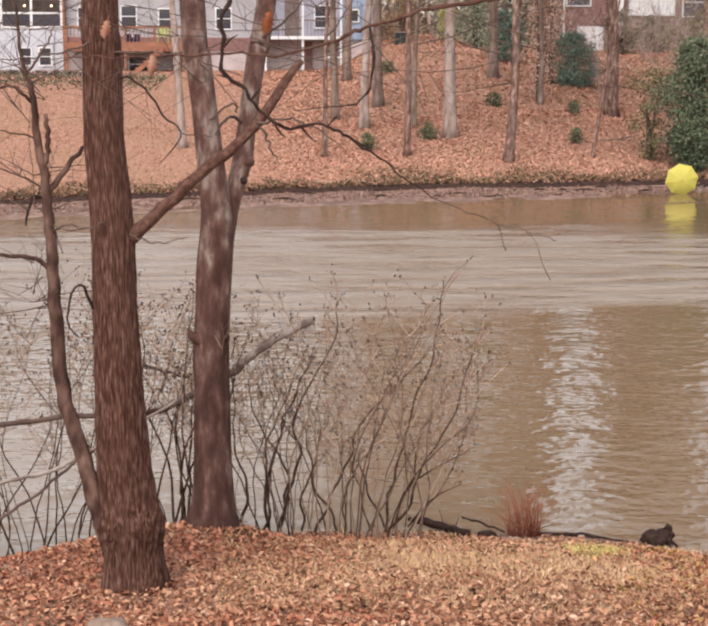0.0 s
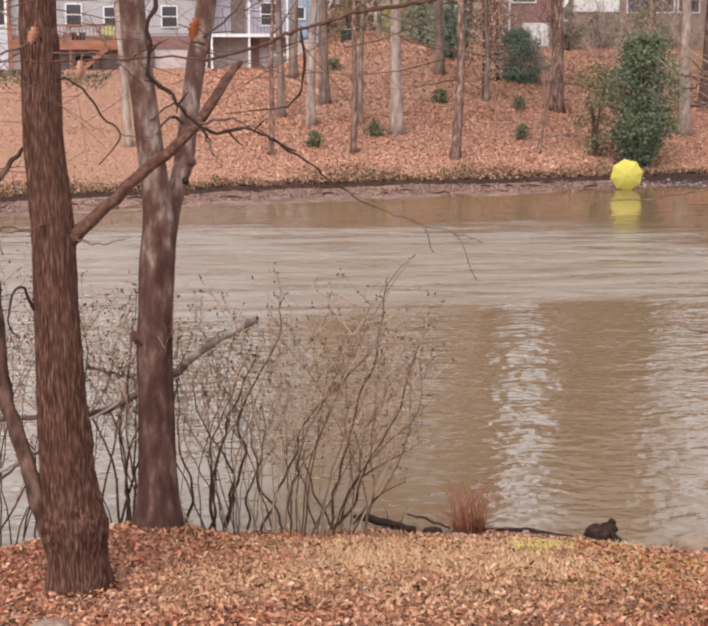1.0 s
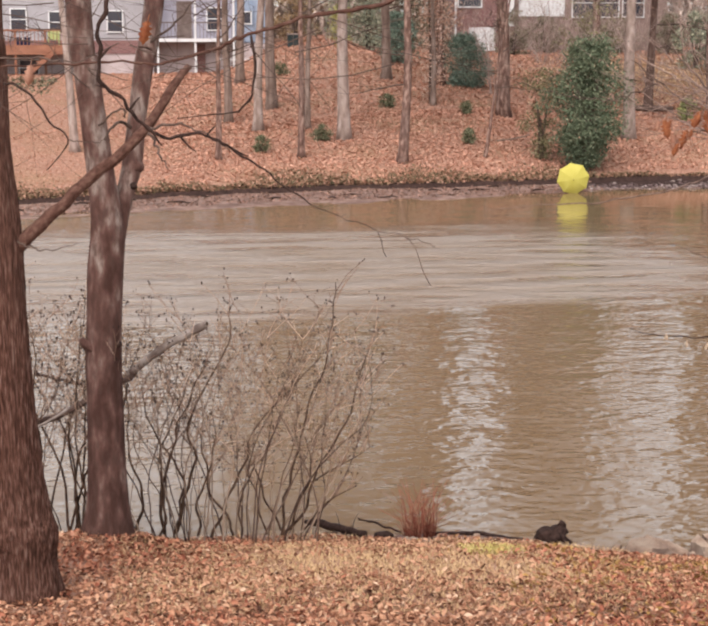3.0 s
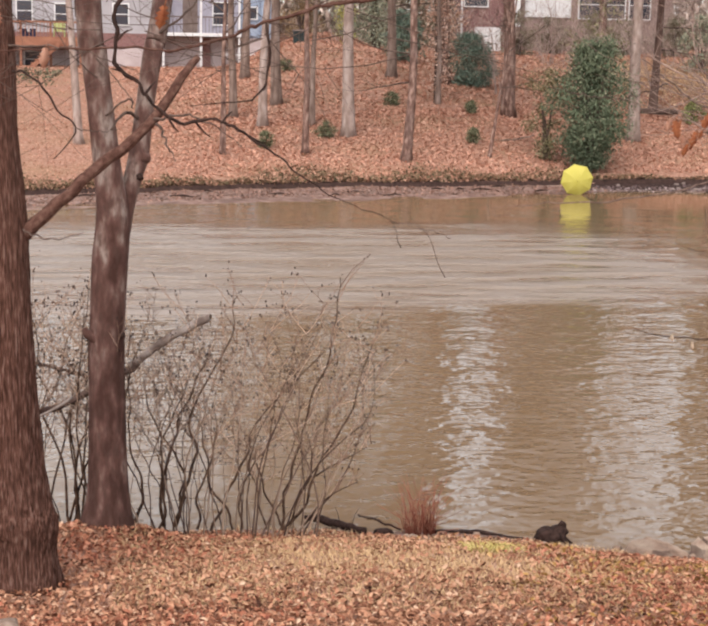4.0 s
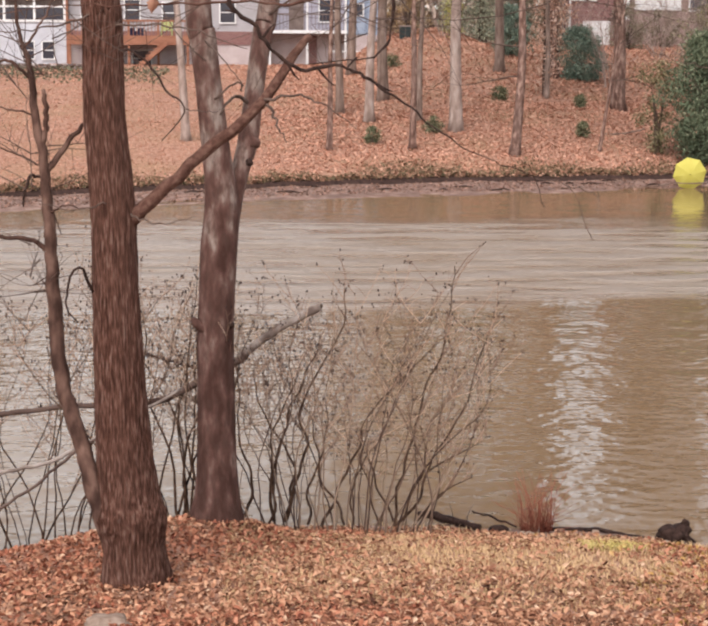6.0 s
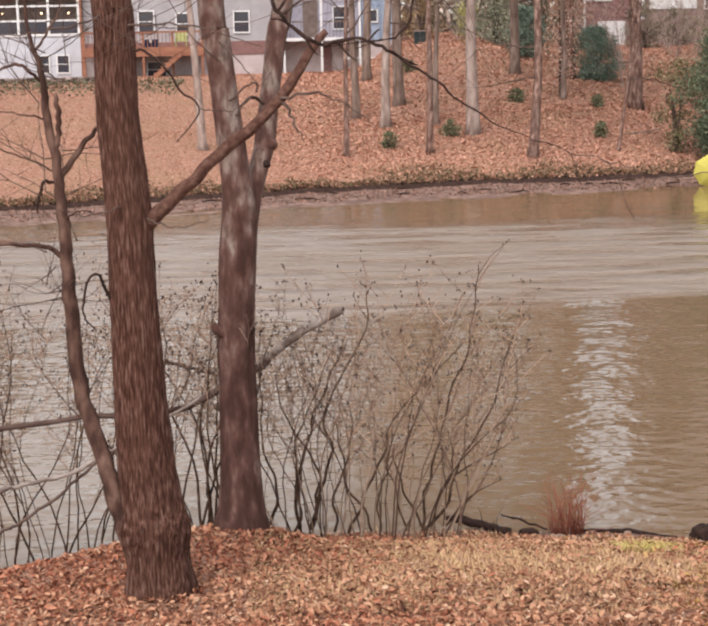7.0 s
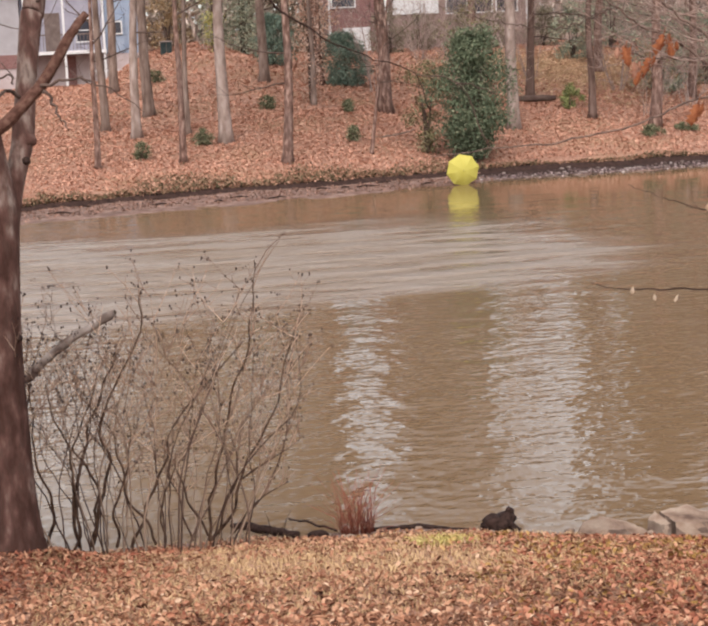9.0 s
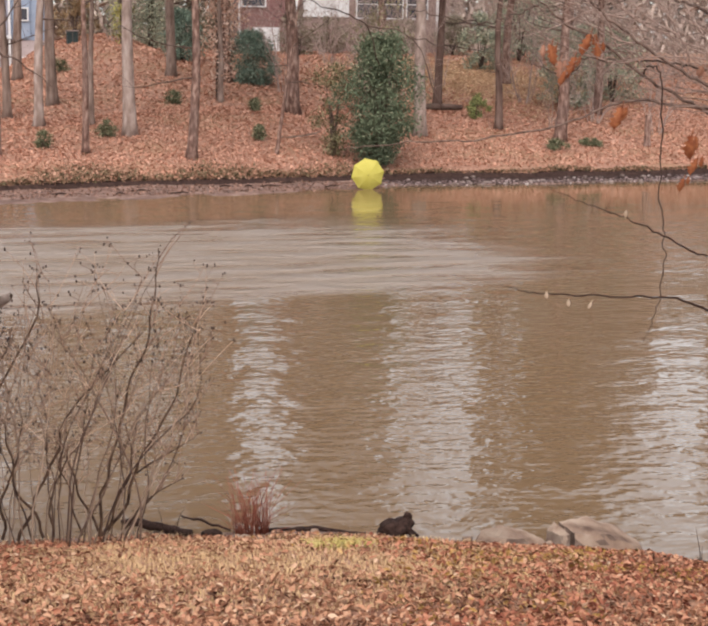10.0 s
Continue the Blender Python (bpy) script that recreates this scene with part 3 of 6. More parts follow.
def balcony_house():
    h = thing("balcony_house", (4, HY, 2.8), "lilac house with a white balcony and a pale blue bay", "house")
    wall_block("basement_wall", 0.85, 7.4, HY + 1.6, HY + 9, 2.2, 4.9, M_STUCCO, h, "shaded basement wall")
    wall_block("upper_wall", 0.85, 5.45, HY + 1.5, HY + 9, 4.9, 8.6, M_LILAC, h)
    siding(h, 0.85, 5.45, 5.1, 8.4, HY + 1.49, M_LILAC)
    wall_block("balcony_slab", 0.85, 5.4, HY - 0.1, HY + 1.5, 4.92, 5.1, M_TRIM, h, "white balcony edge")
    for x in (1.0, 3.1, 5.25):
        wall_block("balcony_post", x, x + 0.11, HY - 0.05, HY + 0.06, 2.7, 8.4, M_TRIM, h)
    wall_block("balcony_rail", 0.9, 5.4, HY - 0.02, HY + 0.04, 5.95, 6.02, M_DARKWALL, h, "dark rail")
    for k in range(22):
        x = 1.0 + 0.2 * k
        wall_block("baluster", x, x + 0.025, HY, HY + 0.025, 5.1, 5.95, M_DARKWALL, h)
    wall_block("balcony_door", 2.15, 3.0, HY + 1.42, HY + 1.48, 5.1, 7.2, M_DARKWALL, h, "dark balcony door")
    window(h, 3.9, 4.8, 5.6, 6.8, HY + 1.45)
    wall_block("basement_door", 3.3, 3.75, HY + 1.5, HY + 1.58, 2.9, 4.8, M_BRICK, h, "red-brown basement door")
    wall_block("bay", 5.45, 7.4, HY + 0.4, HY + 9, 4.85, 8.6, M_BLUE, h, "pale blue bay wall")
    wall_block("blue_door", 5.62, 6.45, HY + 0.3, HY + 0.4, 4.93, 6.98, M_BLUE, h, "pale blue door")
    window(h, 5.8, 6.28, 5.95, 6.55, HY + 0.28, bars=0)
    wall_block("bay_base", 5.45, 7.4, HY + 0.42, HY + 1.6, 2.3, 4.85, M_STUCCO, h)
    wall_block("step_rail", 4.4, 7.3, HY - 0.4, HY - 0.34, 3.9, 3.97, M_TRIM, h)
    for x in (4.4, 5.6, 7.2):
        wall_block("rail_post", x, x + 0.07, HY - 0.4, HY - 0.33, 2.9, 3.9, M_TRIM, h)
    gable_roof(h, 0.85, 7.4, HY + 1.5, HY + 9, 8.6, 2.2)


def brick_house():
    h = thing("brick_house", (22, HY, 4.3), "red brick house with white windows on the wooded hill", "house")
    wall_block("wall", 17.85, 21.4, HY, HY + 9, 3.5, 9.6, M_BRICK, h)
    wall_block("garage_panel", 18.75, 20.3, HY - 0.06, HY - 0.005, 4.3, 5.72, M_TRIM, h, "white basement panel door")
    for z in (4.75, 5.2):
        wall_block("panel_rail", 18.75, 20.3, HY - 0.085, HY - 0.06, z, z + 0.05, M_TRIM, h)
    window(h, 18.15, 19.45, 6.9, 8.1, HY - 0.02)
    wall_block("downspout", 17.92, 18.02, HY - 0.13, HY - 0.03, 5.0, 9.6, M_TRIM, h)
    wall_block("corner_board", 21.05, 21.38, HY - 0.06, HY - 0.005, 5.8, 9.6, M_TRIM, h)
    wall_block("wing", 21.4, 30.6, HY + 0.6, HY + 9, 3.5, 6.25, M_WING, h, "low brown wing wall")
    wall_block("wing_upper", 21.4, 30.6, HY + 0.62, HY + 9, 6.25, 9.2, M_WING, h)
    wall_block("white_panel", 21.8, 24.5, HY + 0.5, HY + 0.6, 6.35, 7.4, M_TRIM, h, "white painted panel")
    for x in (25.0, 26.5, 28.0):
        window(h, x, x + 1.2, 6.35, 7.9, HY + 0.58)
    wall_block("downspout", 29.75, 29.9, HY + 0.46, HY + 0.56, 5.0, 9.0, M_TRIM, h)
    gable_roof(h, 17.85, 21.4, HY, HY + 9, 9.6, 2.4)
    gable_roof(h, 21.4, 30.6, HY + 0.6, HY + 9, 9.2, 2.4)


def deck_box():
    """A dark storage box with a lid on the deck."""
    y = HY - 1.6
    t = thing("storage_box", (-6.2, y, 4.62), "dark blue storage box standing on the orange deck", "box")
    wall_block("body", -6.6, -5.9, y, y + 0.5, 4.625, 5.1, M_NAVY, t)
    wall_block("lid", -6.63, -5.87, y - 0.03, y + 0.53, 5.1, 5.17, M_NAVY, t)
    wall_block("latch", -6.32, -6.18, y - 0.05, y - 0.03, 5.0, 5.15, M_TRIM, t, "pale latch")


def deck_chair():
    """A lime-green garden chair on the deck."""
    y = HY - 1.4
    t = thing("garden_chair", (-4.6, y, 4.62), "lime-green garden chair standing on the orange deck", "chair")
    wall_block("seat", -4.95, -4.3, y, y + 0.5, 5.02, 5.07, M_LIME, t)
    wall_block("backrest", -4.95, -4.3, y + 0.5, y + 0.56, 5.05, 5.6, M_LIME, t)
    for x in (-4.94, -4.36):
        for dy in (0.02, 0.46):
            wall_block("leg", x, x + 0.05, y + dy, y + dy + 0.05, 4.625, 5.02, M_LIME, t)
        wall_block("armrest", x, x + 0.05, y, y + 0.5, 5.22, 5.27, M_LIME, t)


M_NAVY = mat("navy_plastic", [(0.3, (0.03, 0.03, 0.07)), (0.7, (0.05, 0.05, 0.11))], 5, 0.5, 0.1)
M_LIME = mat("lime_plastic", [(0.3, (0.50, 0.55, 0.22)), (0.7, (0.60, 0.64, 0.30))], 5, 0.5, 0.1)
white_house()
deck_house()
deck_box()
deck_chair()
balcony_house()
brick_house()


def low_wall():
    rng = random.Random(5)
    t = thing("garden_wall", (-12, 84, 2.8), "low pale stone garden wall before the white house", "wall")
    for row in range(2):
        for k in range(46):
            x = -21 + k * 0.31 + 0.15 * row
            s = Shape()
            z = ground_z(x, 84) + 0.05 + 0.13 * row
            s.blob((x, 84 + rng.uniform(-0.05, 0.05), z), rng.uniform(0.13, 0.2), 0.5, 0.5, 4, 7, k + 50 * row)
            part("stone", s, M_STONE, t)


low_wall()


# ---- trees ----
def grow(shape, start, way, length, radius, depth, rng, sides=5, droop=0.0, tips=None, thin=0.008):
    """A limb that wanders, tapers and forks into finer ones."""
    p, d = Vector(start), Vector(way).normalized()
    n = 5 if depth > 0 else 4
    pts, rad = [p.copy()], [radius]
    for i in range(n):
        d = (d + Vector((rng.uniform(-1, 1), rng.uniform(-1, 1), rng.uniform(-1, 1) + 0.25 - droop)) * 0.22).normalized()
        p = p + d * length / n
        pts.append(p.copy())
        rad.append(radius * (1 - 0.75 * (i + 1) / n))
    shape.tube(pts, rad, sides if depth > 1 else (4 if depth == 1 else 3), cap=False)
    if tips is not None:
        tips.append(pts[-1])
    if depth > 0:
        for k in range(rng.randint(3, 4) + (depth == 1)):
            i = rng.randint(1, n)
            side = Vector((rng.uniform(-1, 1), rng.uniform(-1, 1), rng.uniform(-0.4, 0.9))).normalized()
            grow(shape, pts[i], d * 0.7 + side * 0.9, length * rng.uniform(0.4, 0.65), max(rad[i] * 0.6, thin), depth - 1, rng, sides, droop, tips, thin)


M_SPRAY = mat("fine_twig_spray", [(0.0, (0.13, 0.08, 0.058)), (0.6, (0.24, 0.145, 0.105)), (1.0, (0.36, 0.22, 0.155))], by="island", rough=0.85, bump=0, tone=0.62)


def glade(x, y):
    """The clear lanes between the stands, where no crowns close the sky."""
    a = (x - 0.4) / (y - 0.2)
    return a < -0.045 or 0.195 < a < 0.227 or 0.293 < a < 0.350 or 0.367 < a < 0.376 or 0.482 < a < 0.52


def woodland_tree(x, y, r, height_m, bark, label, seed, lean=(0.0, 0.0), clear=0.42, limbs=11, open_lanes=True, group="trees on the far hillside", name="tree", spread=0.2, low_twigs=0, sprays=0):
    """A bare winter tree: flared tapered trunk and a crown of forking limbs."""
    rng = random.Random(seed)
    z = ground_z(x, y) - 0.08
    t = thing(name, (x, y, z), label, "tree", group)
    n = 16
    pts, rad = [], []
    for i in range(n):
        u = i / (n - 1)
        hh = height_m * u**1.35
        wob = noise.noise_vector(Vector((seed * 3.7, hh * 0.22, 0))) * 0.28 * min(1, hh / 3)
        pts.append((x + lean[0] * hh + wob.x, y + lean[1] * hh + wob.y, z + hh))
        rad.append(r * (1 - 0.82 * u) * (1 + 0.30 * math.exp(-hh / (1.2 * r + 0.05))))
    s = Shape()
    s.tube(pts, rad, 12, ridge=lambda a, u, p: 1 + 0.10 * noise.noise(Vector((math.cos(a) * 2.2, math.sin(a) * 2.2, p.z * 0.8 + seed))) + 0.12 * max(0, 1 - u * 14) * math.cos(5 * a + seed))
    part("trunk", s, bark, t)
    c = Shape()
    tips = []
    for k in range(limbs):
        u = clear + (1 - clear) * (k + 0.5) / limbs
        hh = u * height_m
        i = min(range(n), key=lambda j: abs(pts[j][2] - z - hh))
        ang = k * 2.4 + rng.uniform(-0.5, 0.5)
        way = Vector((math.cos(ang), math.sin(ang), rng.uniform(0.35, 1.0)))
        grow(c, pts[i], way, height_m * spread * rng.uniform(0.7, 1.3) * (1.25 - u * 0.6), rad[i] * 0.5, 2, rng, tips=tips)
    for k in range(low_twigs):
        hh = rng.uniform(2.2, 6.5)
        i = min(range(n), key=lambda j: abs(pts[j][2] - z - hh))
        ang = rng.uniform(0, 6.28)
        grow(c, pts[i], (math.cos(ang), math.sin(ang), 0.15), rng.uniform(1.4, 3.0), rad[i] * 0.16 + 0.008, 1, rng, droop=0.3)
    part("crown", c, M_TWIG, t, "bare grey-brown limbs and twigs")
    if sprays:
        gen = np.random.default_rng(seed)
        at = np.array([tuple(p) for p in tips])[gen.integers(0, len(tips), sprays)] + gen.normal(0, 0.45, (sprays, 3))
        at = at[[p[2] > z + (8 if open_lanes else 2.5) and not (open_lanes and glade(p[0], p[1])) for p in at]]
        sprays = len(at)
        ob = leaves("spray", at, gen.uniform(0.35, 0.75, sprays) * (1.0 if open_lanes else 0.6), M_SPRAY, gen, 0.9, 0.5, t, "fine twigs and clinging brown leaves")
        tagged(ob, kind="stuff")
    return t


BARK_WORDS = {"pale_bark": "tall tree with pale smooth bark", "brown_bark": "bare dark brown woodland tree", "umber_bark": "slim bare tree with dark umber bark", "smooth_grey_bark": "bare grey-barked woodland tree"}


def hill_tree(seed, x, y, r, hm, bark, lean, low):
    woodland_tree(x, y, r, hm, bark, BARK_WORDS[bark.name] + " on leaf-covered ground", seed, lean, low_twigs=low, sprays=0 if x < -4 else (200 if x < 8 else 2800) if y < 64 else 250, limbs=7 if x < -4 else 9 if x < 8 else 14)


hill_tree(3, -2.12, 57.6, 0.17, 15, M_PALEBARK, (-0.06, 0), 2)
hill_tree(4, 3.70, 65.3, 0.18, 17, M_BROWNBARK, (-0.02, 0), 2)
hill_tree(5, 2.93, 57.1, 0.12, 10, M_GREYBARK, (0.01, 0), 1)
hill_tree(6, 4.94, 79.2, 0.24, 19, M_BROWNBARK, (0.0, 0), 1)
hill_tree(7, 4.74, 63.0, 0.20, 18, M_PALEBARK, (0.015, 0), 1)
hill_tree(8, 5.70, 68.6, 0.25, 20, M_BROWNBARK, (0.0, 0), 1)
hill_tree(9, 5.92, 57.5, 0.14, 12, M_GREYBARK, (0.01, 0), 2)
hill_tree(10, 6.69, 63.0, 0.13, 13, M_BROWNBARK, (0.02, 0), 2)
hill_tree(11, 7.86, 60.7, 0.26, 20, M_PALEBARK, (0.0, 0), 0)
hill_tree(12, 11.28, 73.1, 0.24, 19, M_BROWNBARK, (0.0, 0), 2)
hill_tree(13, 9.46, 56.5, 0.19, 17, M_GREYBARK, (0.035, 0), 3)
hill_tree(14, 12.35, 66.9, 0.13, 11, M_BROWNBARK, (-0.01, 0), 3)
hill_tree(15, 14.99, 65.2, 0.29, 21, M_GREYBARK, (-0.01, 0), 5)
hill_tree(16, 12.66, 57.5, 0.075, 9, M_GREYBARK, (0.14, 0), 3)
hill_tree(17, 19.15, 61.2, 0.26, 20, M_PALEBARK, (0.0, 0), 2)
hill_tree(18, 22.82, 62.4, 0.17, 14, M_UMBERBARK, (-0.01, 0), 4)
hill_tree(19, 24.67, 60.4, 0.25, 15, M_GREYBARK, (0.02, 0), 7)
hill_tree(20, 28.6, 66.0, 0.2, 16, M_GREYBARK, (0.0, 0), 8)
hill_tree(21, 27.0, 73.0, 0.22, 17, M_GREYBARK, (0.02, 0), 8)
hill_tree(22, -15.5, 70.0, 0.24, 18, M_BROWNBARK, (0.0, 0), 0)
hill_tree(23, -14.0, 60.0, 0.26, 18, M_GREYBARK, (0.0, 0), 0)
hill_tree(24, 34.0, 64.0, 0.25, 18, M_BROWNBARK, (0.0, 0), 6)
hill_tree(25, 33.0, 80.0, 0.25, 18, M_GREYBARK, (0.0, 0), 8)
hill_tree(26, 24.0, 84.0, 0.24, 18, M_GREYBARK, (0.0, 0), 8)
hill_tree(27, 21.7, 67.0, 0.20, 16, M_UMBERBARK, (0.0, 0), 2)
hill_tree(28, 13.57, 72.0, 0.23, 17, M_GREYBARK, (0.0, 0), 2)


def stump(x, y, r, hm):
    z = ground_z(x, y) - 0.05
    t = thing("tree_stump", (x, y, z), "short weathered tree stump on the far bank", "stump")
    s = Shape()
    limb(s, [(x, y, z, r * 1.5), (x, y, z + 0.25, r), (x, y, z + hm, r * 0.9)], 8, 10)
    part("trunk", s, M_GREYBARK, t)


stump(28.1, 59.8, 0.13, 1.25)


# woods behind the houses
def far_wood():
    protos = [woodland_tree(-30 + 4 * k, 112, 0.24, 11.5 + k, M_BROWNBARK, "bare tree in the wood behind the houses", 90 + k, clear=0.15, limbs=16, group="trees of the wood behind", spread=0.26, sprays=4200, open_lanes=False) for k in range(3)]
    rng = random.Random(77)
    for k in range(58):
        x, y = -70 + 150 * (k / 58) + rng.uniform(-1.5, 1.5), rng.uniform(108, 132)
        copy_thing(protos[k % 3], pose(x, y, ground_z(x, y) - 0.1, 0, 0, rng.uniform(0, 360)))


far_wood()


# ---- evergreens and shrubs of the far bank ----
def leafy(name, x, y, w, hm, label, material, count, size, seed, profile, stems=5, group="", bark=M_TWIG, depth=None, category="shrub"):
    """A leafy shrub: forking stems and many leaves, denser in clumps, in an uneven outline. profile: half-width against height, 0 to 1."""
    rng = np.random.default_rng(seed)
    z = ground_z(x, y) - 0.03
    t = thing(name, (x, y, z), label, category, group)
    for k in range(stems):
        s = Shape()
        a = 6.28 * k / stems + rng.uniform(0, 1)
        tip = (x + 0.3 * w * math.cos(a), y + 0.3 * w * math.sin(a), z + hm * rng.uniform(0.6, 0.92))
        limb(s, [(x + 0.03 * math.cos(a), y + 0.03 * math.sin(a), z, 0.02 + 0.012 * hm), (x + 0.12 * w * math.cos(a), y + 0.12 * w * math.sin(a), z + hm * 0.4, 0.014 + 0.006 * hm), (*tip, 0.006)], 8, 5, 0.05, seed + k)
        part("stem", s, bark, t)
    clumps = max(24, count // 36)
    pts = []
    for c in range(clumps):
        u = rng.uniform(0.03, 1.0)
        lim = np.interp(u, [p[0] for p in profile], [p[1] for p in profile]) * w
        a = rng.uniform(0, 2 * np.pi)
        lim *= 0.85 + 0.6 * noise.noise(Vector((1.3 * math.cos(a), 1.3 * math.sin(a), u * hm * 0.8 + 5.0 * seed)))
        q = lim * math.sqrt(rng.uniform(0.04, 1.0))
        c0 = np.array([x + q * math.cos(a), y + q * math.sin(a) * (depth or 1), z + u * hm])
        pts.append(c0 + rng.normal(0, 1, (count // clumps, 3)) * np.array([0.13, 0.13, 0.10]) * (0.35 + 0.25 * hm))
    pts = np.vstack(pts)
    pts = pts[pts[:, 2] > z + 0.02]
    ob = leaves("foliage", pts, rng.uniform(0.7, 1.3, len(pts)) * size, material, rng, 0.8, 0.75, t)
    tagged(ob, kind="stuff")
    return t


M_TALLGREEN = mat("dull_conifer", [(0.0, (0.12, 0.135, 0.10)), (0.5, (0.185, 0.20, 0.145)), (1.0, (0.33, 0.31, 0.22))], by="island", rough=0.75, bump=0, spec=0.04, tone=1.40)
M_OCHREGREEN = mat("ochre_green_leaf", [(0.0, (0.13, 0.12, 0.06)), (0.6, (0.27, 0.23, 0.12)), (1.0, (0.50, 0.44, 0.27))], by="island", rough=0.75, bump=0, spec=0.05)
M_OLIVEGREEN = mat("olive_green_leaf", [(0.0, (0.085, 0.09, 0.05)), (0.6, (0.15, 0.155, 0.09)), (1.0, (0.34, 0.32, 0.20))], by="island", rough=0.75, bump=0, spec=0.04, tone=0.85)
HOLLY = [(0, 0.25), (0.12, 0.42), (0.3, 0.8), (0.5, 1.0), (0.68, 0.9), (0.84, 0.55), (1.0, 0.35)]
ROUND = [(0, 0.6), (0.3, 1.0), (0.7, 0.85), (1.0, 0.3)]
CONE = [(0, 1.0), (0.5, 0.6), (1.0, 0.08)]
leafy("evergreen_tree", 16.1, 56.2, 1.7, 4.6, "dense green broadleaf evergreen leaning over the water's edge", M_GREEN, 17000, 0.105, 1, HOLLY, 7, category="tree")
leafy("wispy_sapling", 16.5, 57.6, 1.5, 6.0, "tall thin sapling with sparse olive-grey leaves", M_OCHREGREEN, 1500, 0.10, 3, [(0, 0.0), (0.5, 0.15), (0.7, 0.9), (1.0, 0.8)], 6, category="tree")
leafy("yellowing_sapling", 14.75, 57.4, 0.95, 3.2, "thin sapling with ochre-green leaves beside the dense evergreen", M_OCHREGREEN, 2000, 0.10, 2, [(0, 0.1), (0.25, 0.5), (0.6, 1.0), (1.0, 0.6)], 5, category="tree")
for k, (x, y, w, hm) in enumerate([(4.54, 58.3, 0.36, 0.62), (6.96, 60.3, 0.40, 0.62), (10.4, 66.5, 0.42, 0.55), (12.5, 59.7, 0.30, 0.56), (13.4, 65.0, 0.25, 0.5), (23.9, 59.0, 0.5, 0.4), (25.6, 59.6, 0.5, 0.3), (6.8, 77.0, 0.5, 0.6)]):
    leafy("small_evergreen", x, y, w, hm, "small green rhododendron-like shrub among fallen leaves", M_OLIVEGREEN, 1300, 0.07, 10 + k, ROUND, 4, "low shrubs on the far hill")
M_RHODO = mat("rhododendron_leaf", [(0.0, (0.10, 0.12, 0.045)), (0.6, (0.20, 0.225, 0.085)), (1.0, (0.40, 0.40, 0.17))], by="island", rough=0.5, bump=0, spec=0.15, tone=1.0)
leafy("small_evergreen", 22.6, 64.6, 0.55, 0.95, "bright green rhododendron beside a fallen log", M_RHODO, 1100, 0.10, 15, ROUND, 4, "low shrubs on the far hill")
leafy("dark_evergreen", 14.65, 71.6, 1.25, 2.3, "dark bushy evergreen before the brick house", M_DARKGREEN, 11000, 0.09, 30, ROUND, 6)
leafy("dark_evergreen", 11.9, 84.0, 1.1, 6.5, "tall dull green evergreen behind the bare trunks", M_TALLGREEN, 6000, 0.12, 31, CONE, 5, category="tree")
leafy("dark_evergreen", 10.7, 86.5, 1.0, 6.0, "tall dull green evergreen behind the bare trunks", M_TALLGREEN, 5000, 0.12, 32, CONE, 5, category="tree")
leafy("dark_evergreen", 12.6, 78.5, 1.1, 2.4, "low dark evergreen at the hilltop", M_DARKGREEN, 5000, 0.11, 33, ROUND, 5)
leafy("dark_evergreen", 27.5, 78.0, 1.3, 2.8, "grey-green shrub on the upper lawn", M_TALLGREEN, 2200, 0.14, 34, ROUND, 5)
leafy("dark_evergreen", 30.5, 72.0, 1.6, 3.0, "grey-green shrub on the upper lawn", M_TALLGREEN, 2400, 0.14, 35, ROUND, 5)
leafy("beech_sapling", 13.6, 72.2, 1.0, 6.5, "young beech holding pale pinkish dead leaves", M_BEECH, 2600, 0.12, 40, [(0, 0.1), (0.2, 0.7), (0.6, 1.0), (1.0, 0.5)], 4, category="tree")
leafy("beech_sapling", 12.4, 67.5, 0.7, 5.5, "young beech holding pale pinkish dead leaves", M_BEECH, 1300, 0.12, 41, [(0, 0.05), (0.3, 0.7), (0.6, 1.0), (1.0, 0.5)], 3, category="tree")


def bare_shrub(x, y, w, hm, seed):
    rng = random.Random(seed)
    z = ground_z(x, y)
    t = thing("bare_shrub", (x, y, z), "tangled leafless grey-brown brush on the upper slope", "shrub", "brush on the far hill")
    for k in range(9):
        s = Shape()
        a = rng.uniform(0, 6.28)
        grow(s, (x + 0.2 * math.cos(a), y + 0.2 * math.sin(a), z - 0.05), (0.55 * w / hm * math.cos(a), 0.55 * w / hm * math.sin(a), 1), hm * rng.uniform(0.7, 1.1), 0.019, 2, rng, 4)
        part("stem", s, M_BRUSH, t)


M_YELLOWLEAF = mat("yellow_green_leaf", [(0.0, (0.30, 0.28, 0.08)), (1.0, (0.52, 0.48, 0.18))], by="island", rough=0.7, bump=0, tone=0.9)
M_OCHRE = mat("ochre_leaf", [(0.0, (0.20, 0.13, 0.07)), (0.6, (0.34, 0.23, 0.13)), (1.0, (0.46, 0.34, 0.20))], by="island", rough=0.8, bump=0, tone=0.9)
M_OLIVE = mat("olive_grey_leaf", [(0.0, (0.13, 0.115, 0.08)), (0.6, (0.23, 0.20, 0.14)), (1.0, (0.36, 0.31, 0.23))], by="island", rough=0.85, bump=0, spec=0.03, tone=0.95)
M_BRUSH = mat("brush_bark", [(0.3, (0.22, 0.155, 0.13)), (0.7, (0.40, 0.31, 0.27))], 3, 0.9, 0, tone=1.08)
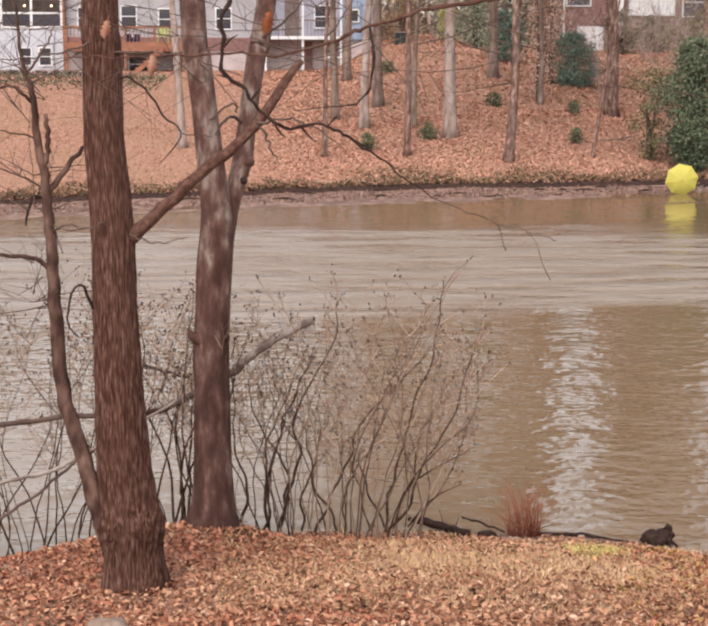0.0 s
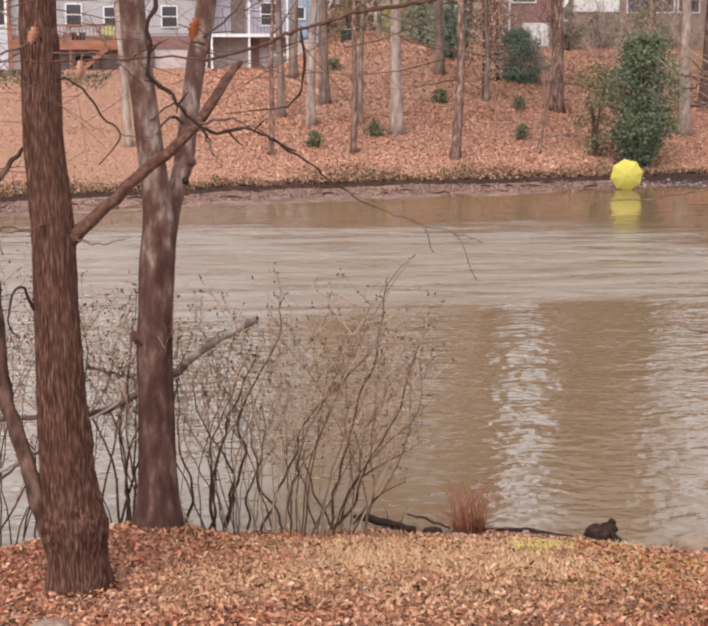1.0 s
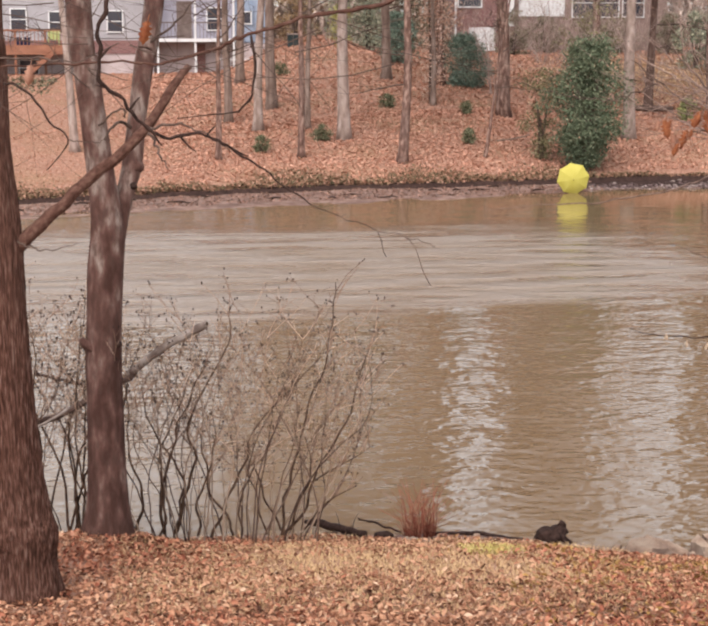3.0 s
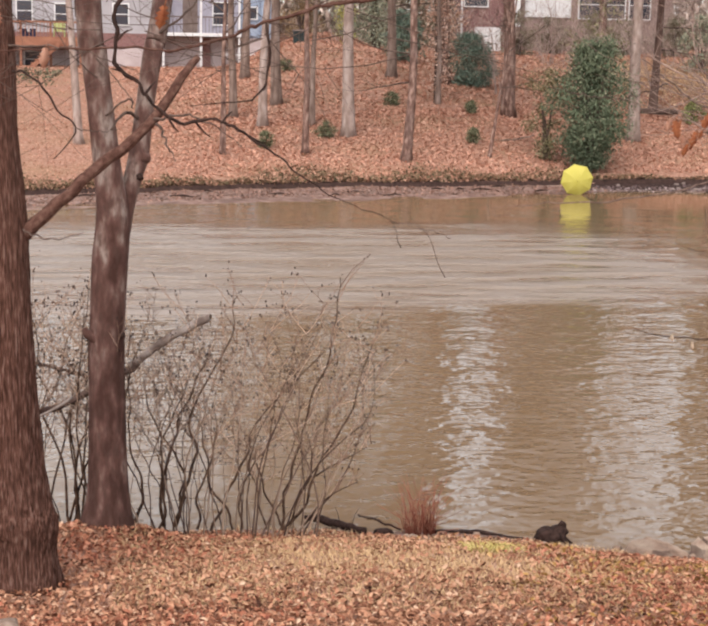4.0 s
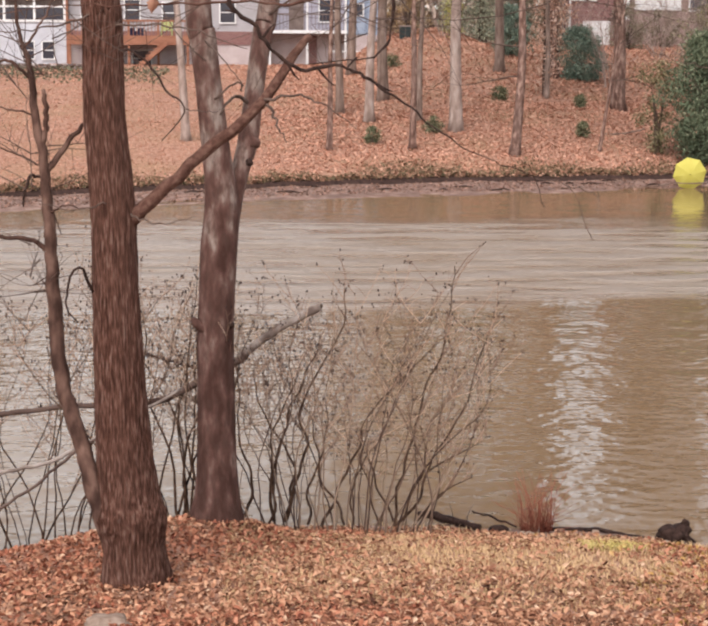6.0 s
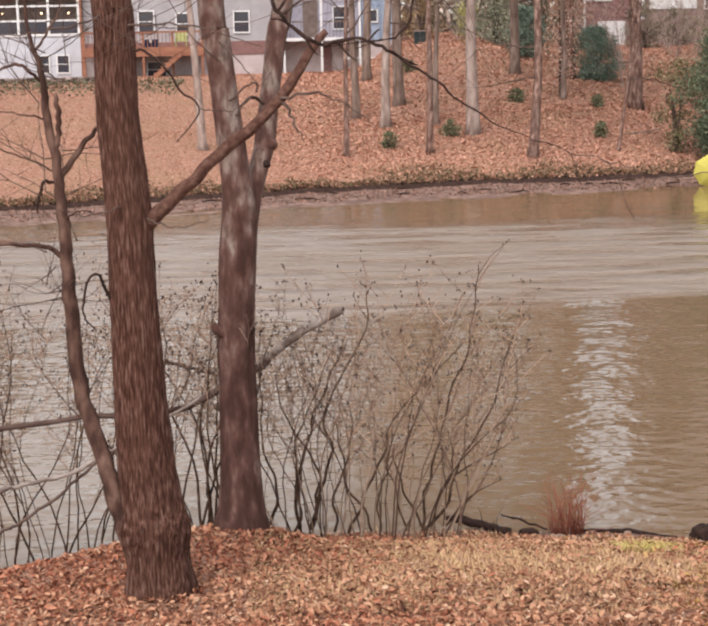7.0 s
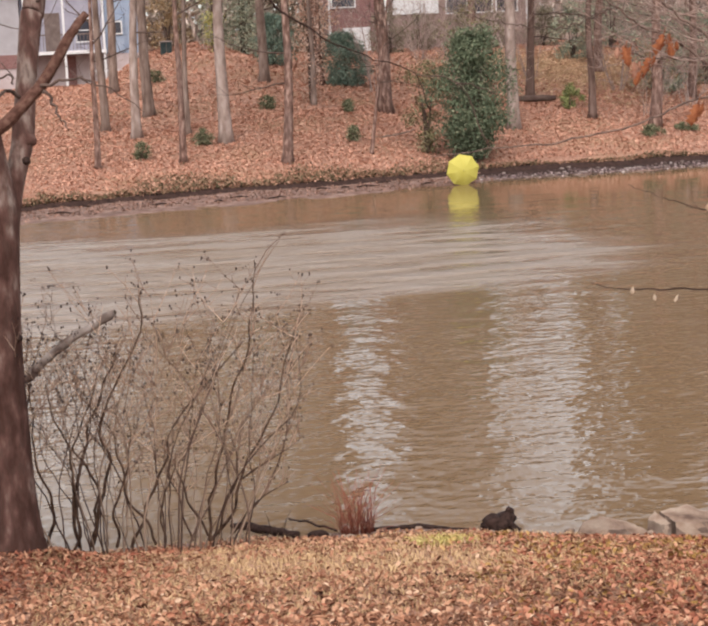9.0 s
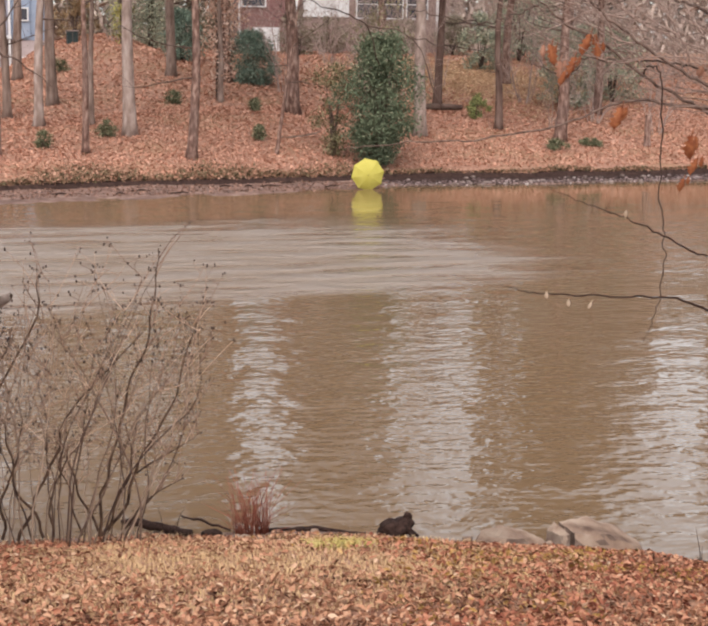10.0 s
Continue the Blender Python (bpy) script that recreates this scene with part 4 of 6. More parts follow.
bare_shrub(17.2, 60.5, 1.6, 3.9, 200)
bare_shrub(18.4, 66.0, 1.8, 3.5, 201)
bare_shrub(20.2, 80.0, 2.5, 3.0, 202)
bare_shrub(23.0, 80.5, 2.5, 3.2, 203)
bare_shrub(26.0, 68.0, 2.4, 3.6, 204)
bare_shrub(27.6, 64.0, 2.2, 3.2, 205)
bare_shrub(29.5, 62.0, 2.2, 3.2, 206)
bare_shrub(29.0, 70.0, 3.0, 4.2, 207)
bare_shrub(32.0, 68.0, 3.0, 4.2, 208)
bare_shrub(25.2, 62.5, 1.8, 3.0, 209)
bare_shrub(21.5, 86.0, 2.5, 2.4, 210)
bare_shrub(26.5, 86.0, 3.0, 3.2, 211)
bare_shrub(30.5, 84.0, 3.0, 3.5, 212)
bare_shrub(15.6, 70.0, 1.2, 3.4, 213)
bare_shrub(10.0, 84.0, 1.5, 3.5, 214)
bare_shrub(8.6, 90.0, 1.6, 3.0, 215)
bare_shrub(17.4, 88.0, 2.0, 3.0, 216)
bare_shrub(24.5, 88.5, 2.6, 2.6, 217)
bare_shrub(29.0, 88.0, 2.6, 3.0, 218)
bare_shrub(33.5, 74.0, 3.0, 4.5, 219)
bare_shrub(36.0, 66.0, 3.0, 4.5, 220)
bare_shrub(23.4, 72.0, 1.8, 3.6, 221)
bare_shrub(18.0, 63.5, 1.2, 4.2, 222)
bare_shrub(31.0, 78.0, 3.0, 4.5, 223)
for k in range(14):
    bare_shrub(30.0 + 1.2 * k * (1 - 0.03 * k), 90 - 1.6 * k, 3.0, 5.0 - 0.08 * k, 240 + k)
leafy("dark_evergreen", 31.0, 82.0, 2.2, 4.2, "grey-green evergreen behind tangled brush", M_TALLGREEN, 3800, 0.15, 36, ROUND, 5)
leafy("dark_evergreen", 33.5, 88.0, 2.6, 5.5, "grey-green evergreen behind tangled brush", M_TALLGREEN, 4200, 0.16, 37, ROUND, 5)
leafy("dark_evergreen", 27.8, 67.5, 1.7, 3.3, "grey-green evergreen veiled by bare brush", M_TALLGREEN, 4600, 0.12, 38, ROUND, 5)
leafy("dark_evergreen", 30.6, 69.0, 1.8, 3.2, "grey-green evergreen veiled by bare brush", M_TALLGREEN, 4600, 0.12, 39, ROUND, 5)
leafy("yellow_sapling", 10.2, 82.0, 0.55, 5.0, "thin sapling holding yellow-green leaves", M_YELLOWLEAF, 900, 0.13, 44, [(0, 0.1), (0.3, 0.8), (0.7, 1.0), (1.0, 0.5)], 3, category="tree")
leafy("brown_shrub", 8.4, 88.0, 1.5, 3.2, "ochre-brown shrub holding dead leaves by the houses", M_OCHRE, 2400, 0.13, 45, ROUND, 6)
for k, (x, y, w, hm) in enumerate([(20.3, 87.2, 1.2, 2.4), (22.4, 88.6, 1.5, 2.0), (24.6, 87.6, 1.4, 2.3), (26.6, 88.4, 1.5, 2.0), (28.9, 86.8, 1.4, 2.2)]):
    leafy("grey_shrub", x, y, w, hm, "olive-grey leafy shrub along the brick wing", M_OLIVE, 3000, 0.11, 60 + k, ROUND, 6, "shrubs along the brick wing")
for k, (x, y, w, hm) in enumerate([(9.2, 94.0, 1.3, 6.5), (13.2, 92.0, 1.4, 6.0), (15.6, 94.0, 1.5, 7.0), (16.6, 90.5, 1.1, 4.0)]):
    leafy("dull_evergreen", x, y, w, hm, "dull olive evergreen between the two houses", M_OLIVE, 4200, 0.14, 70 + k, CONE, 5, "evergreens between the houses", category="tree")
leafy("brown_shrub", 27.0, 66.0, 1.2, 2.6, "ochre-brown shrub holding dead leaves by the houses", M_OCHRE, 700, 0.10, 46, ROUND, 6)


def utility_box():
    x, y = 8.15, 86.0
    z = ground_z(x, y)
    t = thing("utility_box", (x, y, z), "dark green-grey utility box with a pale lid", "box")
    s = Shape()
    s.box(x - 0.28, x + 0.28, y, y + 0.5, z - 0.1, z + 0.62)
    part("body", s, M_BIN, t, smooth_shade=False)
    s = Shape()
    s.box(x - 0.32, x + 0.32, y - 0.04, y + 0.54, z + 0.62, z + 0.69)
    part("lid", s, M_STONE, t, "pale grey lid", smooth_shade=False)
    s = Shape()
    s.box(x - 0.012, x + 0.012, y - 0.012, y, z + 0.04, z + 0.6)
    part("door_seam", s, M_DARKWALL, t, smooth_shade=False)


utility_box()


def fallen_log(name, ctrl, label, bark=M_BROWNBARK, n=14, sides=9):
    s = Shape()
    p = ctrl[0]
    t = thing(name, p[:3], label, "log")
    limb(s, ctrl, n, sides, 0.02, 3)
    part("stem", s, bark, t)
    return t


g = ground_z(21.6, 66.2)
fallen_log("fallen_log", [(20.7, 66.2, g + 0.14, 0.13), (21.6, 66.1, g + 0.16, 0.14), (22.5, 66.0, g + 0.14, 0.10)], "short dark fallen log on the hillside", M_DEADWOOD)
g = ground_z(14.0, 60.0)
fallen_log("fallen_branch", [(13.4, 60.2, g + 0.05, 0.02), (14.2, 60.2, g + 0.1, 0.03), (15.0, 60.4, g + 0.25, 0.02)], "thin fallen branch on leaves")


# ---- the open umbrella at the far water's edge ----
def umbrella():
    c, axis = Vector((14.55, 52.05, 0.49)), Vector((-0.14, -1.0, -0.10)).normalized()
    t = thing("umbrella", (14.55, 52.05, 0.0), "open bright yellow umbrella lying on its side in shallow water", "umbrella")
    a = axis.cross(Vector((0, 0, 1))).normalized()
    b = a.cross(axis)
    R, D = 0.55, 0.17

    def at(u, ang):
        return c + axis * (D * (1 - u * u)) + (a * math.cos(ang) + b * math.sin(ang)) * R * u

    for k in range(8):
        s = Shape()
        a0, a1 = (k - 0.5) * math.pi / 4 + 0.2, (k + 0.5) * math.pi / 4 + 0.2
        rows, cols = 7, 5
        vs = []
        for back in (0.0, 0.004):
            for i in range(rows):
                u = i / (rows - 1)
                for j in range(cols):
                    q = j / (cols - 1)
                    chord = at(u, a0).lerp(at(u, a1), q)
                    sag = 1 - 0.02 * u * u * math.sin(math.pi * q) * (1 if i == rows - 1 else 0.3)
                    centre = c + axis * (D * (1 - u * u))
                    vs.append(tuple(centre + (chord - centre) * sag - axis * back))
        fs = []
        m = rows * cols
        for i in range(rows - 1):
            for j in range(cols - 1):
                p = i * cols + j
                fs.append((p, p + 1, p + cols + 1, p + cols))
                fs.append((m + p, m + p + cols, m + p + cols + 1, m + p + 1))
        s.add(vs, fs)
        part("canopy_panel", s, M_YELLOW, t)
        r = Shape()
        r.tube([tuple(at(u, a0) - axis * 0.012) for u in (0, 0.25, 0.5, 0.75, 1.0)], [0.004] * 5, 5)
        part("rib", r, M_METAL, t)
    s = Shape()
    s.tube([tuple(c + axis * (D + 0.05)), tuple(c + axis * D)], [0.008, 0.014], 8)
    part("ferrule", s, M_BIN, t, "dark tip")
    s = Shape()
    s.tube([tuple(c + axis * D), tuple(c - axis * 0.45)], [0.007, 0.007], 8)
    part("shaft", s, M_METAL, t)
    s = Shape()
    hook = [tuple(c - axis * (0.45 + 0.09 * math.sin(q)) + b * 0.05 * (1 - math.cos(q))) for q in np.linspace(0, 2.8, 8)]
    s.tube(hook, [0.012] * 8, 8)
    part("handle", s, M_BIN, t, "dark curved handle")


umbrella()


# ---- far shore: stones, wrack and overhang ----
def shore_stones():
    rng = random.Random(9)
    for k in range(290):
        x = 15.4 + 14.0 * k / 290 + rng.uniform(-0.06, 0.06)
        y = float(far_shore(x)) + rng.choice((rng.uniform(-0.05, 0.7), rng.uniform(-0.05, 0.7), rng.uniform(0.2, 1.7)))
        s = Shape()
        r = rng.uniform(0.03, 0.07) * rng.choice((0.7, 1.0, 1.0, 1.6))
        s.blob((x, y, ground_z(x, y) + r * 0.25), r, 0.55, 0.9, 4, 6, k)
        tagged(part("shore_stone", s, M_STONE), "small pale stone at the waterline", "stone", "stones along the far waterline")


shore_stones()
M_GRAVEL = mat("wet_gravel", [(0.0, (0.045, 0.028, 0.028)), (0.45, (0.13, 0.085, 0.08)), (0.78, (0.25, 0.175, 0.165)), (1.0, (0.50, 0.39, 0.37))], by="island", rough=0.6, bump=0, spec=0.2, tone=0.8)


def shore_gravel():
    """Cobbles and gravel between the larger stones, half in the water."""
    rng = random.Random(29)
    s = Shape()
    for k in range(1300):
        x = rng.uniform(15.2, 30.5)
        y = float(far_shore(x)) + rng.triangular(-0.15, 1.5, 0.4)
        r = rng.uniform(0.022, 0.055)
        s.blob((x, y, ground_z(x, y) + r * 0.3), r, 0.6, 0.8, 3, 5, k)
    tagged(part("shore_gravel", s, M_GRAVEL), "wet dark and pale cobbles along the far waterline", "gravel", kind="stuff")


shore_gravel()


def driftwood_far():
    rng = random.Random(12)
    for k in range(17):
        x = -4 + 19 * k / 17 + rng.uniform(-0.6, 0.6)
        y = float(far_shore(x)) + rng.uniform(-0.3, 1.9)
        L, a = rng.uniform(0.2, 0.9), rng.uniform(-0.4, 0.4)
        z = ground_z(x, y) + 0.02
        s = Shape()
        limb(s, [(x - L / 2, y - a * L / 2, z, 0.02), (x, y, z + 0.03, 0.03), (x + L / 2, y + a * L / 2, z + 0.01, 0.012)], 7, 5, 0.03, k)
        tagged(part("driftwood", s, M_DARKTWIG), "dark stranded stick on the muddy shore", "stick", "sticks on the far mud")


driftwood_far()


def mud_litter():
    rng = np.random.default_rng(14)
    n = 5200
    x = rng.uniform(-9, 16, n)
    y = far_shore(x) + rng.uniform(-0.6, 1.9, n)
    z = height(x, y) + np.array([bumps(p, q) for p, q in zip(x, y)]) + 0.02
    ob = leaves("stranded_leaves", np.stack([x, y, z], -1), rng.uniform(0.04, 0.10, n), M_BANK, rng, 0.35)
    tagged(ob, "sodden dark leaves stranded on the mud", "leaves", kind="stuff")


M_BANK = mat("bank_litter", [(0.0, (0.08, 0.05, 0.04)), (0.3, (0.22, 0.135, 0.10)), (0.6, (0.36, 0.20, 0.145)), (1.0, (0.52, 0.32, 0.245))], by="island", rough=0.8, bump=0, tone=0.75)
mud_litter()


def bank_overhang():
    """Roots and clods that hang over the cut bank."""
    rng = np.random.default_rng(4)
    n = 30000
    x = rng.uniform(-9, 30, n)
    patch = np.array([noise.noise(Vector((a * 0.45, 0.3, 6))) + 0.5 * noise.noise(Vector((a * 1.7, 0.3, 9))) for a in x])
    s = 2.14 + np.abs(rng.normal(0, 0.8, n)) * np.clip(0.6 + 0.9 * patch, 0.15, 1.4)
    s = 2.14 + (s - 2.14) * np.interp(x, [14, 17], [1, 0.3])
    keep = rng.uniform(0, 1, n) < np.interp(x, [14, 17], [1, 0.4])
    x, s, n = x[keep], s[keep], int(keep.sum())
    y = far_shore(x) + s
    z = np.maximum(height(x, y), 0.22) + rng.uniform(-0.03, 0.13, n) * np.interp(x, [14, 17], [1, 0.5]) + 0.05 * np.sin(x * 1.7) * np.sin(x * 0.6)
    ob = leaves("bank_litter", np.stack([x, y, z], -1), rng.uniform(0.06, 0.13, n), M_BANKLEAF, rng, 0.8)
    tagged(ob, "dark dead leaves and ivy along the cut bank", "leaves", kind="stuff")


M_BANKLEAF = mat("bank_leaf", [(0.0, (0.07, 0.06, 0.035)), (0.25, (0.17, 0.13, 0.075)), (0.45, (0.27, 0.17, 0.105)), (0.75, (0.42, 0.22, 0.145)), (1.0, (0.54, 0.32, 0.23))], by="island", rough=0.8, bump=0, tone=0.8)
bank_overhang()


def thicket():
    """The close undergrowth that fills the skyline behind the houses."""
    rng = np.random.default_rng(17)
    n = 40000
    x, y = rng.uniform(-75, 85, n), rng.uniform(104, 116, n)
    z = height(x, y) + 9.0 * rng.uniform(0, 1, n) ** 1.3
    ob = leaves("thicket", np.stack([x, y, z], -1), rng.uniform(0.5, 1.3, n), M_THICKET, rng, 0.9, 0.4)
    tagged(ob, "grey-brown winter thicket along the skyline", "thicket", kind="stuff")


M_THICKET = mat("thicket", [(0.0, (0.16, 0.13, 0.105)), (0.5, (0.27, 0.215, 0.18)), (1.0, (0.40, 0.33, 0.28))], by="island", rough=0.9, bump=0, tone=1.50)
thicket()


def reflection_screen():
    """Unseen twigs added high beyond the houses to block reflected sky, but for the clear lanes."""
    gen = np.random.default_rng(19)
    n = 46000
    x, y = gen.uniform(-8, 80, n), gen.uniform(106, 132, n)
    top = 20 + 5 * np.array([noise.noise(Vector((a * 0.12, b * 0.12, 2))) for a, b in zip(x, y)])
    z = height(x, y) + 8 + (top - 8) * gen.uniform(0, 1, n) ** 0.9
    keep = np.array([not glade(a, b) for a, b in zip(x, y)]) & (gen.uniform(0, 1, n) < np.interp(x / y, [0.10, 0.14, 0.18, 0.19], [0.06, 0.25, 0.3, 1.0]))
    ob = leaves("canopy", np.stack([x, y, z], -1)[keep], gen.uniform(0.5, 1.1, int(keep.sum())), M_SPRAY, gen, 0.9, 0.4)
    tagged(ob, "added brown twig screen, out of view, that darkens the pond's reflection", "woods", kind="stuff")


reflection_screen()


def ground_ivy():
    rng = np.random.default_rng(18)
    n = 3600
    x, y = rng.uniform(-22, -4, n), rng.uniform(73, 83.4, n)
    keep = rng.uniform(0, 1, n) < 0.35 + 0.65 * (y - 73) / 10
    x, y = x[keep], y[keep]
    z = height(x, y) + np.array([bumps(a, b) for a, b in zip(x, y)]) + rng.uniform(0.02, 0.22, len(x))
    ob = leaves("ground_cover", np.stack([x, y, z], -1), rng.uniform(0.10, 0.20, len(x)), M_IVY, rng, 0.6)
    tagged(ob, "dull green ground cover below the garden wall", "plants", kind="stuff")


M_IVY = mat("dull_ivy", [(0.0, (0.10, 0.10, 0.06)), (0.6, (0.20, 0.19, 0.12)), (1.0, (0.32, 0.27, 0.18))], by="island", rough=0.8, bump=0)
ground_ivy()


def far_litter():
    rng = np.random.default_rng(8)
    for n, s0, s1, size in ((52000, 2.9, 14, 0.10), (66000, 12, 44, 0.13)):
        s = rng.uniform(s0, s1, n)
        x = rng.uniform(-14, 42, n)
        keep = (x > -1.5) | (rng.uniform(0, 1, n) < 0.85)
        x, s = x[keep], s[keep]
        y = far_shore(x) + s
        z = height(x, y) + np.array([bumps(p, q) for p, q in zip(x, y)]) + 0.03
        ob = leaves("fallen_leaves", np.stack([x, y, z], -1), rng.uniform(0.7, 1.3, len(x)) * size * np.interp(x, [-2, 2], [0.55, 1.0]), M_FARLEAF, rng, 0.45)
        tagged(ob, "pinkish-brown fallen leaves covering the far hillside", "leaves", kind="stuff")


M_LAWN = mat("winter_lawn", [(0.0, (0.38, 0.275, 0.165)), (0.6, (0.53, 0.37, 0.235)), (1.0, (0.60, 0.44, 0.30))], by="island", rough=0.9, bump=0, tone=1.25)


def winter_lawn():
    gen = np.random.default_rng(41)
    n = 20000
    x, y = gen.normal(26.0, 2.6, n), gen.normal(75, 4.0, n)
    z = height(x, y) + np.array([bumps(p, q) for p, q in zip(x, y)]) + 0.05
    ob = leaves("winter_lawn", np.stack([x, y, z], -1), gen.uniform(0.07, 0.16, n), M_LAWN, gen, 0.2, 0.5)
    tagged(ob, "patch of tan winter lawn on the upper slope", "grass", kind="stuff")


winter_lawn()
M_FARLEAF = mat("hillside_leaf", [(0.0, (0.28, 0.13, 0.088)), (0.25, (0.43, 0.218, 0.15)), (0.7, (0.515, 0.278, 0.193)), (1.0, (0.57, 0.345, 0.25))], by="island", rough=0.85, bump=0, spec=0.02, tone=0.97)
far_litter()


# ---- the near bank: trees ----
def bark_ridge(count, depth, seed):
    """Furrowed bark: long uneven ridges that run up the trunk."""

    def ridge(a, u, p):
        w = noise.noise(Vector((p.z * 1.3, a * 1.2, seed))) * 0.9
        v = math.sin(count * a + 4.0 * w + 0.6 * math.sin(p.z * 7 + a * 3))
        fine = noise.noise(Vector((math.cos(a) * 9, math.sin(a) * 9, p.z * 5)))
        return 1 + depth * (abs(v) - 0.5) + depth * 0.8 * fine

    return ridge


def near_oak():
    bark = bark_ridge(26, 0.075, 2.0)

    def oak_bark(a, u, p):
        """The bark bulges over an old wound and wrinkles below it; low buttresses spread at the foot."""
        wob = 0.07 * math.sin(2 * a + 1) + 0.12 * noise.noise(Vector((math.cos(a) * 2, math.sin(a) * 2, 3)))
        h = p.z + wob
        band = 0.050 * math.exp(-(((h - 1.45) / 0.10) ** 2)) - 0.035 * math.exp(-(((h - 1.22) / 0.09) ** 2))
        knobs = 0.09 * noise.noise(Vector((math.cos(a) * 6, math.sin(a) * 6, p.z * 16))) * math.exp(-(((h - 1.40) / 0.15) ** 2))
        foot = 0.10 * max(0.0, (1.08 - p.z) / 0.3) * math.cos(5 * a + 0.7)
        return bark(a, u, p) + band + knobs + foot

    t = thing("oak_tree", (-0.45, 11.25, 0.85), "furrowed brown oak trunk with a forked limb among leaves", "tree")
    s = Shape()
    limb(s, [(-0.45, 11.25, 0.70, 0.32), (-0.45, 11.25, 0.89, 0.268), (-0.46, 11.25, 1.14, 0.232), (-0.475, 11.25, 1.38, 0.246), (-0.49, 11.25, 1.56, 0.222), (-0.52, 11.25, 1.9, 0.200), (-0.54, 11.25, 2.33, 0.185), (-0.56, 11.25, 3.03, 0.164), (-0.57, 11.25, 3.72, 0.157), (-0.62, 11.25, 4.40, 0.144), (-0.62, 11.25, 5.06, 0.136), (-0.63, 11.25, 5.5, 0.130), (-0.6, 11.3, 9.0, 0.10)], 300, 150, ridge=oak_bark)
    part("trunk", s, M_OAK, t)
    s = Shape()
    limb(s, [(-0.60, 11.25, 3.46, 0.080), (-0.46, 11.23, 3.61, 0.068), (-0.33, 11.23, 3.73, 0.050), (-0.11, 11.26, 3.92, 0.044), (0.08, 11.32, 4.10, 0.045), (0.35, 11.38, 4.30, 0.041), (0.55, 11.44, 4.52, 0.038), (0.76, 11.49, 4.83, 0.031), (0.86, 11.55, 4.94, 0.024)], 50, 24, 0.012, 5, ridge=lambda a, u, p: 1 + 0.14 * noise.noise(Vector((math.cos(a) * 3, math.sin(a) * 3, p.x * 3))) + 0.08 * noise.noise(p * 30))
    part("limb", s, M_LIMB, t, "stout brown limb with a broken end")
    def twig(k, bark, *ctrl):
        s = Shape()
        limb(s, [(*p[:3], 0.75 * p[3]) for p in ctrl], 24, 7, 0.025, 30 + k)
        part("twig", s, bark, t)

    twig(0, M_DARKTWIG, (-0.45, 10.65, 4.84, 0.013), (-0.33, 10.60, 4.81, 0.011), (-0.21, 10.60, 4.70, 0.011), (-0.16, 10.60, 4.58, 0.010), (-0.01, 10.60, 4.45, 0.008), (-0.17, 10.60, 4.23, 0.004))
    twig(1, M_TWIG, (-0.01, 10.60, 4.45, 0.006), (0.15, 10.62, 4.43, 0.004), (0.30, 10.65, 4.44, 0.002))
    twig(2, M_TWIG, (-0.43, 11.1, 3.68, 0.010), (-0.25, 11.0, 3.62, 0.007), (0.0, 11.0, 3.66, 0.004))
    twig(3, M_TWIG, (0.55, 11.4, 4.45, 0.016), (0.62, 11.3, 4.30, 0.010), (0.68, 11.25, 4.18, 0.004))
    twig(4, M_TWIG, (0.52, 11.4, 4.48, 0.016), (0.75, 11.3, 4.52, 0.011), (0.95, 11.3, 4.45, 0.007), (1.2, 11.3, 4.28, 0.003))
    twig(5, M_TWIG, (-0.60, 11.1, 3.75, 0.008), (-0.85, 11.0, 3.72, 0.006), (-1.1, 11.0, 3.80, 0.003))
    twig(6, M_DARKTWIG, (-0.72, 11.2, 3.10, 0.018), (-0.80, 11.15, 3.28, 0.014), (-0.88, 11.1, 3.22, 0.012), (-0.90, 11.1, 3.02, 0.010), (-0.84, 11.1, 2.9, 0.006))
    twig(7, M_TWIG, (-0.62, 11.2, 5.0, 0.012), (-0.1, 11.0, 5.0, 0.008), (0.4, 11.0, 4.85, 0.004))
    twig(8, M_TWIG, (-0.62, 11.2, 5.1, 0.012), (-1.0, 11.0, 4.98, 0.008), (-1.4, 11.0, 4.95, 0.004))
    # limbs overhead
    c = Shape()
    rng = random.Random(4)
    for k in range(9):
        a = 2.4 * k
        grow(c, (-0.6, 11.3, 6.8 + 0.25 * k), (math.cos(a), math.sin(a), 0.6), 3.2, 0.05, 2, rng)
    part("crown", c, M_TWIG, t)


